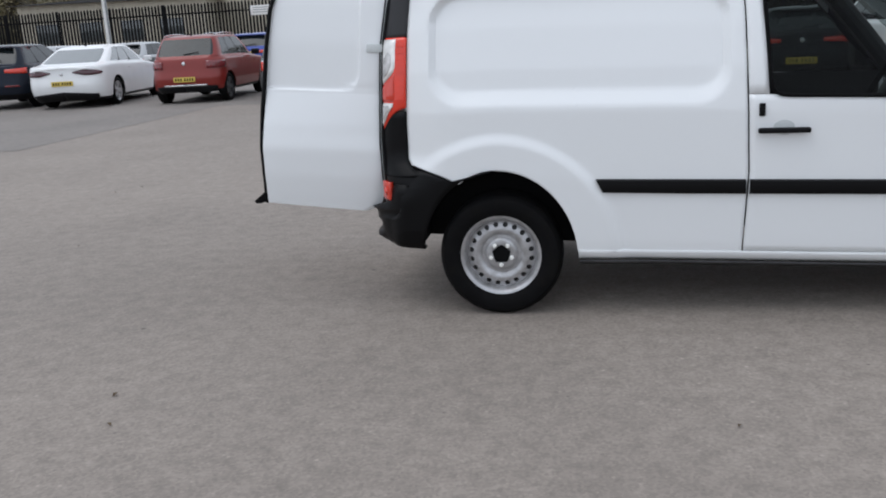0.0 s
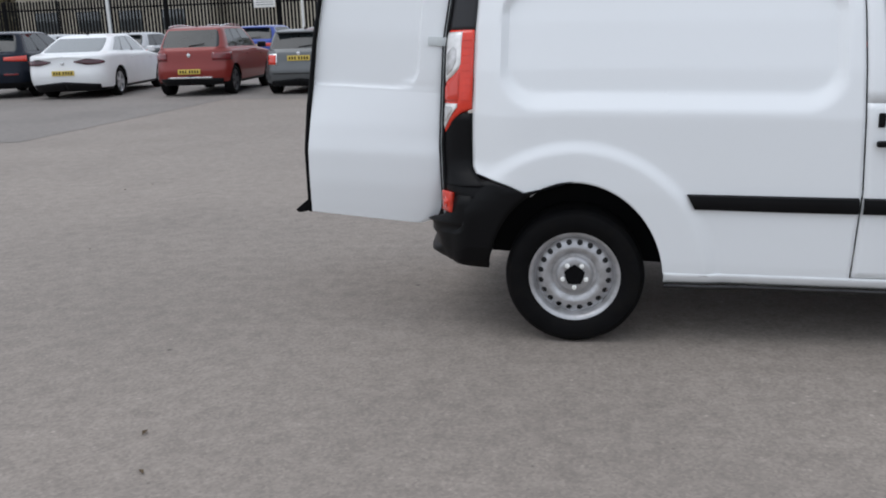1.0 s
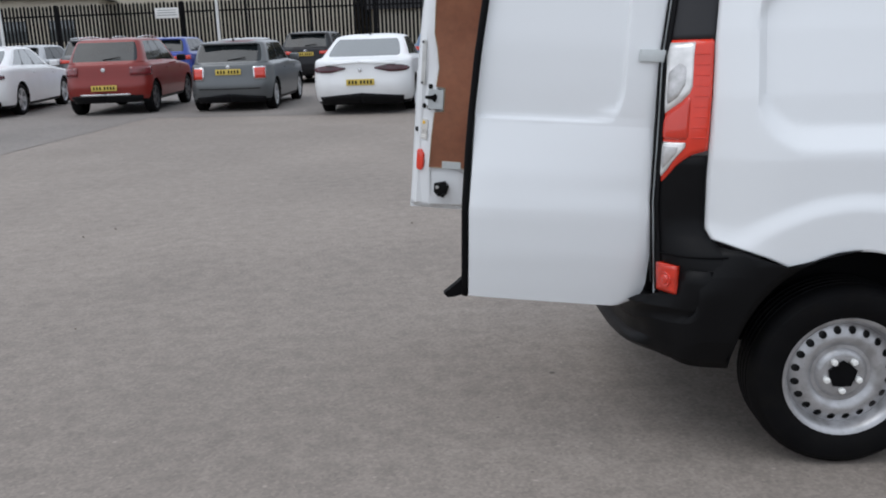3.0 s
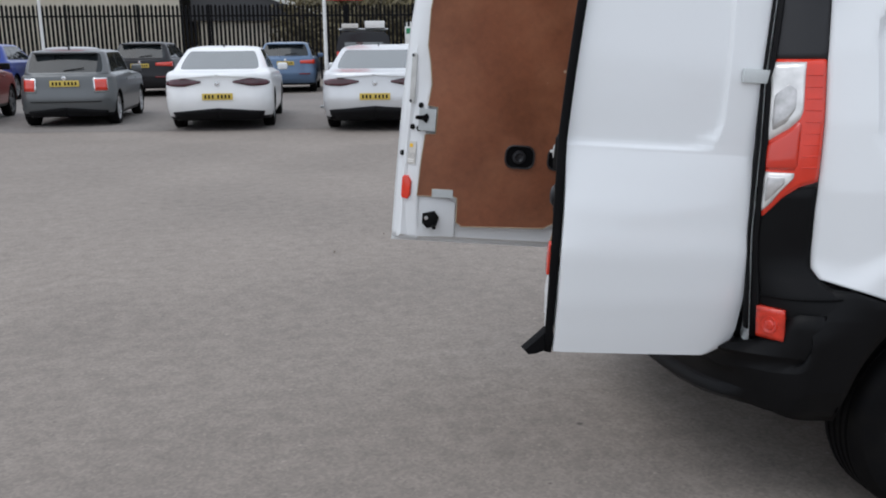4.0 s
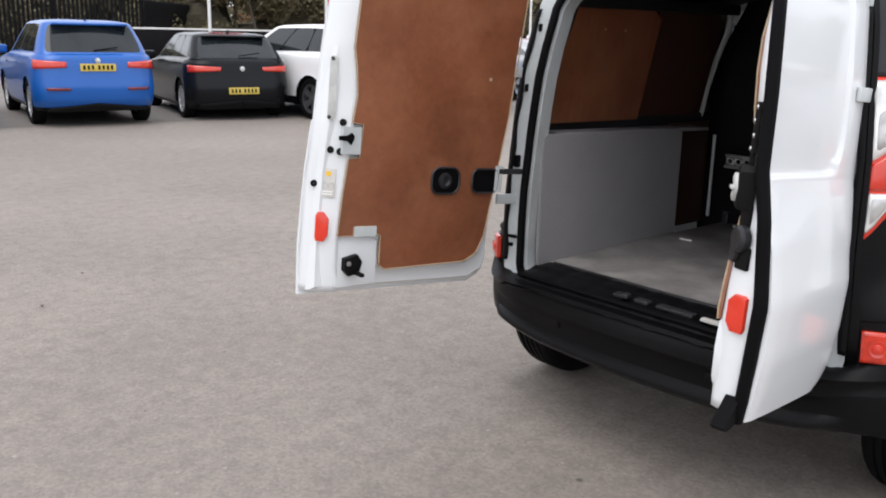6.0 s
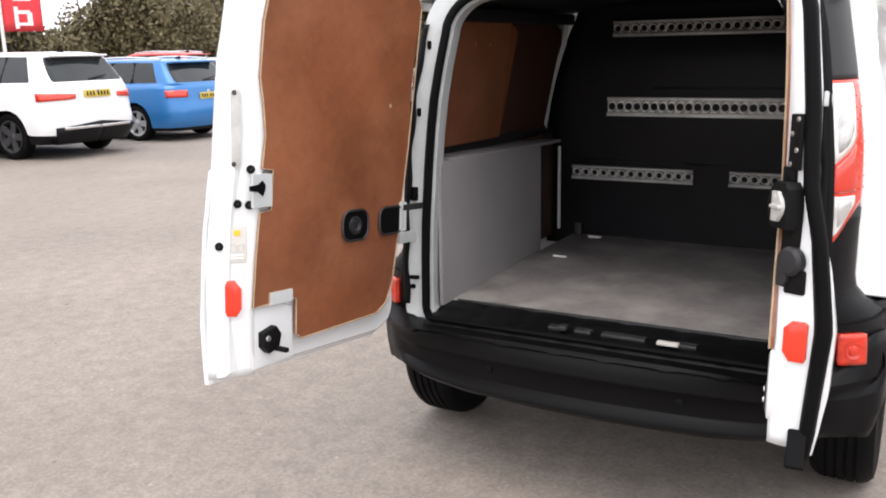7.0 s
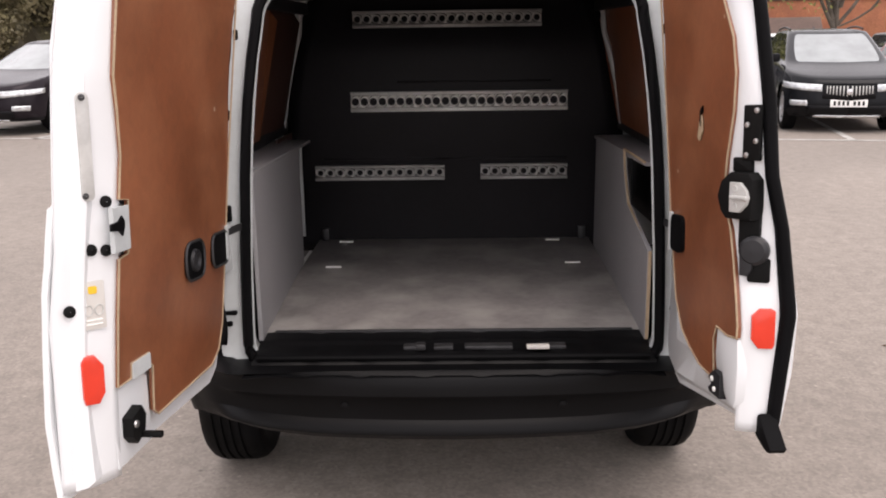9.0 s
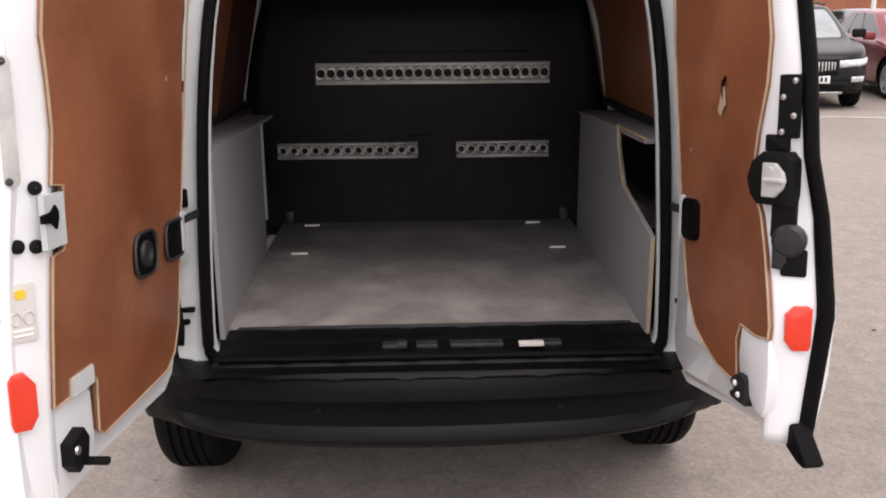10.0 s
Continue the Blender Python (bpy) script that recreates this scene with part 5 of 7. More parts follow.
def car_wheel(r, style):
    """Tyre and rim meshes, shared between cars."""
    key = (r, style)
    if key in WHEELS:
        return WHEELS[key]
    ri = r * 0.70
    prof = [(ri - 0.01, -0.085), (ri + 0.02, -0.100), (r - 0.05, -0.106), (r - 0.015, -0.095), (r, -0.070), (r, 0.070), (r - 0.015, 0.095), (r - 0.05, 0.106), (ri, 0.09)]
    tyre = mesh_of("tyre", *lathe(prof, 36))
    tyre.materials.append(M["tyre"])
    pieces = [lathe([(ri - 0.035, 0.06), (ri - 0.020, -0.085), (ri + 0.006, -0.092), (ri + 0.012, -0.080)], 36), lathe([(0.065, -0.03), (0.065, -0.066), (0.045, -0.076), (0.001, -0.077)], 20)]
    n = {"five": 5, "ten": 10, "dark": 5}[style]
    for i in range(n):
        a = 2 * math.pi * i / n
        w0, w1 = (0.045, 0.060) if n == 5 else (0.020, 0.030)
        quad = []
        for rr, w, y in ((0.045, w0, -0.066), (ri - 0.012, w1, -0.078)):
            for sgn in (-1, 1):
                for dy in (0, 0.022):
                    x, z = rr, sgn * w
                    quad.append((x * math.cos(a) - z * math.sin(a), y + dy, x * math.sin(a) + z * math.cos(a)))
        pieces.append((quad, [(0, 2, 6, 4), (0, 4, 5, 1), (2, 3, 7, 6), (1, 5, 7, 3)]))
    rim = mesh_of("rim", *joined(*pieces))
    rim.materials.append(M["dark_alloy"] if style == "dark" else M["alloy"])
    back = mesh_of("brake_disc", *lathe([(ri - 0.03, 0.01), (ri - 0.03, -0.012), (0.001, -0.012)], 24))
    back.materials.append(M["print_black"])
    WHEELS[key] = (tyre, rim, back)
    return WHEELS[key]


def half_loop(xr, xf, hw, zf, rr, rf, fs, bow_r=0.085, bow_f=0.13):
    """From the middle of the tail round one side to the middle of the nose."""
    pts = []
    for k in (0, 0.28, 0.54, 0.78):
        y = (hw - rr) * k
        pts.append((xr + bow_r * (y / hw) ** 2, y))
    b = bow_r * ((hw - rr) / hw) ** 2
    for a in span(0, math.pi / 2, 6):
        pts.append((xr + b * (1 - math.sin(a)) + rr * (1 - math.cos(a)), hw - rr + rr * math.sin(a)))
    x0, x1 = xr + rr, xf - rf
    pts += [(x0 + (x1 - x0) * f, hw) for f in fs[1:-1]]
    b = bow_f * ((hw - rf) / hw) ** 2
    for a in span(math.pi / 2, 0, 6):
        pts.append((xf - b * (1 - math.sin(a)) - rf * (1 - math.cos(a)), hw - rf + rf * math.sin(a)))
    for k in (0.78, 0.54, 0.28, 0):
        y = (hw - rf) * k
        pts.append((xf - bow_f * (y / hw) ** 2, y))
    return [(x, y, zf(x)) for x, y in pts]


def car(name, place, heading, spec, colour, label, category="car", ref="rear", group="parked cars", style="five", plate="yellow", rails=False, clad=0, lamps=(), front=False, dark_rear=0.0, extras=()):
    """A parked car. place: the middle of the rear (or front) axle; heading: degrees clockwise from +y."""
    L_, W_, H_, wb, ro, r = (spec[k] for k in ("L", "W", "H", "wb", "ro", "r"))
    m = pose(*place, 0, 0, 0, 90 - heading)
    if ref == "front":
        m = m @ pose(-wb, 0, 0)
    ob = thing(name, m, label, category, group)
    xr, xf, hw = -ro, L_ - ro, W_ / 2
    fz = lambda x: table(spec["shoulder"], (x - xr) / L_)
    pill = spec["pillars"]
    rr, rf = spec.get("round", 0.42), 0.50
    x0, x1 = xr + rr, xf - rf
    xs = set(span(0, 1, 12)) | {f for p in pill for f in p}
    for c in (0.0, wb):
        xs |= {(c + d * (r + 0.055) - x0) / (x1 - x0) for d in (-1.02, -0.96, -0.82, -0.55, -0.25, 0, 0.25, 0.55, 0.82, 0.96, 1.02)}
    fs = [0.0] + sorted(f for f in xs if 0.004 < f < 0.996) + [1.0]
    levels = []
    low = spec.get("low", 0.19)
    zs = [low, low + 0.06, low + 0.14, 0.43, 0.52, 0.60, 0.68, 0.76]
    for z in zs:
        inw = table([(low, 0.055), (low + 0.06, 0.03), (low + 0.14, 0.014), (0.5, 0.0), (0.7, 0.0), (0.8, 0.008)], z)
        dr, df = table(spec["tail"], z), table(spec["nose"], z)
        levels.append(half_loop(xr + dr, xf - df, hw - inw, lambda x, z=z: min(z, fz(x) - 0.012 * (zs[-1] - z + 0.5)), rr, rf, fs))
    levels.append(half_loop(xr + table(spec["tail"], 0.9), xf - table(spec["nose"], 0.85), hw - 0.012, fz, rr, rf, fs))
    levels.append(half_loop(xr + table(spec["tail"], 1.0) + 0.02, xf - table(spec["nose"], 0.85) - 0.03, hw - 0.05, lambda x: fz(x) + 0.030, rr, rf, fs))
    low_n = len(levels)
    b0, b1, r0, r1 = spec["glass"]
    gw, rw = hw - 0.10, hw * (spec["tumble"] + 0.01)
    ztop = lambda x: H_ - 0.045 - spec.get("arc", 0.085) * abs((x - xr - (r0 + r1) / 2) / (r1 - r0 + 0.2)) ** 2
    base_z = lambda x: fz(x) + 0.045
    gl0 = half_loop(xr + b0, xr + b1, gw, base_z, spec.get("gr", 0.24), 0.30, fs, 0.06, 0.25)
    gl1 = half_loop(xr + r0, xr + r1, rw, ztop, spec.get("gr", 0.24) * 0.65, 0.20, fs, 0.06, 0.16)
    mix = lambda t, out: [tuple(a + (b - a) * t + (out * (1 if j == 1 else 0)) for j, (a, b) in enumerate(zip(p, q))) for p, q in zip(gl0, gl1)]
    top2 = half_loop(xr + r0 + 0.10, xr + r1 - 0.12, rw - 0.10, lambda x: ztop(x) + 0.028, 0.14, 0.14, fs, 0.02, 0.1)
    top3 = half_loop(xr + r0 + 0.35, xr + r1 - 0.35, rw * 0.45, lambda x: ztop(x) + 0.044, 0.14, 0.14, fs, 0.02, 0.05)
    levels += [gl0, mix(0.06, 0.002), mix(0.5, 0.016), mix(0.93, 0.004), gl1, top2, top3]
    nh = len(levels[0])
    full = [lv + [(x, -y, z) for x, y, z in lv[-2:0:-1]] for lv in levels]
    nf = len(full[0])
    verts, inside = [], []
    for li, lp in enumerate(full):
        for x, y, z in lp:
            cut = False
            if li < low_n - 1 and abs(y) > hw - 0.2:
                for c in (0.0, wb):
                    ra = r + 0.055
                    dx, dz = x - c, z - r
                    if abs(dx) < ra and (math.hypot(dx, dz) < ra or dz < 0):
                        cut = True
                        if dz <= 0.02:
                            x = c + math.copysign(ra, dx if dx else 1)
                        else:
                            k = ra / max(1e-4, math.hypot(dx, dz))
                            x, z = c + dx * k, r + dz * k
                        break
            verts.append((x, y, z))
            inside.append(cut)
    body_f, trim_f, panes = [], [], {}
    g0 = low_n + 1
    ns = len(fs)
    for li in range(len(full) - 1):
        for i in range(nf):
            q = (i + 1) % nf
            f = (li * nf + i, li * nf + q, (li + 1) * nf + q, (li + 1) * nf + i)
            if all(inside[k] for k in f):
                continue
            hi = i if i < nh - 1 else nf - 1 - i
            left = i < nh - 1
            if g0 <= li < g0 + 2:
                key = None
                if hi < 6:
                    key = "rear_window"
                elif hi >= nh - 7:
                    key = "windscreen"
                elif 9 <= hi < 9 + ns - 1:
                    fm = (fs[hi - 9] + fs[hi - 8]) / 2
                    for pi, (a, b) in enumerate(pill):
                        if a <= fm <= b:
                            key = ("side_window", pi, left)
                    if not key and pill[0][0] < fm < pill[-1][1]:
                        trim_f.append(f)
                        continue
                if key:
                    panes.setdefault(key, []).append(f)
                    continue
            zc = sum(verts[k][2] for k in f) / 4
            (trim_f if zc < clad or li == 0 else body_f).append(f)
    body_f.append(tuple(range((len(full) - 1) * nf, len(full) * nf)))

    def sub(nm, fsub, material, lab="", smooth=True):
        used = sorted({k for f in fsub for k in f})
        idx = {k: j for j, k in enumerate(used)}
        piece = part(nm, ([verts[k] for k in used], [tuple(idx[k] for k in f) for f in fsub]), material, ob, lab)
        rounding = piece.modifiers.new("rounding", "SUBSURF")
        rounding.levels = rounding.render_levels = 1
        return piece
    body = sub("body", body_f, colour)
    body.data.set_sharp_from_angle(angle=radians(52))
    if trim_f:
        sub("lower_trim", trim_f, M["car_black_trim"], "black lower trim")
    for key, fl_ in panes.items():
        # fastback panes and front windscreens get glass with sky reflection coloured in
        sub(key if isinstance(key, str) else key[0], fl_, M["screen_glass"] if front and key == "windscreen" else M["car_glass"] if spec.get("lip") else M["dark_glass"])
    under = [(xr + 0.2, -hw + 0.12, low + 0.02), (xf - 0.25, -hw + 0.12, low + 0.02), (xf - 0.25, hw - 0.12, low + 0.02), (xr + 0.2, hw - 0.12, low + 0.02)]
    part("underbody", joined((under, [(3, 2, 1, 0)]), *[grid(lambda u, v, c=c, s_=s_: (c + (r + 0.05) * math.cos(math.pi * u), s_ * (hw - 0.03 - 0.24 * v), r + (r + 0.05) * math.sin(math.pi * u)), span(0, 1, 10), (0, 1)) for c in (0.0, wb) for s_ in (-1, 1)]), M["print_black"], ob)
    tyre, rim, back = car_wheel(r, style)
    for c in (0.0, wb):
        for s_ in (-1, 1):
            mw = pose(c, s_ * (hw - 0.125), r, 0, 0, 0 if s_ < 0 else 180)
            w = part("wheel", tyre, None, ob, "", mw)
            part("rim", rim, None, w)
            part("brake_disc", back, None, w)

    def surf(i, z):
        """A point of the lower body by loop index (negative: other side) and height."""
        a = abs(i)
        k = min(int(a), nh - 2)
        t = a - k
        col = [tuple(p + (q - p) * t for p, q in zip(levels[j][k], levels[j][k + 1])) for j in range(low_n)]
        zz = [c_[2] for c_ in col]
        z = min(max(z, zz[0]), zz[-1])
        j = max(0, min(low_n - 2, sum(1 for c_ in zz if c_ < z) - 1))
        t2 = (z - zz[j]) / max(1e-6, zz[j + 1] - zz[j])
        p = [a_ + (b_ - a_) * t2 for a_, b_ in zip(col[j], col[j + 1])]
        return Vector((p[0], -p[1] if i < 0 else p[1], z))

    def decal(nm, i0, i1, z0, z1, material, off=0.012, lab="", parent=None, taper=0.0, rise=0.0, n=9, leaf=False):
        """A raised piece on the body's surface."""
        mid = Vector(((xr + xf) / 2, 0, 0.6))

        def at(u, v):
            za, zb_ = z0 + taper * u + rise * u, z1 - taper * u + rise * u
            if leaf:
                k = min(1.0, 0.22 + 1.9 * u) * (1 - 0.75 * u ** 5)
                zm = (z0 + z1) / 2 + 0.018 * (1 - u)
                za, zb_ = zm - (z1 - z0) / 2 * k, zm + (z1 - z0) / 2 * k
            p = surf(i0 + (i1 - i0) * u, za + (zb_ - za) * v)
            d = p - mid
            d.z *= 0.2
            # push out along the nearer of tail, nose or flank
            ax = Vector((math.copysign(1, d.x), 0, 0)) if abs(p.y) < hw - 0.16 else Vector((math.copysign(0.6, d.x) if p.x < xr + 0.4 or p.x > xf - 0.5 else 0, math.copysign(0.8, p.y), 0))
            return p + ax * off
        data = grid(at, span(0, 1, n), span(0, 1, 4))
        return solid(part(nm, data, material, parent or ob, lab), 0.02, 0)
    for nm, i0, i1, z0, z1, material, off, taper, rise in lamps:
        for sgn in (1, -1):
            decal(nm, sgn * i0, sgn * i1, z0, z1, M[material], off, "", None, taper, rise, 13 if taper > 1 else 9, taper > 1)
    if dark_rear:
        for sgn in (1, -1):
            decal("rear_diffuser", 0, sgn * 6.4, low - 0.01, dark_rear, M["car_black_trim"], 0.006, "black rear diffuser", None, 0.0, -0.07, 12)
    if spec.get("lip"):
        for sgn in (1, -1):
            decal("tail_lip", 0, sgn * 5.2, spec["lip"], spec["lip"] + 0.03, colour, 0.030, "", None, 0.0, -0.035, 10)
    # plates
    for at_front in (False, True):
        zp = spec["plate_front"] if at_front else spec["plate"]
        p = surf(nh - 1, zp) if at_front else surf(0, zp)
        pm = pose(p.x + (0.012 if at_front else -0.012), 0, zp, 0, -4 if at_front else 6, 0)
        pl = part("number_plate", box((0.012, 0.52, 0.112), (0, 0, 0), 0.003), M["plate_white"] if at_front else M["plate_yellow"], ob, ("white" if at_front else "yellow") + " number plate", pm)
        if plate != "blank":
            sx = 0.009 if at_front else -0.009
            for k_ in range(7):
                part("plate_bar", PLATE_BAR, None, pl, "", pose(sx, -0.20 + 0.062 * k_ + (0.03 if k_ > 3 else 0), 0))
    badge = surf(0, spec.get("badge", 0.88))
    part("badge", lathe([(0.045, 0.0), (0.042, -0.008), (0.001, -0.010)], 16, "x"), M["chrome"], ob, "", pose(badge.x - 0.008, 0, badge.z))
    for s_ in (-1, 1):
        # mirrors, handles
        bx = xr + b1 - 0.42
        mb = box((0.11, 0.20, 0.14), (0, 0, 0), 0.04, seg=3)
        part("door_mirror", mb, colour if not clad else M["car_black_trim"], ob, "", pose(bx, s_ * (hw + 0.07), fz(bx) + 0.10))
        for fx in (0.40, 0.66):
            hx = xr + L_ * fx
            part("door_handle", box((0.18, 0.025, 0.025), (0, 0, 0), 0.010), colour, ob, "", pose(hx, s_ * (hw - 0.004), fz(hx) - 0.10))
        if rails:
            part("roof_rail", tube([(x, s_ * (rw - 0.04), ztop(x) + 0.035 + 0.03 * math.sin(math.pi * (x - xr - r0 - 0.1) / (r1 - r0 - 0.3))) for x in span(xr + r0 + 0.12, xr + r1 - 0.25, 8)], 0.016, 8), M["chrome"] if rails == "silver" else M["car_black_trim"], ob)
    fin = [(0, 0), (0.16, 0), (0.05, 0.05), (0.0, 0.055)]
    fv, ff = slab(fin, 0.02, -0.01)
    part("roof_fin", ([(x, n_, z) for x, z, n_ in fv], ff), M["car_black_trim"], ob, "", pose(xr + r0 + 0.22, 0, ztop(xr + r0 + 0.25) + 0.030))
    if spec.get("wiper"):
        wz = fz(xr + b0) + 0.10
        part("rear_wiper", tube([(xr + b0 + 0.03, 0.02, wz), (xr + b0 + 0.05, -0.34, wz + 0.05)], 0.010, 6), M["car_black_trim"], ob)
    if spec.get("spoiler"):
        sp = box((0.24, rw * 1.7, 0.03), (0, 0, 0), 0.012)
        part("roof_spoiler", sp, colour, ob, "", pose(xr + r0 - 0.02, 0, H_ - 0.085, 0, 6, 0))
    if front:
        for sgn in (1, -1):
            decal("grille", sgn * (nh - 1), sgn * (nh - 5.0), 0.50, 0.735, M["car_black_trim"], 0.014, "black grille", None, 0.03, 0.0)
            for k_ in range(7):
                i_ = nh - 1.25 - 0.5 * k_
                decal("grille_tooth", sgn * i_, sgn * (i_ - 0.16), 0.565 + 0.006 * k_, 0.715, M["dull_shaded_zinc"], 0.022, "", None, 0.0, 0.0, 3)
            decal("bonnet_edge", sgn * (nh - 1), sgn * (nh - 6.5), 0.742, 0.748, M["car_black_trim"], 0.006)
        for sgn in (1, -1):
            decal("headlamp", sgn * (nh - 5.1), sgn * (nh - 10.2), 0.63, 0.735, M["head_lens"], 0.014, "clear headlamp", None, 0.012, 0.05)
            decal("lower_grille", sgn * (nh - 1), sgn * (nh - 6.5), 0.28, 0.42, M["car_black_trim"], 0.010)
            decal("skid_strip", sgn * (nh - 1), sgn * (nh - 6.0), 0.235, 0.275, M["chrome"], 0.016)
            decal("fog_lamp", sgn * (nh - 6.4), sgn * (nh - 8.2), 0.42, 0.50, M["head_lens"], 0.014)
        b_ = surf(nh - 1, 0.63)
        part("badge", lathe([(0.05, 0.0), (0.046, 0.008), (0.001, 0.012)], 16, "x"), M["chrome"], ob, "", pose(b_.x + 0.03, 0, 0.63))
    for nm, i0, i1, z0, z1, material in extras:
        for sgn in (1, -1):
            decal(nm, sgn * i0, sgn * i1, z0, z1, M[material], 0.010)
    return ob


P3 = ((0.06, 0.29), (0.305, 0.60), (0.620, 0.95))
P2 = ((0.06, 0.46), (0.478, 0.95))
FASTBACK = dict(L=4.90, W=1.86, H=1.46, wb=2.83, ro=1.08, r=0.335, shoulder=[(0, 0.97), (0.2, 1.0), (0.5, 0.96), (0.72, 0.92), (0.85, 0.84), (1, 0.70)], glass=(0.50, 3.52, 1.35, 2.75), tumble=0.70, pillars=P3, tail=[(0.2, 0.16), (0.35, 0.03), (0.55, 0.0), (0.75, 0.03), (0.9, 0.05), (1.0, 0.02)], nose=[(0.2, 0.10), (0.4, 0.0), (0.7, 0.03), (0.9, 0.12)], plate=0.60, plate_front=0.42, badge=0.82, lip=0.945, arc=0.16, gr=0.30)
HATCH = dict(L=4.28, W=1.80, H=1.46, wb=2.63, ro=0.80, r=0.325, shoulder=[(0, 0.97), (0.4, 0.95), (0.7, 0.91), (0.85, 0.84), (1, 0.68)], glass=(0.16, 3.18, 0.62, 2.2), tumble=0.70, pillars=P3, tail=[(0.2, 0.14), (0.35, 0.02), (0.55, 0.0), (0.75, 0.06), (0.9, 0.09), (1.0, 0.12)], nose=[(0.2, 0.10), (0.4, 0.0), (0.7, 0.03), (0.9, 0.12)], plate=0.50, plate_front=0.40, badge=0.86, wiper=1, spoiler=1)
STEPWAY = dict(L=4.08, W=1.76, H=1.56, wb=2.59, ro=0.66, r=0.33, low=0.26, shoulder=[(0, 1.02), (0.4, 1.0), (0.7, 0.97), (0.85, 0.90), (1, 0.74)], glass=(0.14, 2.95, 0.46, 2.2), tumble=0.72, pillars=P3, tail=[(0.25, 0.12), (0.4, 0.02), (0.6, 0.0), (0.75, 0.05), (0.9, 0.07), (1.0, 0.09)], nose=[(0.25, 0.10), (0.4, 0.0), (0.7, 0.03), (0.9, 0.12)], plate=0.56, plate_front=0.46, badge=0.92, wiper=1)
MINI = dict(L=3.98, W=1.73, H=1.43, wb=2.57, ro=0.64, r=0.31, shoulder=[(0, 0.93), (0.5, 0.93), (0.7, 0.92), (0.85, 0.87), (1, 0.72)], glass=(0.14, 2.72, 0.42, 2.15), tumble=0.76, pillars=P2, tail=[(0.2, 0.12), (0.35, 0.02), (0.55, 0.0), (0.7, 0.05), (0.9, 0.07), (1.0, 0.09)], nose=[(0.2, 0.08), (0.4, 0.0), (0.7, 0.03), (0.9, 0.10)], plate=0.80, plate_front=0.42, badge=0.90, wiper=1, spoiler=1)
SUV = dict(L=4.40, W=1.83, H=1.61, wb=2.60, ro=0.86, r=0.345, low=0.24, shoulder=[(0, 1.05), (0.4, 1.03), (0.7, 1.0), (0.85, 0.93), (1, 0.78)], glass=(0.16, 3.28, 0.50, 2.2), tumble=0.70, pillars=P3, tail=[(0.25, 0.14), (0.4, 0.02), (0.6, 0.0), (0.8, 0.04), (0.95, 0.07), (1.05, 0.10)], nose=[(0.25, 0.10), (0.4, 0.0), (0.7, 0.02), (0.9, 0.10)], plate=0.90, plate_front=0.46, badge=1.00, wiper=1, spoiler=1)
BIG_SUV = dict(SUV, L=4.70, W=1.81, H=1.63, wb=2.67, ro=1.02, r=0.355, glass=(0.14, 3.50, 0.46, 2.5), plate=0.98, shoulder=[(0, 1.10), (0.4, 1.08), (0.7, 1.04), (0.85, 0.97), (1, 0.80)])
ESTATE = dict(HATCH, L=4.66, W=1.81, H=1.48, wb=2.68, ro=1.06, glass=(0.14, 3.30, 0.50, 2.6), shoulder=[(0, 0.98), (0.4, 0.96), (0.7, 0.92), (0.85, 0.84), (1, 0.68)], plate=0.80)
WHITE = paint("white", (0.80, 0.81, 0.81), 0.0, 0.3)
BLACK = paint("black", (0.010, 0.011, 0.013), 0.2, 0.22)
NAVY = paint("blue_black", (0.016, 0.020, 0.030), 0.3, 0.25)
RED = paint("copper_red", (0.20, 0.016, 0.011), 0.15, 0.34)
GREY = paint("mid_grey", (0.115, 0.122, 0.125), 0.3, 0.32)
SILVER = paint("silver", (0.46, 0.47, 0.48), 0.65, 0.32)
LILAC = paint("pale_grey", (0.34, 0.34, 0.37), 0.55, 0.3)
BLUE = paint("bright_blue", (0.003, 0.095, 0.40), 0.1, 0.32)
SKY = paint("light_blue", (0.025, 0.17, 0.44), 0.15, 0.32)
DARKRED = paint("dark_red", (0.20, 0.018, 0.022), 0.3, 0.28)
BRIGHTRED = paint("bright_red", (0.55, 0.03, 0.025), 0.1, 0.3)
INS_LAMPS = (("tail_lamp", 2.0, 7.6, 0.765, 0.900, "plum_lens", 0.010, 9, 0.0),)
HATCH_LAMPS = (("tail_lamp", 2.9, 7.6, 0.825, 0.885, "red_lens", 0.008, -0.030, 0.0),)
TALL_LAMPS = (("lamp_rim", 4.5, 6.5, 0.64, 0.90, "chrome", 0.006, 0.0, 0.0), ("tail_lamp", 4.7, 6.3, 0.665, 0.875, "red_lens", 0.018, 0.0, 0.0))
CROSS_LAMPS = (("tail_lamp", 4.6, 8.6, 0.80, 0.97, "dark_red_lens", 0.010, 0.0, 0.0),)
SUV_LAMPS = (("tail_lamp", 3.6, 7.8, 0.90, 0.98, "red_lens", 0.010, -0.030, 0.0), ("rear_reflector", 3.3, 6.0, 0.56, 0.60, "dark_red_lens", 0.010, 0.0, 0.0))

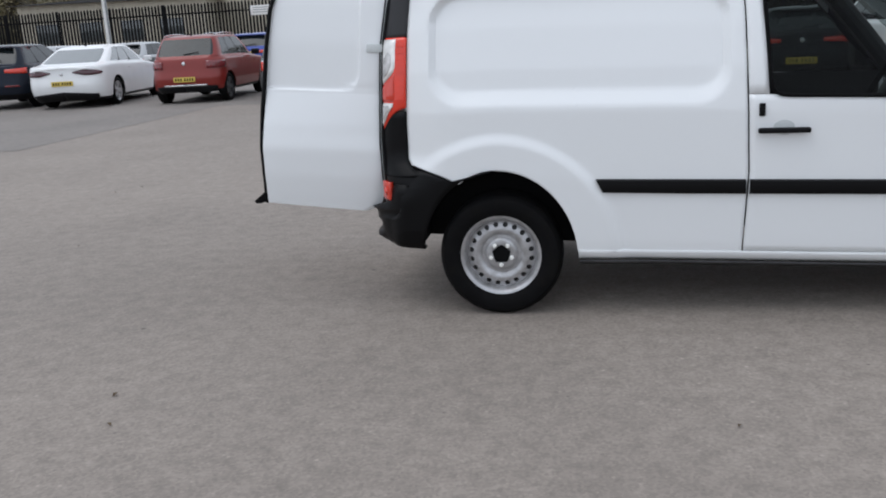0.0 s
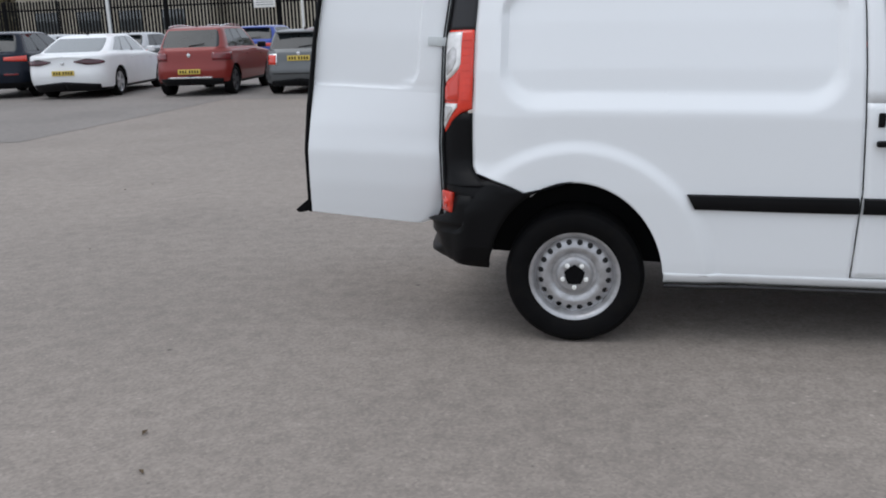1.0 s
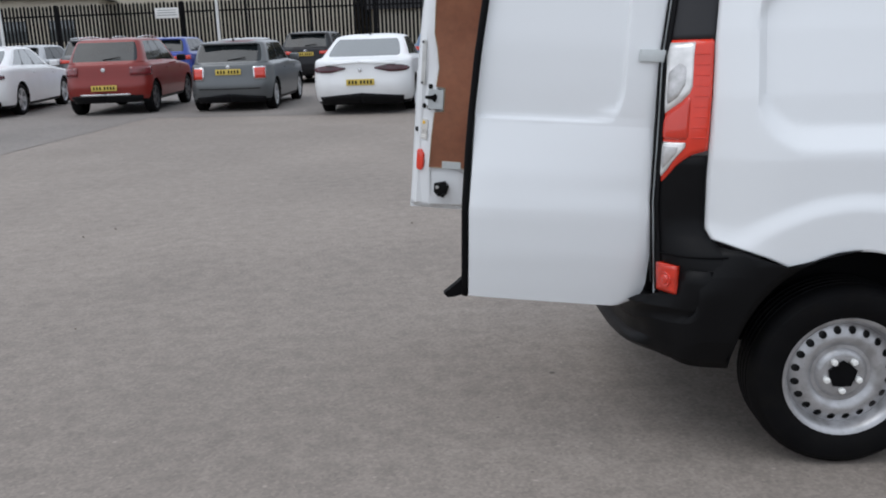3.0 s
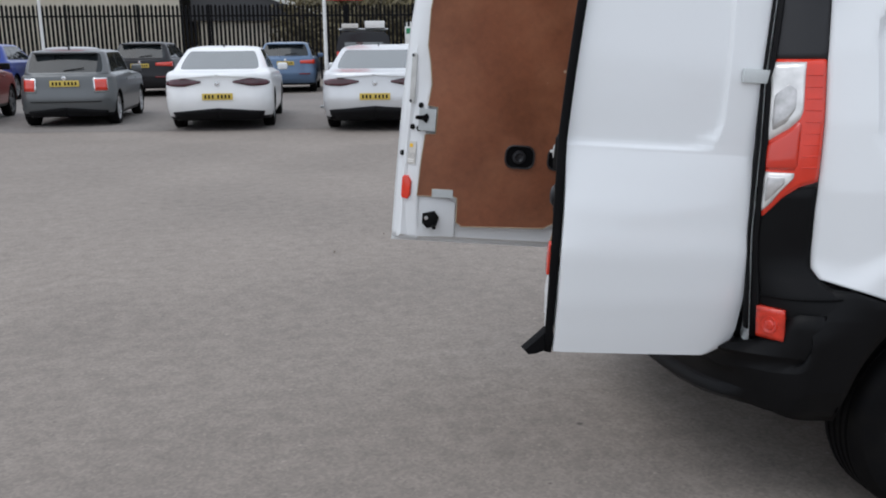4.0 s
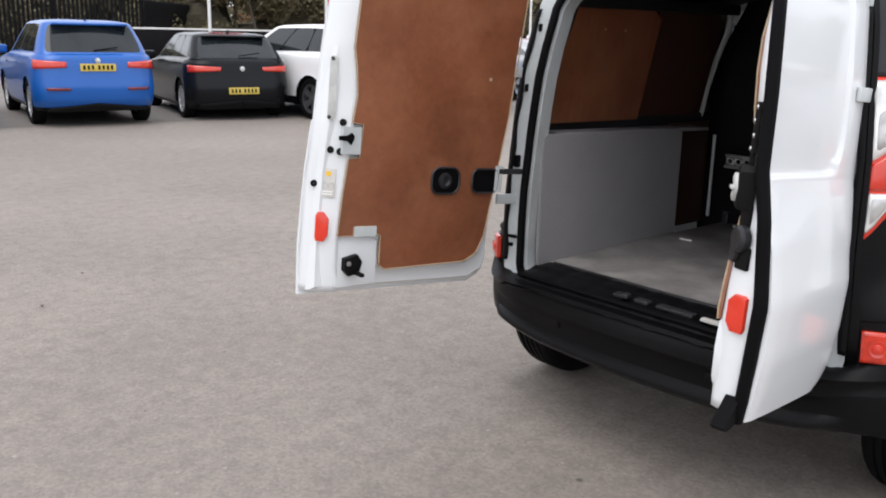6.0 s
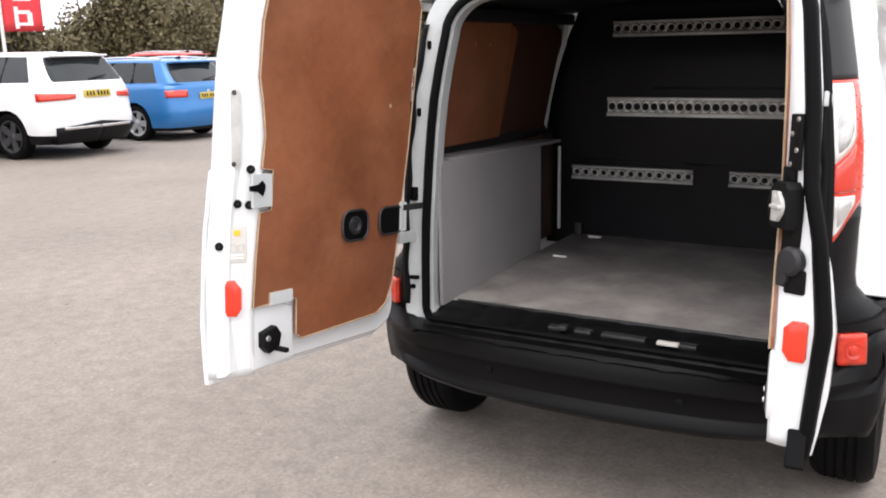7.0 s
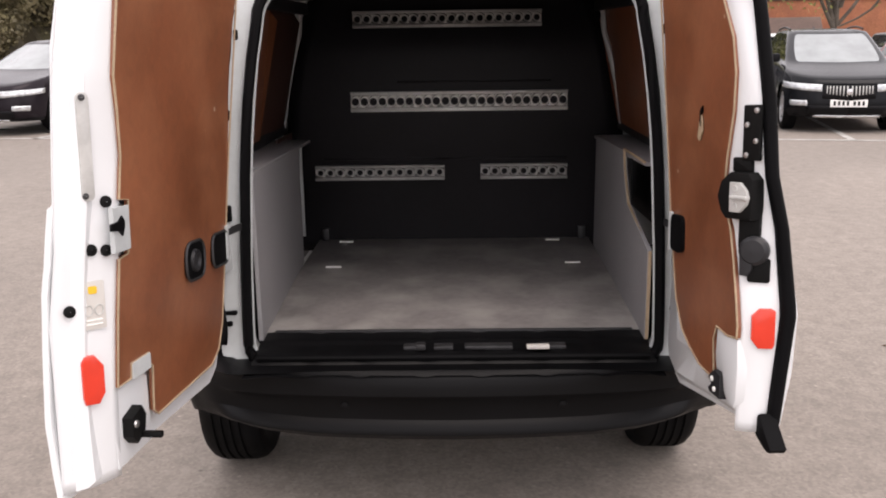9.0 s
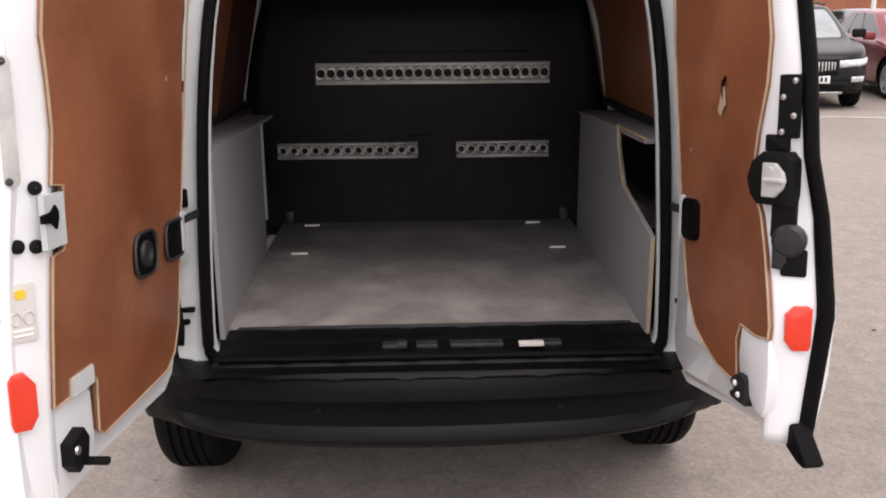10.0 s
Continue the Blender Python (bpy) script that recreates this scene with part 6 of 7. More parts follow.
car("dark_crossover", (-13.0, 21.9), -5, dict(SUV, H=1.58), NAVY, "blue-black crossover parked in the back row", lamps=SUV_LAMPS, clad=0.34)
car("white_fastback", (-10.75, 21.5), -3, FASTBACK, WHITE, "white fastback saloon beside a red crossover", lamps=INS_LAMPS, dark_rear=0.40)
car("red_crossover", (-7.66, 20.95), 1, STEPWAY, RED, "copper-red crossover hatchback with roof bars", lamps=CROSS_LAMPS, rails="silver", clad=0.33, style="dark", dark_rear=0.46, extras=(("skid_strip", 0, 4.5, 0.405, 0.44, "chrome"),))
car("grey_hatchback", (-5.08, 20.75), 4, MINI, GREY, "grey small hatchback with upright red tail lamps", lamps=TALL_LAMPS, dark_rear=0.36, extras=(("bumper_strip", 0, 5.5, 0.46, 0.475, "car_black_trim"),))
car("white_fastback", (-2.26, 19.45), 6, FASTBACK, WHITE, "white fastback saloon beside a grey hatchback", lamps=INS_LAMPS, dark_rear=0.40)
car("silver_fastback", (0.46, 18.45), 12.5, dict(FASTBACK), paint("pale_silver", (0.66, 0.67, 0.68), 0.35, 0.3), "pale silver fastback saloon beside a flagpole", lamps=INS_LAMPS, dark_rear=0.44)
car("blue_crossover", (2.92, 17.95), 12.5, SUV, BLUE, "bright blue compact crossover", lamps=SUV_LAMPS, dark_rear=0.36)
car("black_hatchback", (5.32, 17.6), 16, HATCH, BLACK, "glossy black five-door hatchback beside a white crossover", lamps=HATCH_LAMPS, dark_rear=0.34)
car("white_crossover", (7.03, 16.38), 1.0, BIG_SUV, WHITE, "large white crossover with dark wheels", lamps=(("tail_lamp", 3.4, 8.2, 0.915, 0.985, "red_lens", 0.010, -0.030, 0.0),), clad=0.36, style="dark", dark_rear=0.56, extras=(("skid_strip", 0, 5.5, 0.46, 0.50, "chrome"),))
car("blue_estate", (9.85, 16.50), 3.0, ESTATE, SKY, "light blue estate car", lamps=(("tail_lamp", 4.4, 7.6, 0.79, 0.915, "red_lens", 0.010, 0.0, 0.0),), rails="silver")
car("silver_fastback", (13.77, 17.33), -10, FASTBACK, SILVER, "silver-grey fastback saloon with bright wheels", lamps=INS_LAMPS)
car("red_crossover", (15.8, 21.2), -14, SUV, BRIGHTRED, "bright red crossover with roof rails", lamps=SUV_LAMPS, rails="silver")
# cars facing the van
FACE = -73.7
car("dark_crossover", (11.2, 3.55), FACE, dict(SUV, H=1.60), paint("dark_grey", (0.045, 0.048, 0.052), 0.5, 0.3), "dark grey crossover parked nose-on in a marked bay", ref="front", front=True, clad=0.34)
car("pale_crossover", (10.75, 1.0), FACE, dict(SUV, H=1.62), LILAC, "pale grey crossover nose-on in a marked bay", ref="front", front=True, plate="blank", clad=0.30)
car("black_crossover", (10.45, -1.55), FACE, dict(SUV, L=4.16, W=1.74, H=1.56, wb=2.54), BLACK, "black compact crossover with roof rails, nose-on", ref="front", front=True, rails="black", clad=0.34)
car("red_hatchback", (11.0, -4.3), FACE - 4, dict(HATCH, H=1.46), DARKRED, "dark red hatchback in a marked bay", ref="front", front=True)
car("dark_crossover", (20.6, 0.2), 178, BIG_SUV, paint("graphite", (0.05, 0.055, 0.065), 0.4, 0.3), "graphite off-roader parked side-on by the grass", ref="rear", lamps=SUV_LAMPS)
car("white_hatchback", (20.5, -4.6), 150, HATCH, WHITE, "white hatchback at the far side of the lot", ref="rear", lamps=HATCH_LAMPS, front=True)
car("grey_hatchback", (17.8, -7.6), -75, HATCH, paint("steel_grey", (0.22, 0.23, 0.25), 0.5, 0.3), "steel grey hatchback by a brick wall", ref="front", front=True)
# second row against the fence
car("silver_estate", (-15.5, 28.6), 2, ESTATE, SILVER, "silver estate car in front of the fence", lamps=TALL_LAMPS)
car("silver_hatchback", (-13.0, 29.4), 2, HATCH, SILVER, "silver hatchback in front of the fence", lamps=HATCH_LAMPS)
car("grey_estate", (-10.9, 29.6), 4, dict(SUV, H=1.60), GREY, "grey crossover in front of the fence", lamps=SUV_LAMPS, rails="silver")
car("blue_hatchback", (-8.9, 30.2), 4, dict(SUV, H=1.56), paint("royal_blue", (0.02, 0.05, 0.28), 0.3, 0.3), "royal blue crossover in front of the fence", lamps=SUV_LAMPS)
car("silver_hatchback", (-6.7, 30.6), 6, HATCH, SILVER, "pale silver hatchback in front of the fence", lamps=HATCH_LAMPS)
car("dark_crossover", (-4.5, 30.6), 8, dict(SUV, H=1.58), paint("charcoal", (0.03, 0.03, 0.032), 0.4, 0.3), "charcoal crossover with red lamps", lamps=SUV_LAMPS)
car("silver_hatchback", (-2.7, 31.2), 188, dict(HATCH, H=1.45), SILVER, "silver hatchback parked nose-out by the fence", front=True, ref="front")
car("blue_estate", (-0.3, 31.2), 8, dict(SUV, H=1.55), paint("steel_blue", (0.10, 0.16, 0.26), 0.4, 0.3), "steel blue hatchback by the gate", lamps=SUV_LAMPS)
# ---- a box van far off and a dark van with a load by the gate ----
def box_van(name, place, heading, colour, label, roof_load=False, H=1.9):
    ob = thing(name, pose(*place, 0, 0, 0, 90 - heading), label, "van", "parked cars")
    ring_ = [(0.86, 0.30), (0.90, 0.55), (0.90, 1.0), (0.86, 1.35), (0.78, H - 0.15), (0.66, H - 0.03), (0, H)]
    ring_ = [(-y, z) for y, z in ring_] + [(y, z) for y, z in ring_[::-1]][1:]
    xs = [(-0.90, 0.94), (-0.86, 1.0), (0.2, 1.0), (1.9, 1.0), (2.35, 0.98)]
    vs = [(x, y * s_, 0.3 + (z - 0.3) * (s_ if i == 0 else 1)) for i, (x, s_) in enumerate(xs) for y, z in ring_]
    k = len(ring_)
    vs += [(3.4, y * 0.9, min(z, 1.0)) for y, z in ring_] + [(3.5, y * 0.8, min(z, 0.8)) for y, z in ring_]
    fs_ = [(i * k + j, i * k + j + 1, (i + 1) * k + j + 1, (i + 1) * k + j) for i in range(6) for j in range(k - 1)]
    fs_ += [tuple(range(k))[::-1], tuple(range(6 * k, 7 * k))]
    part("body", (vs, fs_), colour, ob)
    part("rear_window", box((0.02, 1.2, 0.42), (-0.905, 0, H - 0.55), 0.008), M["car_glass"], ob) if roof_load else None
    part("rear_bumper", box((0.16, 1.74, 0.22), (-0.90, 0, 0.42), 0.05), M["car_black_trim"], ob)
    part("number_plate", box((0.012, 0.52, 0.11), (-0.915, 0, 0.78), 0.003), M["plate_yellow"], ob)
    for s_ in (-1, 1):
        part("tail_lamp", box((0.06, 0.12, 0.42), (-0.88, s_ * 0.80, 1.02), 0.02), M["red_lens"], ob)
        part("side_window", box((0.75, 0.02, 0.40), (2.0, s_ * 0.845, 1.32), 0.008), M["car_glass"], ob)
        for c in (0.0, 2.7):
            tyre, rim, back = car_wheel(0.32, "five")
            w = part("wheel", tyre, None, ob, "", pose(c, s_ * 0.80, 0.32, 0, 0, 0 if s_ < 0 else 180))
            part("rim", rim, None, w)
    if roof_load:
        for x in (-0.5, 0.5, 1.4):
            part("roof_bar", tube([(x, -0.78, H + 0.06), (x, 0.78, H + 0.06)], 0.025, 8), M["alloy"], ob)
        part("roof_box", box((0.6, 0.62, 0.22), (-0.5, -0.36, H + 0.20), 0.02), M["plate_white"], ob)
        part("roof_box", box((0.6, 0.52, 0.14), (-0.5, 0.42, H + 0.16), 0.02), M["sticker"], ob)
    return ob


box_van("white_van", (23.5, 23.2), 20, WHITE, "white box-backed van parked far off")
box_van("dark_van", (2.2, 31.6), 8, paint("charcoal", (0.03, 0.03, 0.032), 0.4, 0.3), "charcoal van with boxes on its roof bars", True, 1.85)

# ---- fence, flags, lamp posts ----
M["fence"] = mat("black_fence_steel", (0.006, 0.006, 0.007), 0.55, 0, 0, 0.25, 2, 0.1, 40, spec=0.1)
M["pole"] = mat("white_pole", (0.72, 0.72, 0.70), 0.4, 0, 0.1, 0.08, 3)
M["galv"] = mat("grey_lamp_post", (0.24, 0.25, 0.25), 0.5, 0.4, 0, 0.15, 4)
M["flag_red"] = mat("red_flag_cloth", (0.68, 0.045, 0.055), 0.8, 0, 0, 0.12, 2, 0.05, 200)
M["flag_white"] = mat("white_flag_print", (0.78, 0.76, 0.74), 0.8, 0, 0, 0.05, 4)
M["navy_panel"] = mat("navy_sign_panel", (0.010, 0.022, 0.085), 0.35, 0, 0.3, 0.1, 2)


def fence(name, a, b, height, gate=None):
    """A palisade fence: flat pointed pales on two rails between posts."""
    a, b = Vector(a), Vector(b)
    d = b - a
    n = int(d.length / 0.165)
    ob = thing(name, pose(a.x, a.y, 0, 0, 0, math.degrees(math.atan2(d.y, d.x))), "black steel palisade fence along the back of the lot", "fence", kind="structure")
    vs, fs_ = [], []
    for i in range(n):
        x = i * d.length / n
        if gate and gate[0] < x < gate[1]:
            continue
        h = height + 0.02 * math.sin(i * 1.7)
        k = len(vs)
        w = 0.050
        for y in (-0.012, 0.012):
            vs += [(x - w, y, 0.06), (x + w, y, 0.06), (x + w, y, h - 0.08), (x, y, h), (x - w, y, h - 0.08)]
        fs_ += [(k, k + 1, k + 2, k + 3, k + 4), (k + 9, k + 8, k + 7, k + 6, k + 5)] + [(k + j, k + 5 + j, k + 5 + (j + 1) % 5, k + (j + 1) % 5) for j in range(5)]
    tagged(part("pales", mesh_of("pales", vs, fs_, 0), M["fence"], ob), kind="stuff")
    for z in (0.45, height - 0.45):
        part("rail", box((d.length, 0.05, 0.07), (d.length / 2, 0.04, z), 0.005), M["fence"], ob)
    for i in range(int(d.length / 2.75) + 1):
        part("post", box((0.10, 0.06, height), (i * 2.75, 0.08, height / 2), 0.005), M["fence"], ob)
    return ob


FA, FB = (-52.0, 45.0), (14.5, 38.5)
fence("fence", FA, FB, 3.05)
fence("fence", (14.5, 38.5), (21.0, 45.0), 2.6)


def flag(place, height, sign, turn=0):
    ob = thing("flagpole", pose(*place, 0, 0, 0, turn), "white flagpole with a red advertising flag", "flagpole", "flagpoles")
    part("pole", lathe([(0.045, 0.0), (0.040, height * 0.5), (0.030, height), (0.001, height + 0.02)], 12, "z"), M["pole"], ob)
    part("foot", box((0.35, 0.35, 0.05), (0, 0, 0.025), 0.01), M["galv"], ob)
    z0 = sign
    cloth = grid(lambda u, v: (0.04 + 0.86 * u, 0.05 * math.sin(5 * u + 2 * v) * u, z0 + (height - 0.1 - z0) * v), span(0, 1, 12), span(0, 1, 16))
    f = part("flag", cloth, M["flag_red"], ob, "red flag with white block print")
    solid(f, 0.006, 0)
    marks = []
    for a0, a1, b0, b1 in ((0.30, 0.75, 0.04, 0.06), (0.30, 0.40, 0.02, 0.17), (0.62, 0.75, 0.06, 0.13), (0.30, 0.70, 0.12, 0.145), (0.30, 0.75, 0.21, 0.235), (0.30, 0.40, 0.21, 0.32), (0.50, 0.58, 0.21, 0.32), (0.67, 0.75, 0.21, 0.32), (0.30, 0.75, 0.37, 0.40), (0.30, 0.38, 0.37, 0.46)):
        marks.append(grid(lambda u, v: (0.04 + 0.86 * (a0 + (a1 - a0) * u), 0.05 * math.sin(5 * (a0 + (a1 - a0) * u) + 2 * (b0 + (b1 - b0) * v)) * (a0 + (a1 - a0) * u) - 0.008, z0 + (height - 0.1 - z0) * (b0 + (b1 - b0) * v)), span(0, 1, 4), span(0, 1, 4)))
    part("flag_print", joined(*marks), M["flag_white"], f)
    return ob


flag((-15.9, 24.6), 6.2, 2.75, 8)
flag((-12.2, 26.4), 6.2, 2.78, 8)
flag((-6.9, 28.4), 6.4, 2.80, 5)
flag((0.10, 23.6), 6.0, 2.45, -5)
flag((8.9, 24.2), 6.2, 2.55, -15)
flag((11.75, 23.1), 5.6, 2.15, -35)
flag((22.0, 24.5), 6.0, 2.75, -40)


def lamp_post(place, height, label="grey steel lamp post"):
    ob = thing("lamp_post", pose(*place, 0), label, "lamp post", "lamp posts")
    part("post", lathe([(0.09, 0.0), (0.085, 1.2), (0.06, 1.25), (0.05, height)], 12, "z"), M["galv"], ob)
    for s_ in (-1, 1):
        part("arm", tube([(0, 0, height * 0.62), (s_ * 0.45, 0, height * 0.62 + 0.05)], 0.03, 8), M["galv"], ob)
        part("lantern", box((0.40, 0.22, 0.10), (s_ * 0.62, 0, height * 0.62 + 0.06), 0.03), M["pole"], ob)
    return ob


lamp_post((8.8, 41.0), 5.0)
lamp_post((-15.2, 33.0), 6.0)
lamp_post((34.6, 29.1), 7.5)
sg = thing("fence_sign", pose(-11.4, 40.4, 0, 0, 0, -5.6), "white rectangular sign on the fence", "sign")
part("board", box((1.0, 0.02, 0.42), (0, -0.06, 2.55), 0.004), M["plate_white"], sg)
part("sign_bars", joined(*[slab([(-0.4, 2.45 + 0.10 * i), (0.4, 2.45 + 0.10 * i), (0.4, 2.48 + 0.10 * i), (-0.4, 2.48 + 0.10 * i)], 0.001) for i in range(3)]), M["galv"], sg, "", pose(0, -0.073, 0) @ Matrix(((1, 0, 0, 0), (0, 0, -1, 0), (0, 1, 0, 0), (0, 0, 0, 1))))
pole = thing("flagpole", pose(26.1, -0.35, 0), "bare white flagpole at the lot's edge", "flagpole", "flagpoles")
part("pole", lathe([(0.06, 0.0), (0.045, 6.0), (0.001, 6.02)], 12, "z"), M["pole"], pole)
part("flag", box((0.02, 0.22, 0.5), (0, -0.12, 3.0), 0.005), paint("flag_blue", (0.03, 0.05, 0.25), 0, 0.7), pole, "furled blue flag")
pole = thing("flagpole", pose(24.8, -5.8, 0), "bare white flagpole beside a white car", "flagpole", "flagpoles")
part("pole", lathe([(0.06, 0.0), (0.045, 6.0), (0.001, 6.02)], 12, "z"), M["pole"], pole)
pole = thing("flagpole", pose(18.3, -7.5, 0), "bare white pole before a brick wall", "flagpole", "flagpoles")
part("pole", lathe([(0.06, 0.0), (0.045, 6.0), (0.001, 6.02)], 12, "z"), M["pole"], pole)
tot = thing("totem_sign", pose(32.2, 23.75, 0, 0, 0, -40), "tall navy blue totem sign", "sign")
part("panel", box((1.15, 0.35, 5.6), (0, 0, 2.8), 0.03), M["navy_panel"], tot)
sh = thing("bus_shelter", pose(34.0, 26.5, 0, 0, 0, -58), "glazed bus shelter by the road", "shelter")
part("roof", box((3.0, 1.4, 0.10), (0, 0, 2.0), 0.02), M["pole"], sh)
for x in (-1.4, -0.5, 0.4, 1.4):
    part("post", box((0.06, 0.06, 2.0), (x, 0.6, 1.0), 0.01), M["galv"], sh)
for x in (-0.95, -0.05, 0.9):
    pn = part("pane", box((0.8, 0.012, 1.3), (x, 0.6, 1.15), 0.002), M["van_glass"], sh)
wl_ = tagged(part("low_wall", box((16, 0.3, 0.65), (0, 0, 0.325), 0.02), mat("pale_rendered_wall", (0.36, 0.33, 0.30), 0.8, 0, 0, 0.12, 1.2, 0.1, 30), None, "", pose(32.5, 30.0, 0, 0, 0, -55)), "low pale rendered wall by the road", "wall", kind="structure")

# ---- markings and patches on the ground ----
def ground_strip(name, pts, material, label, z=0.004, width=None):
    if width:
        a, b = Vector(pts[0]), Vector(pts[1])
        n = Vector((-(b - a).y, (b - a).x)).normalized() * width / 2
        pts = [a - n, b - n, b + n, a + n]
    return tagged(part(name, ([(p[0], p[1], z) for p in pts], [tuple(range(len(pts)))]), material, None), label, "marking", kind="structure")


ground_strip("road_patch", [(-60, 12.0), (-7.4, 12.6), (-6.6, 19.4), (6.0, 17.0), (14.0, 14.6), (14.5, 26.0), (-60, 45)], M["asphalt_dark"], "darker asphalt of the back parking row", 0.004)
FW = Vector((-0.96, 0.28)).normalized()
SD = Vector((-FW.y, FW.x))
row0 = Vector((9.75, 1.75))
ground_strip("bay_line", [row0 + SD * 9, row0 - SD * 14], M["line_white"], "worn white bay line", 0.006, 0.10)
for k in range(-5, 4):
    p = row0 + SD * (0.35 + 2.55 * k)
    ground_strip("bay_line", [p, p - FW * 5.0], M["line_white"], "worn white bay line", 0.006, 0.10)
ground_strip("bay_line", [(11.0, 15.5), (15.5, 14.4)], M["line_white"], "worn white bay line", 0.006, 0.10)
ground_strip("bay_line", [(11.2, 15.2), (12.0, 12.4)], M["line_white"], "worn white bay line", 0.006, 0.10)
kerb = tagged(part("kerb", box((0.3, 60, 0.12), (0, 0, 0.06), 0.02), M["line_white"], None, "", pose(18.6, -6.0, 0, 0, 0, -8)), "pale concrete kerb", "kerb", kind="structure")
M["grass"] = mat("rough_grass", (0.055, 0.085, 0.022), 0.9, 0, 0, 0.3, 0.8, 0.4, 25, 0.6, 40, tint=(0.10, 0.10, 0.035))
verge = grid(lambda u, v: (19.0 + 26 * u, -40 + 52 * v, 0.03 + 0.25 * u + 0.06 * math.sin(17 * u + 23 * v)), span(0, 1, 14), span(0, 1, 24))
tagged(part("grass_verge", verge, M["grass"], None, "", pose(0, 0, 0)), "rough grass verge beyond the kerb", "grass", kind="structure")

# ---- buildings ----
M["clad"] = mat("cream_cladding", (0.50, 0.46, 0.37), 0.6, 0, 0, 0.08, 0.5, 0.04, 10)
M["roof_dark"] = mat("dark_roof_sheet", (0.05, 0.05, 0.052), 0.7, 0, 0, 0.15, 0.6)
M["brick"] = mat("orange_red_brick", (0.36, 0.135, 0.07), 0.85, 0, 0, 0.16, 1.2, 0.25, 22, 0.3, 30, tint=(0.28, 0.10, 0.06))
M["tile"] = mat("brown_roof_tile", (0.11, 0.070, 0.055), 0.85, 0, 0, 0.2, 1.0, 0.3, 18)
M["pale_window"] = mat("white_window_frame", (0.75, 0.75, 0.73), 0.5)


def warehouse(name, a, b, depth, h, label, pitch=0.10, windows=0):
    a, b = Vector(a), Vector(b)
    d = (b - a).length
    ob = thing(name, pose(a.x, a.y, 0, 0, 0, math.degrees(math.atan2((b - a).y, (b - a).x))), label, "building")
    part("wall", box((d, depth, h), (d / 2, depth / 2, h / 2), 0.02), M["clad"], ob)
    ribs, k = [], int(d / 0.5)
    for i in range(k):
        ribs.append(slab([(i * 0.5 + 0.1, 0.3), (i * 0.5 + 0.22, 0.3), (i * 0.5 + 0.22, h - 0.1), (i * 0.5 + 0.1, h - 0.1)], 0.05))
    tagged(part("cladding_ribs", joined(*ribs), M["clad"], ob, "", Matrix(((1, 0, 0, 0), (0, 0, -1, 0), (0, 1, 0, 0), (0, 0, 0, 1)))), kind="stuff")
    gable = [(-0.5, h), (d + 0.5, h), (d / 2, h + d * pitch)]
    gv, gf = slab(gable, depth + 1)
    part("roof", ([(x, n - 0.5, z) for x, z, n in gv], gf), M["roof_dark"], ob)
    for i in range(windows):
        part("window", box((d * 0.12, 0.08, 1.2), (d * (0.15 + 0.22 * i), -0.02, h * 0.55), 0.01), M["car_glass"], ob)
    return ob


warehouse("warehouse", (-20.5, 60.0), (-4.8, 62.5), 22, 5.6, "cream metal-clad warehouse behind the fence")
warehouse("low_office", (-30.0, 53.0), (-19.0, 55.0), 10, 3.9, "cream office block with dark windows behind the fence", 0.02, 4)
wing_ = thing("shed", pose(-3.2, 64.5, 0, 0, 0, 8), "dark-roofed shed with a white fascia", "building")
part("wall", box((7, 8, 3.6), (3.0, 4, 1.8), 0.02), M["clad"], wing_)
gv, gf = slab([(-1.0, 6.2), (8.0, 3.4), (8.0, 3.0), (-1.0, 3.0)], 9)
part("roof", ([(x, n - 0.4, z) for x, z, n in gv], gf), M["roof_dark"], wing_)
part("fascia", box((9.6, 0.12, 0.30), (3.5, -0.46, 4.75), 0.01, Matrix.Rotation(radians(17.3), 4, "Y")), M["pale_window"], wing_)


def house(place, turn, w, d, h, ridge, label):
    ob = thing("house", pose(*place, 0, 0, 0, turn), label, "house", "houses")
    part("wall", box((w, d, h), (0, 0, h / 2), 0.02), M["brick"], ob)
    gv, gf = slab([(-d / 2 - 0.35, h - 0.05), (d / 2 + 0.35, h - 0.05), (0, ridge)], w + 0.6)
    part("roof", ([(n - w / 2 - 0.3, x, z) for x, z, n in gv], gf), M["tile"], ob)
    part("gutter", box((w + 0.6, 0.12, 0.14), (0, -d / 2 - 0.35, h - 0.04), 0.02), M["pale_window"], ob)
    part("chimney", box((0.7, 0.7, 1.4), (w * 0.3, 0.2, ridge + 0.1), 0.02), M["brick"], ob)
    for x in (-w * 0.28, w * 0.28):
        for z in (h * 0.27, h * 0.75):
            fr = part("window", box((1.3, 0.10, 1.15), (x, -d / 2 - 0.02, z), 0.01), M["pale_window"], ob)
            for sx in (-1, 1):
                for sz in (-1, 1):
                    part("pane", box((0.50, 0.03, 0.42), (x + sx * 0.29, -d / 2 - 0.075, z + sz * 0.25), 0.004), M["car_glass"], fr)
    part("downpipe", tube([(w * 0.45, -d / 2 - 0.06, 0), (w * 0.45, -d / 2 - 0.06, h - 0.1)], 0.05, 8), M["pale_window"], ob)
    return ob


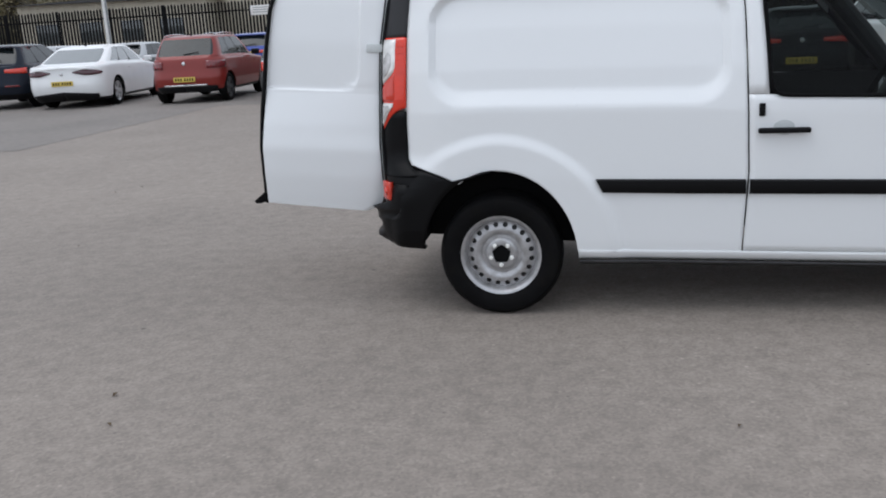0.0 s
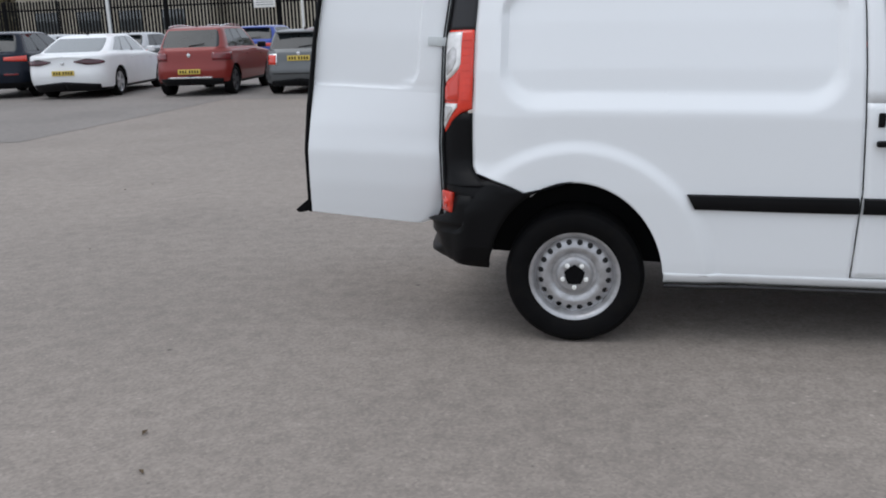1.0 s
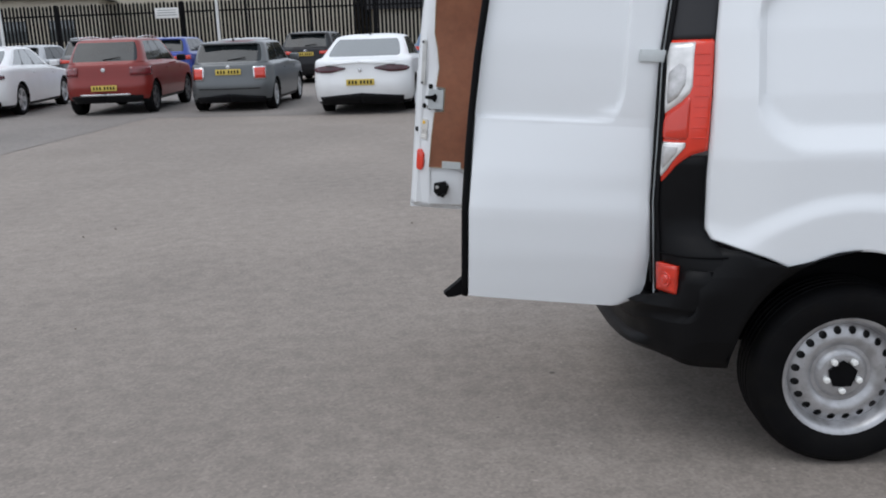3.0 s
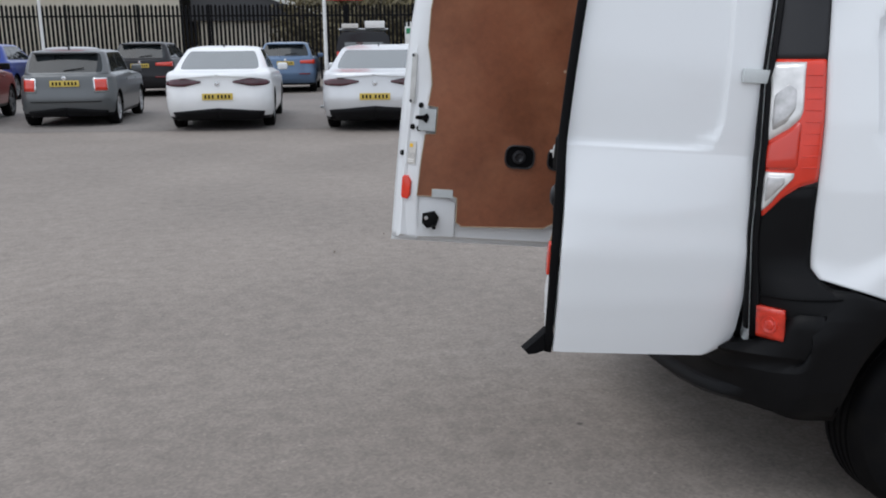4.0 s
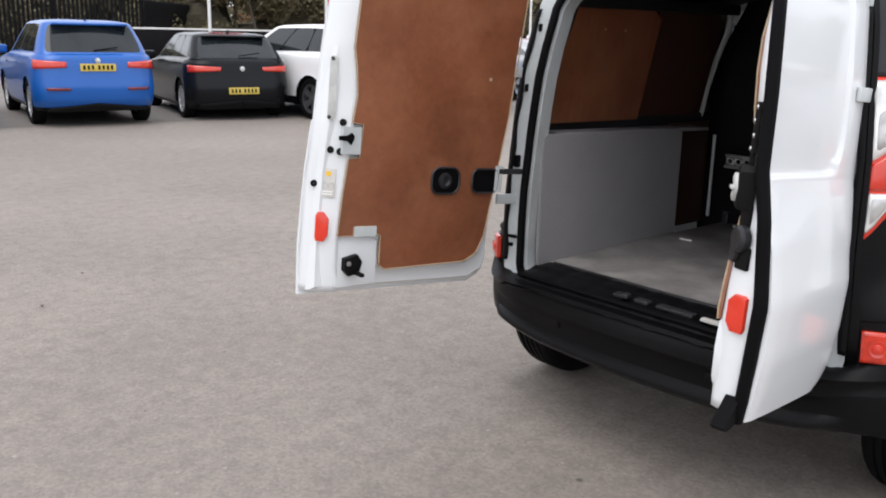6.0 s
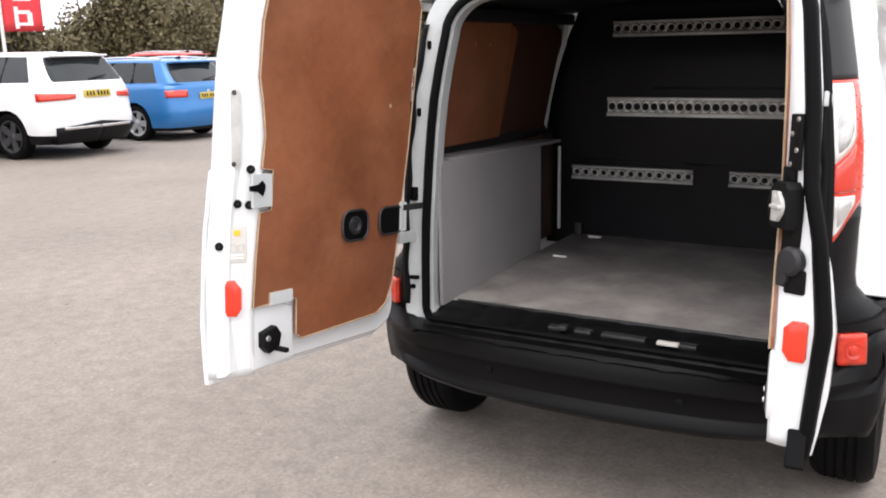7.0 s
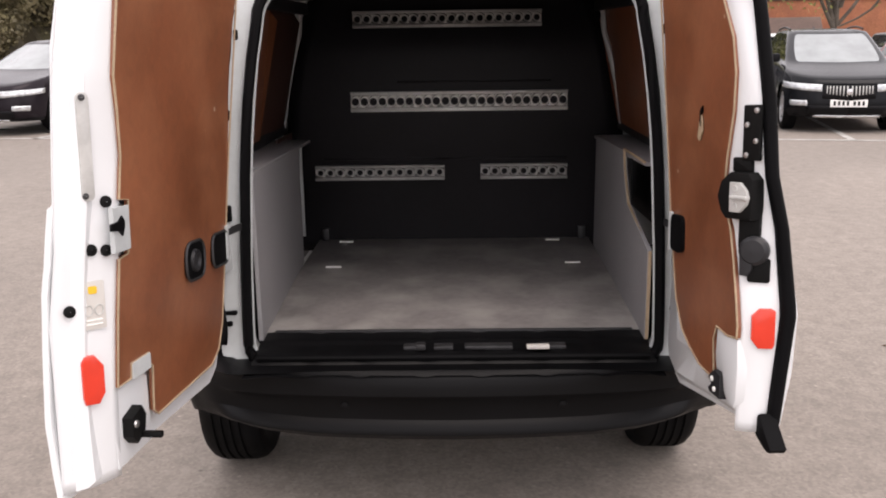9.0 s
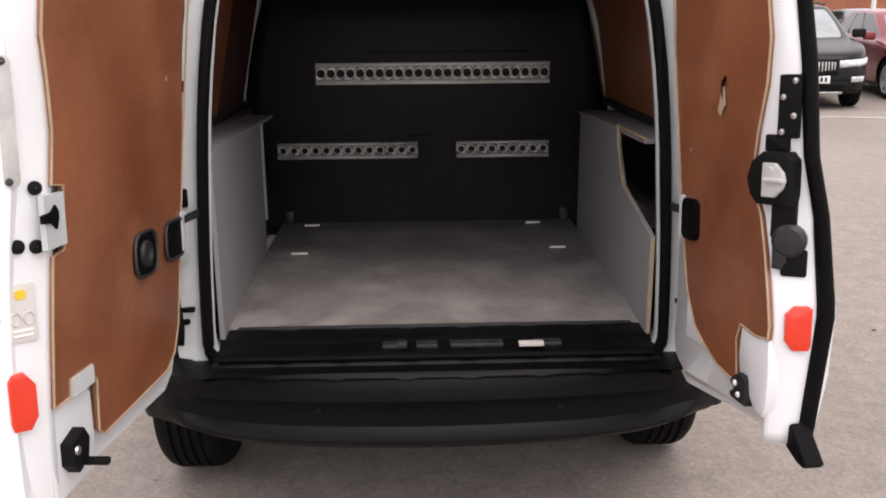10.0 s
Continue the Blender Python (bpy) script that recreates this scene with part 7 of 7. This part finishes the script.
house((55.5, -10.3), -85, 6.4, 7.5, 3.75, 5.6, "red brick house with a brown tiled roof")
house((57.0, 3.5), -88, 8.0, 7.5, 3.6, 5.4, "red brick house behind trees")
house((41.2, 64.6), -40, 9.0, 8.0, 4.6, 7.2, "brick house among trees on the far bank")
bw_ = tagged(part("brick_wall", box((0.4, 34, 2.6), (0, 0, 1.3), 0.02), M["brick"], None, "", pose(27.5, -22.0, 0, 0, 0, -12)), "long orange-red brick wall", "wall", kind="structure")
part("coping", box((0.5, 34.2, 0.14), (0, 0, 2.66), 0.02), M["tile"], bw_)
lr = thing("low_building", pose(25.6, -6.6, 0, 0, 0, -20), "low brick outbuilding with a tiled roof", "building")
part("wall", box((3.0, 3.6, 1.25), (1.5, 0, 0.62), 0.02), M["brick"], lr)
gv, gf = slab([(-0.2, 1.2), (3.2, 1.2), (1.5, 1.95)], 4.0)
part("roof", ([(x, n - 2.0, z) for x, z, n in gv], gf), M["tile"], lr)

# ---- trees, hedge, wooded bank ----
def leaf_mat(name, base, tint):
    m = mat(name, base, 0.7, 0, 0, 0.35, 0.8, 0.2, 8, tint=tint)
    return m


M["leaf_green"] = leaf_mat("spring_green_leaves", (0.19, 0.195, 0.050), (0.28, 0.26, 0.085))
M["leaf_dark"] = leaf_mat("dark_hedge_leaves", (0.035, 0.048, 0.018), (0.07, 0.075, 0.03))
M["twig"] = leaf_mat("bare_brown_twigs", (0.120, 0.098, 0.050), (0.150, 0.132, 0.058))
M["litter"] = mat("leaf_litter", (0.060, 0.050, 0.030), 0.95, 0, 0, 0.3, 0.3, 0.3, 4, tint=(0.075, 0.070, 0.03))
M["bark"] = mat("grey_brown_bark", (0.08, 0.065, 0.05), 0.9, 0, 0, 0.3, 3, 0.3, 30, 0.6, 20)
rng = np.random.default_rng(4)


def leaves(centres, radii, count, size, squash=0.75):
    """Small tilted leaf clumps scattered through uneven clumps."""
    k = len(centres)
    pick = rng.integers(0, k, count)
    c, r = np.array(centres)[pick], np.array(radii)[pick]
    v = rng.normal(size=(count, 3))
    v /= np.linalg.norm(v, axis=1)[:, None]
    rad = (0.35 + 0.65 * rng.random(count) ** 0.5) * (0.8 + 0.4 * rng.random(count))
    p = c + v * (r * rad)[:, None] * np.array([1, 1, squash])
    a = rng.normal(size=(count, 3))
    a /= np.linalg.norm(a, axis=1)[:, None]
    b = np.cross(a, rng.normal(size=(count, 3)))
    b /= np.linalg.norm(b, axis=1)[:, None]
    s = size * (0.6 + 0.8 * rng.random(count))[:, None]
    q = np.stack([p - a * s, p - b * s * 0.55, p + a * s, p + b * s * 0.55], 1).reshape(-1, 3)
    return q.tolist(), [(4 * i, 4 * i + 1, 4 * i + 2, 4 * i + 3) for i in range(count)]


def limb(a, b, r0, r1, bend=0.15, n=6):
    a, b = Vector(a), Vector(b)
    off = Vector(rng.normal(size=3)) * (b - a).length * bend * 0.4
    pts = [a + (b - a) * t + off * math.sin(math.pi * t) for t in span(0, 1, n)]
    vs, fs_ = [], []
    for i, p in enumerate(pts):
        r = r0 + (r1 - r0) * i / (n - 1)
        for j in range(7):
            an = 2 * math.pi * j / 7
            vs.append((p.x + r * math.cos(an), p.y + r * math.sin(an), p.z))
    for i in range(n - 1):
        for j in range(7):
            q = (j + 1) % 7
            fs_.append((i * 7 + j, i * 7 + q, (i + 1) * 7 + q, (i + 1) * 7 + j))
    return vs, fs_


def tree(place, h, spread, label, count=2600, size=0.10, leaf="leaf_green", bare=0.0):
    ob = thing("tree", pose(*place, 0), label, "tree", "trees")
    wood = [limb((0, 0, 0), (0.1, 0.05, h * 0.45), 0.035 * h * 0.6, 0.02 * h * 0.6)]
    tips, radii = [], []
    for i in range(11):
        a = 2 * math.pi * i / 11 + rng.random()
        rr = spread * (0.4 + 0.6 * rng.random())
        tip = (rr * math.cos(a), rr * math.sin(a), h * (0.5 + 0.45 * rng.random()))
        start = (0.1 * math.cos(a), 0.1 * math.sin(a), h * (0.25 + 0.2 * rng.random()))
        wood.append(limb(start, tip, 0.012 * h, 0.003 * h, 0.25))
        for _ in range(4):
            t2 = [c + spread * 0.35 * float(rng.normal()) for c in tip]
            wood.append(limb(tip, t2, 0.004 * h, 0.001 * h, 0.3, 4))
            tips.append(t2)
            radii.append(spread * (0.22 + 0.16 * rng.random()))
        tips.append(tip)
        radii.append(spread * 0.35)
    part("trunk", joined(*wood), M["bark"], ob, "branching trunk")
    if count:
        cr = part("crown", mesh_of("crown", *leaves(tips, radii, count, size), 0), M[leaf], ob)
        cr["kind"] = "stuff"
    return ob


tree((26.8, 0.8), 4.6, 1.7, "round green shrub-like tree in young leaf", 9000, 0.085)
tree((28.5, 3.0), 5.0, 2.0, "green tree in young leaf", 9000, 0.09)
tree((30.5, -5.3), 4.6, 1.7, "green tree in young leaf", 8000, 0.09)
tree((22.6, -7.6), 6.0, 1.8, "nearly bare tree before a brick wall", 700, 0.06)
tree((33.0, -12.0), 6.5, 2.5, "green tree behind the brick wall", 6000, 0.10)
tree((30.0, 9.0), 5.5, 2.2, "green tree in young leaf", 7000, 0.10)


def thicket(name, pts, count, size, leaf, label, radius, height):
    """A belt of tangled growth along a line: stems and many small clumps."""
    cs, rs, stems = [], [], []
    for i in range(len(pts) - 1):
        a, b = Vector(pts[i]), Vector(pts[i + 1])
        n = max(2, int((b - a).length / (radius * 0.8)))
        for k in range(n):
            p = a + (b - a) * (k + rng.random()) / n
            off = Vector((rng.normal(), rng.normal())) * radius * 0.6
            for _ in range(3):
                z = height * rng.random()
                cs.append((p.x + off.x + radius * 0.5 * rng.normal(), p.y + off.y + radius * 0.5 * rng.normal(), z * 0.9))
                rs.append(radius * (0.5 + 0.6 * rng.random()))
            top = (p.x + off.x + rng.normal() * 0.8, p.y + off.y + rng.normal() * 0.8, height * (0.8 + 0.5 * rng.random()))
            stems.append(limb((p.x + off.x, p.y + off.y, 0), top, 0.09, 0.02, 0.2, 5))
    line = [Vector(q) for q in pts]
    lens = [0.0]
    for a, b in zip(line, line[1:]):
        lens.append(lens[-1] + (b - a).length)
    nu = max(8, int(lens[-1] / (radius * 0.35)))
    across = Vector((line[-1].y - line[0].y, line[0].x - line[-1].x)).normalized()

    def mass(u, v):
        """The dense middle of the growth, with an uneven top."""
        d_ = u * lens[-1]
        p = Vector((float(np.interp(d_, lens, [q.x for q in line])), float(np.interp(d_, lens, [q.y for q in line]))))
        wob = 0.48 + 0.13 * math.sin(d_ * 1.9 / radius) + 0.10 * math.sin(d_ * 4.3 / radius + 1.3) + 0.06 * math.sin(d_ * 9.7 / radius)
        q = p + across * (v * 2 - 1) * radius * 0.7
        return (q.x + 0.2 * radius * math.sin(17 * v + d_ * 3), q.y + 0.2 * radius * math.sin(13 * v + d_ * 5), height * wob * math.sin(math.pi * v) ** 0.5)
    ob = thing(name, Matrix(), label, "woodland", kind="stuff")
    part("undergrowth", grid(mass, span(0, 1, nu), span(0, 1, 12)), M["litter"], ob)
    part("stems", joined(*stems), M["bark"], ob)
    part("foliage", mesh_of("foliage", *leaves(cs, rs, count, size, 0.9), 0), M[leaf], ob)
    return ob


bank = grid(lambda u, v: (-90 + 220 * u, 66 + 26 * v - 0.10 * (-90 + 220 * u), -0.1 + (9.0 - 7.0 * sm(0.45, 0.62, u)) * sm(0.0, 1.0, v) + 0.5 * math.sin(31 * u + 7 * v)), span(0, 1, 40), span(0, 1, 12))
tagged(part("wooded_bank", bank, M["litter"], None), "brown wooded bank behind the lot", "bank", kind="structure")
thicket("far_woods", [(-60, 74), (-20, 70), (10, 66)], 90000, 0.17, "twig", "tangle of bare brown trees on the bank", 2.6, 7.5)
thicket("far_woods", [(10, 66), (40, 62), (70, 56)], 30000, 0.15, "twig", "low brown trees beyond the road", 2.2, 3.8)
thicket("far_woods", [(-50, 60), (-30, 58)], 14000, 0.14, "twig", "bare brown trees behind the fence", 2.4, 6.5)
thicket("far_woods", [(2, 56), (14, 52), (24, 48)], 60000, 0.13, "twig", "bare brown trees by the gate", 2.2, 4.5)
thicket("hedge", [(13, 47), (20, 43), (28, 40), (34, 37)], 130000, 0.12, "twig", "tall brown untrimmed hedge along the road", 1.8, 4.6)
thicket("hedge", [(27, 38), (32, 34), (38, 30), (44, 24)], 80000, 0.11, "twig", "brown untrimmed hedge along the road", 1.6, 4.2)
thicket("hedge", [(40, 40), (48, 34), (54, 24)], 60000, 0.14, "twig", "brown trees beyond the road", 2.4, 8.5)
thicket("hedge", [(36, -16), (40, -8), (41, 0), (42, 10), (44, 20)], 18000, 0.10, "leaf_green", "green hedge and shrubs", 0.8, 1.2)
thicket("far_woods", [(50, -12), (53, 0), (52, 12)], 36000, 0.16, "leaf_green", "olive green trees beyond the houses", 2.2, 6.0)
thicket("hedge", [(24.5, 6), (25, 2.5), (24.5, -2.0)], 9000, 0.10, "leaf_dark", "low dark hedge", 0.7, 1.3)

# ---- behind the gate and the fence ----
box_ = thing("storage_container", pose(6.3, 43.6, 0, 0, 0, -2), "white ribbed storage container behind the fence", "container")
part("body", box((3.5, 2.4, 2.05), (1.75, 1.2, 1.42), 0.03), M["pole"], box_)
rib = mesh_of("rib", *slab([(-0.05, 0.45), (0.05, 0.45), (0.05, 2.40), (-0.05, 2.40)], 0.04))
rib.materials.append(M["pole"])
for k in range(14):
    part("rib", rib, None, box_, "", pose(0.15 + 0.25 * k, 0, 0) @ Matrix(((1, 0, 0, 0), (0, 0, -1, 0), (0, 1, 0, 0), (0, 0, 0, 1))))
for x in (0.3, 3.2):
    for y in (0.3, 2.1):
        part("foot", box((0.25, 0.25, 0.42), (x, y, 0.21), 0.02), M["galv"], box_)
gs = thing("fence_sign", pose(5.3, 38.95, 0, 0, 0, -5.6), "small green and white sign on the fence", "sign")
part("board", box((0.55, 0.02, 0.75), (0, -0.06, 1.75), 0.004), M["plate_white"], gs)
part("green_panel", box((0.45, 0.008, 0.22), (0, -0.074, 1.95), 0.002), mat("sign_green", (0.02, 0.22, 0.09), 0.5), gs)
car("white_hatchback", (4.15, 31.6), 186, HATCH, WHITE, "white hatchback parked nose-out by the gate", front=True, ref="front")
lf = thing("board_fence", pose(13.5, 37.6, 0, 0, 0, -12), "low black board fence with a pale capping", "fence", kind="structure")
part("boards", box((11.0, 0.06, 1.38), (5.5, 0, 0.72), 0.01), M["fence"], lf)
part("capping", box((11.0, 0.12, 0.07), (5.5, 0, 1.45), 0.01), M["pale_window"], lf)
for k in range(6):
    part("post", box((0.12, 0.12, 1.40), (0.3 + 2.08 * k, 0.09, 0.70), 0.01), M["fence"], lf)

# dry leaves and chips lying about
lv, lf_ = [], []
for k in range(18):
    x, y, a, r = -5.5 + 9.0 * rng.random(), 0.3 + 9.0 * rng.random(), 6.28 * rng.random(), 0.010 + 0.018 * rng.random()
    b = len(lv)
    for u, v, z in ((-1, 0, 0.006), (0, -0.45, 0.012), (1, 0, 0.008), (0, 0.45, 0.014), (0, 0, 0.006)):
        lv.append((x + r * (u * math.cos(a) - v * math.sin(a)), y + r * (u * math.sin(a) + v * math.cos(a)), z))
    lf_ += [(b, b + 1, b + 4), (b + 1, b + 2, b + 4), (b + 2, b + 3, b + 4), (b + 3, b, b + 4)]
tagged(part("dry_leaves", (lv, lf_), mat("dry_leaf", (0.10, 0.07, 0.04), 0.9, 0, 0, 0.3, 9), None), "small dry leaves and chips on the asphalt", "leaves", kind="stuff")

# the row's far end: another car nose-on, its bay lines and brown trees beyond
car("dark_crossover", (12.79, 12.02), FACE, dict(SUV, H=1.56), paint("plum_black", (0.020, 0.016, 0.020), 0.35, 0.25), "plum-black crossover parked nose-on in a marked bay", ref="front", front=True, clad=0.30)
thicket("far_woods", [(47, 29), (50, 21), (51, 12)], 50000, 0.15, "twig", "olive-brown trees beyond the road", 2.4, 8.0)
for pts in (((11.25, 9.8), (11.95, 14.5)), ((11.4, 11.25), (16.2, 9.85)), ((11.75, 13.8), (16.5, 12.4))):
    ground_strip("bay_line", pts, M["line_white"], "worn white bay line", 0.006, 0.10)
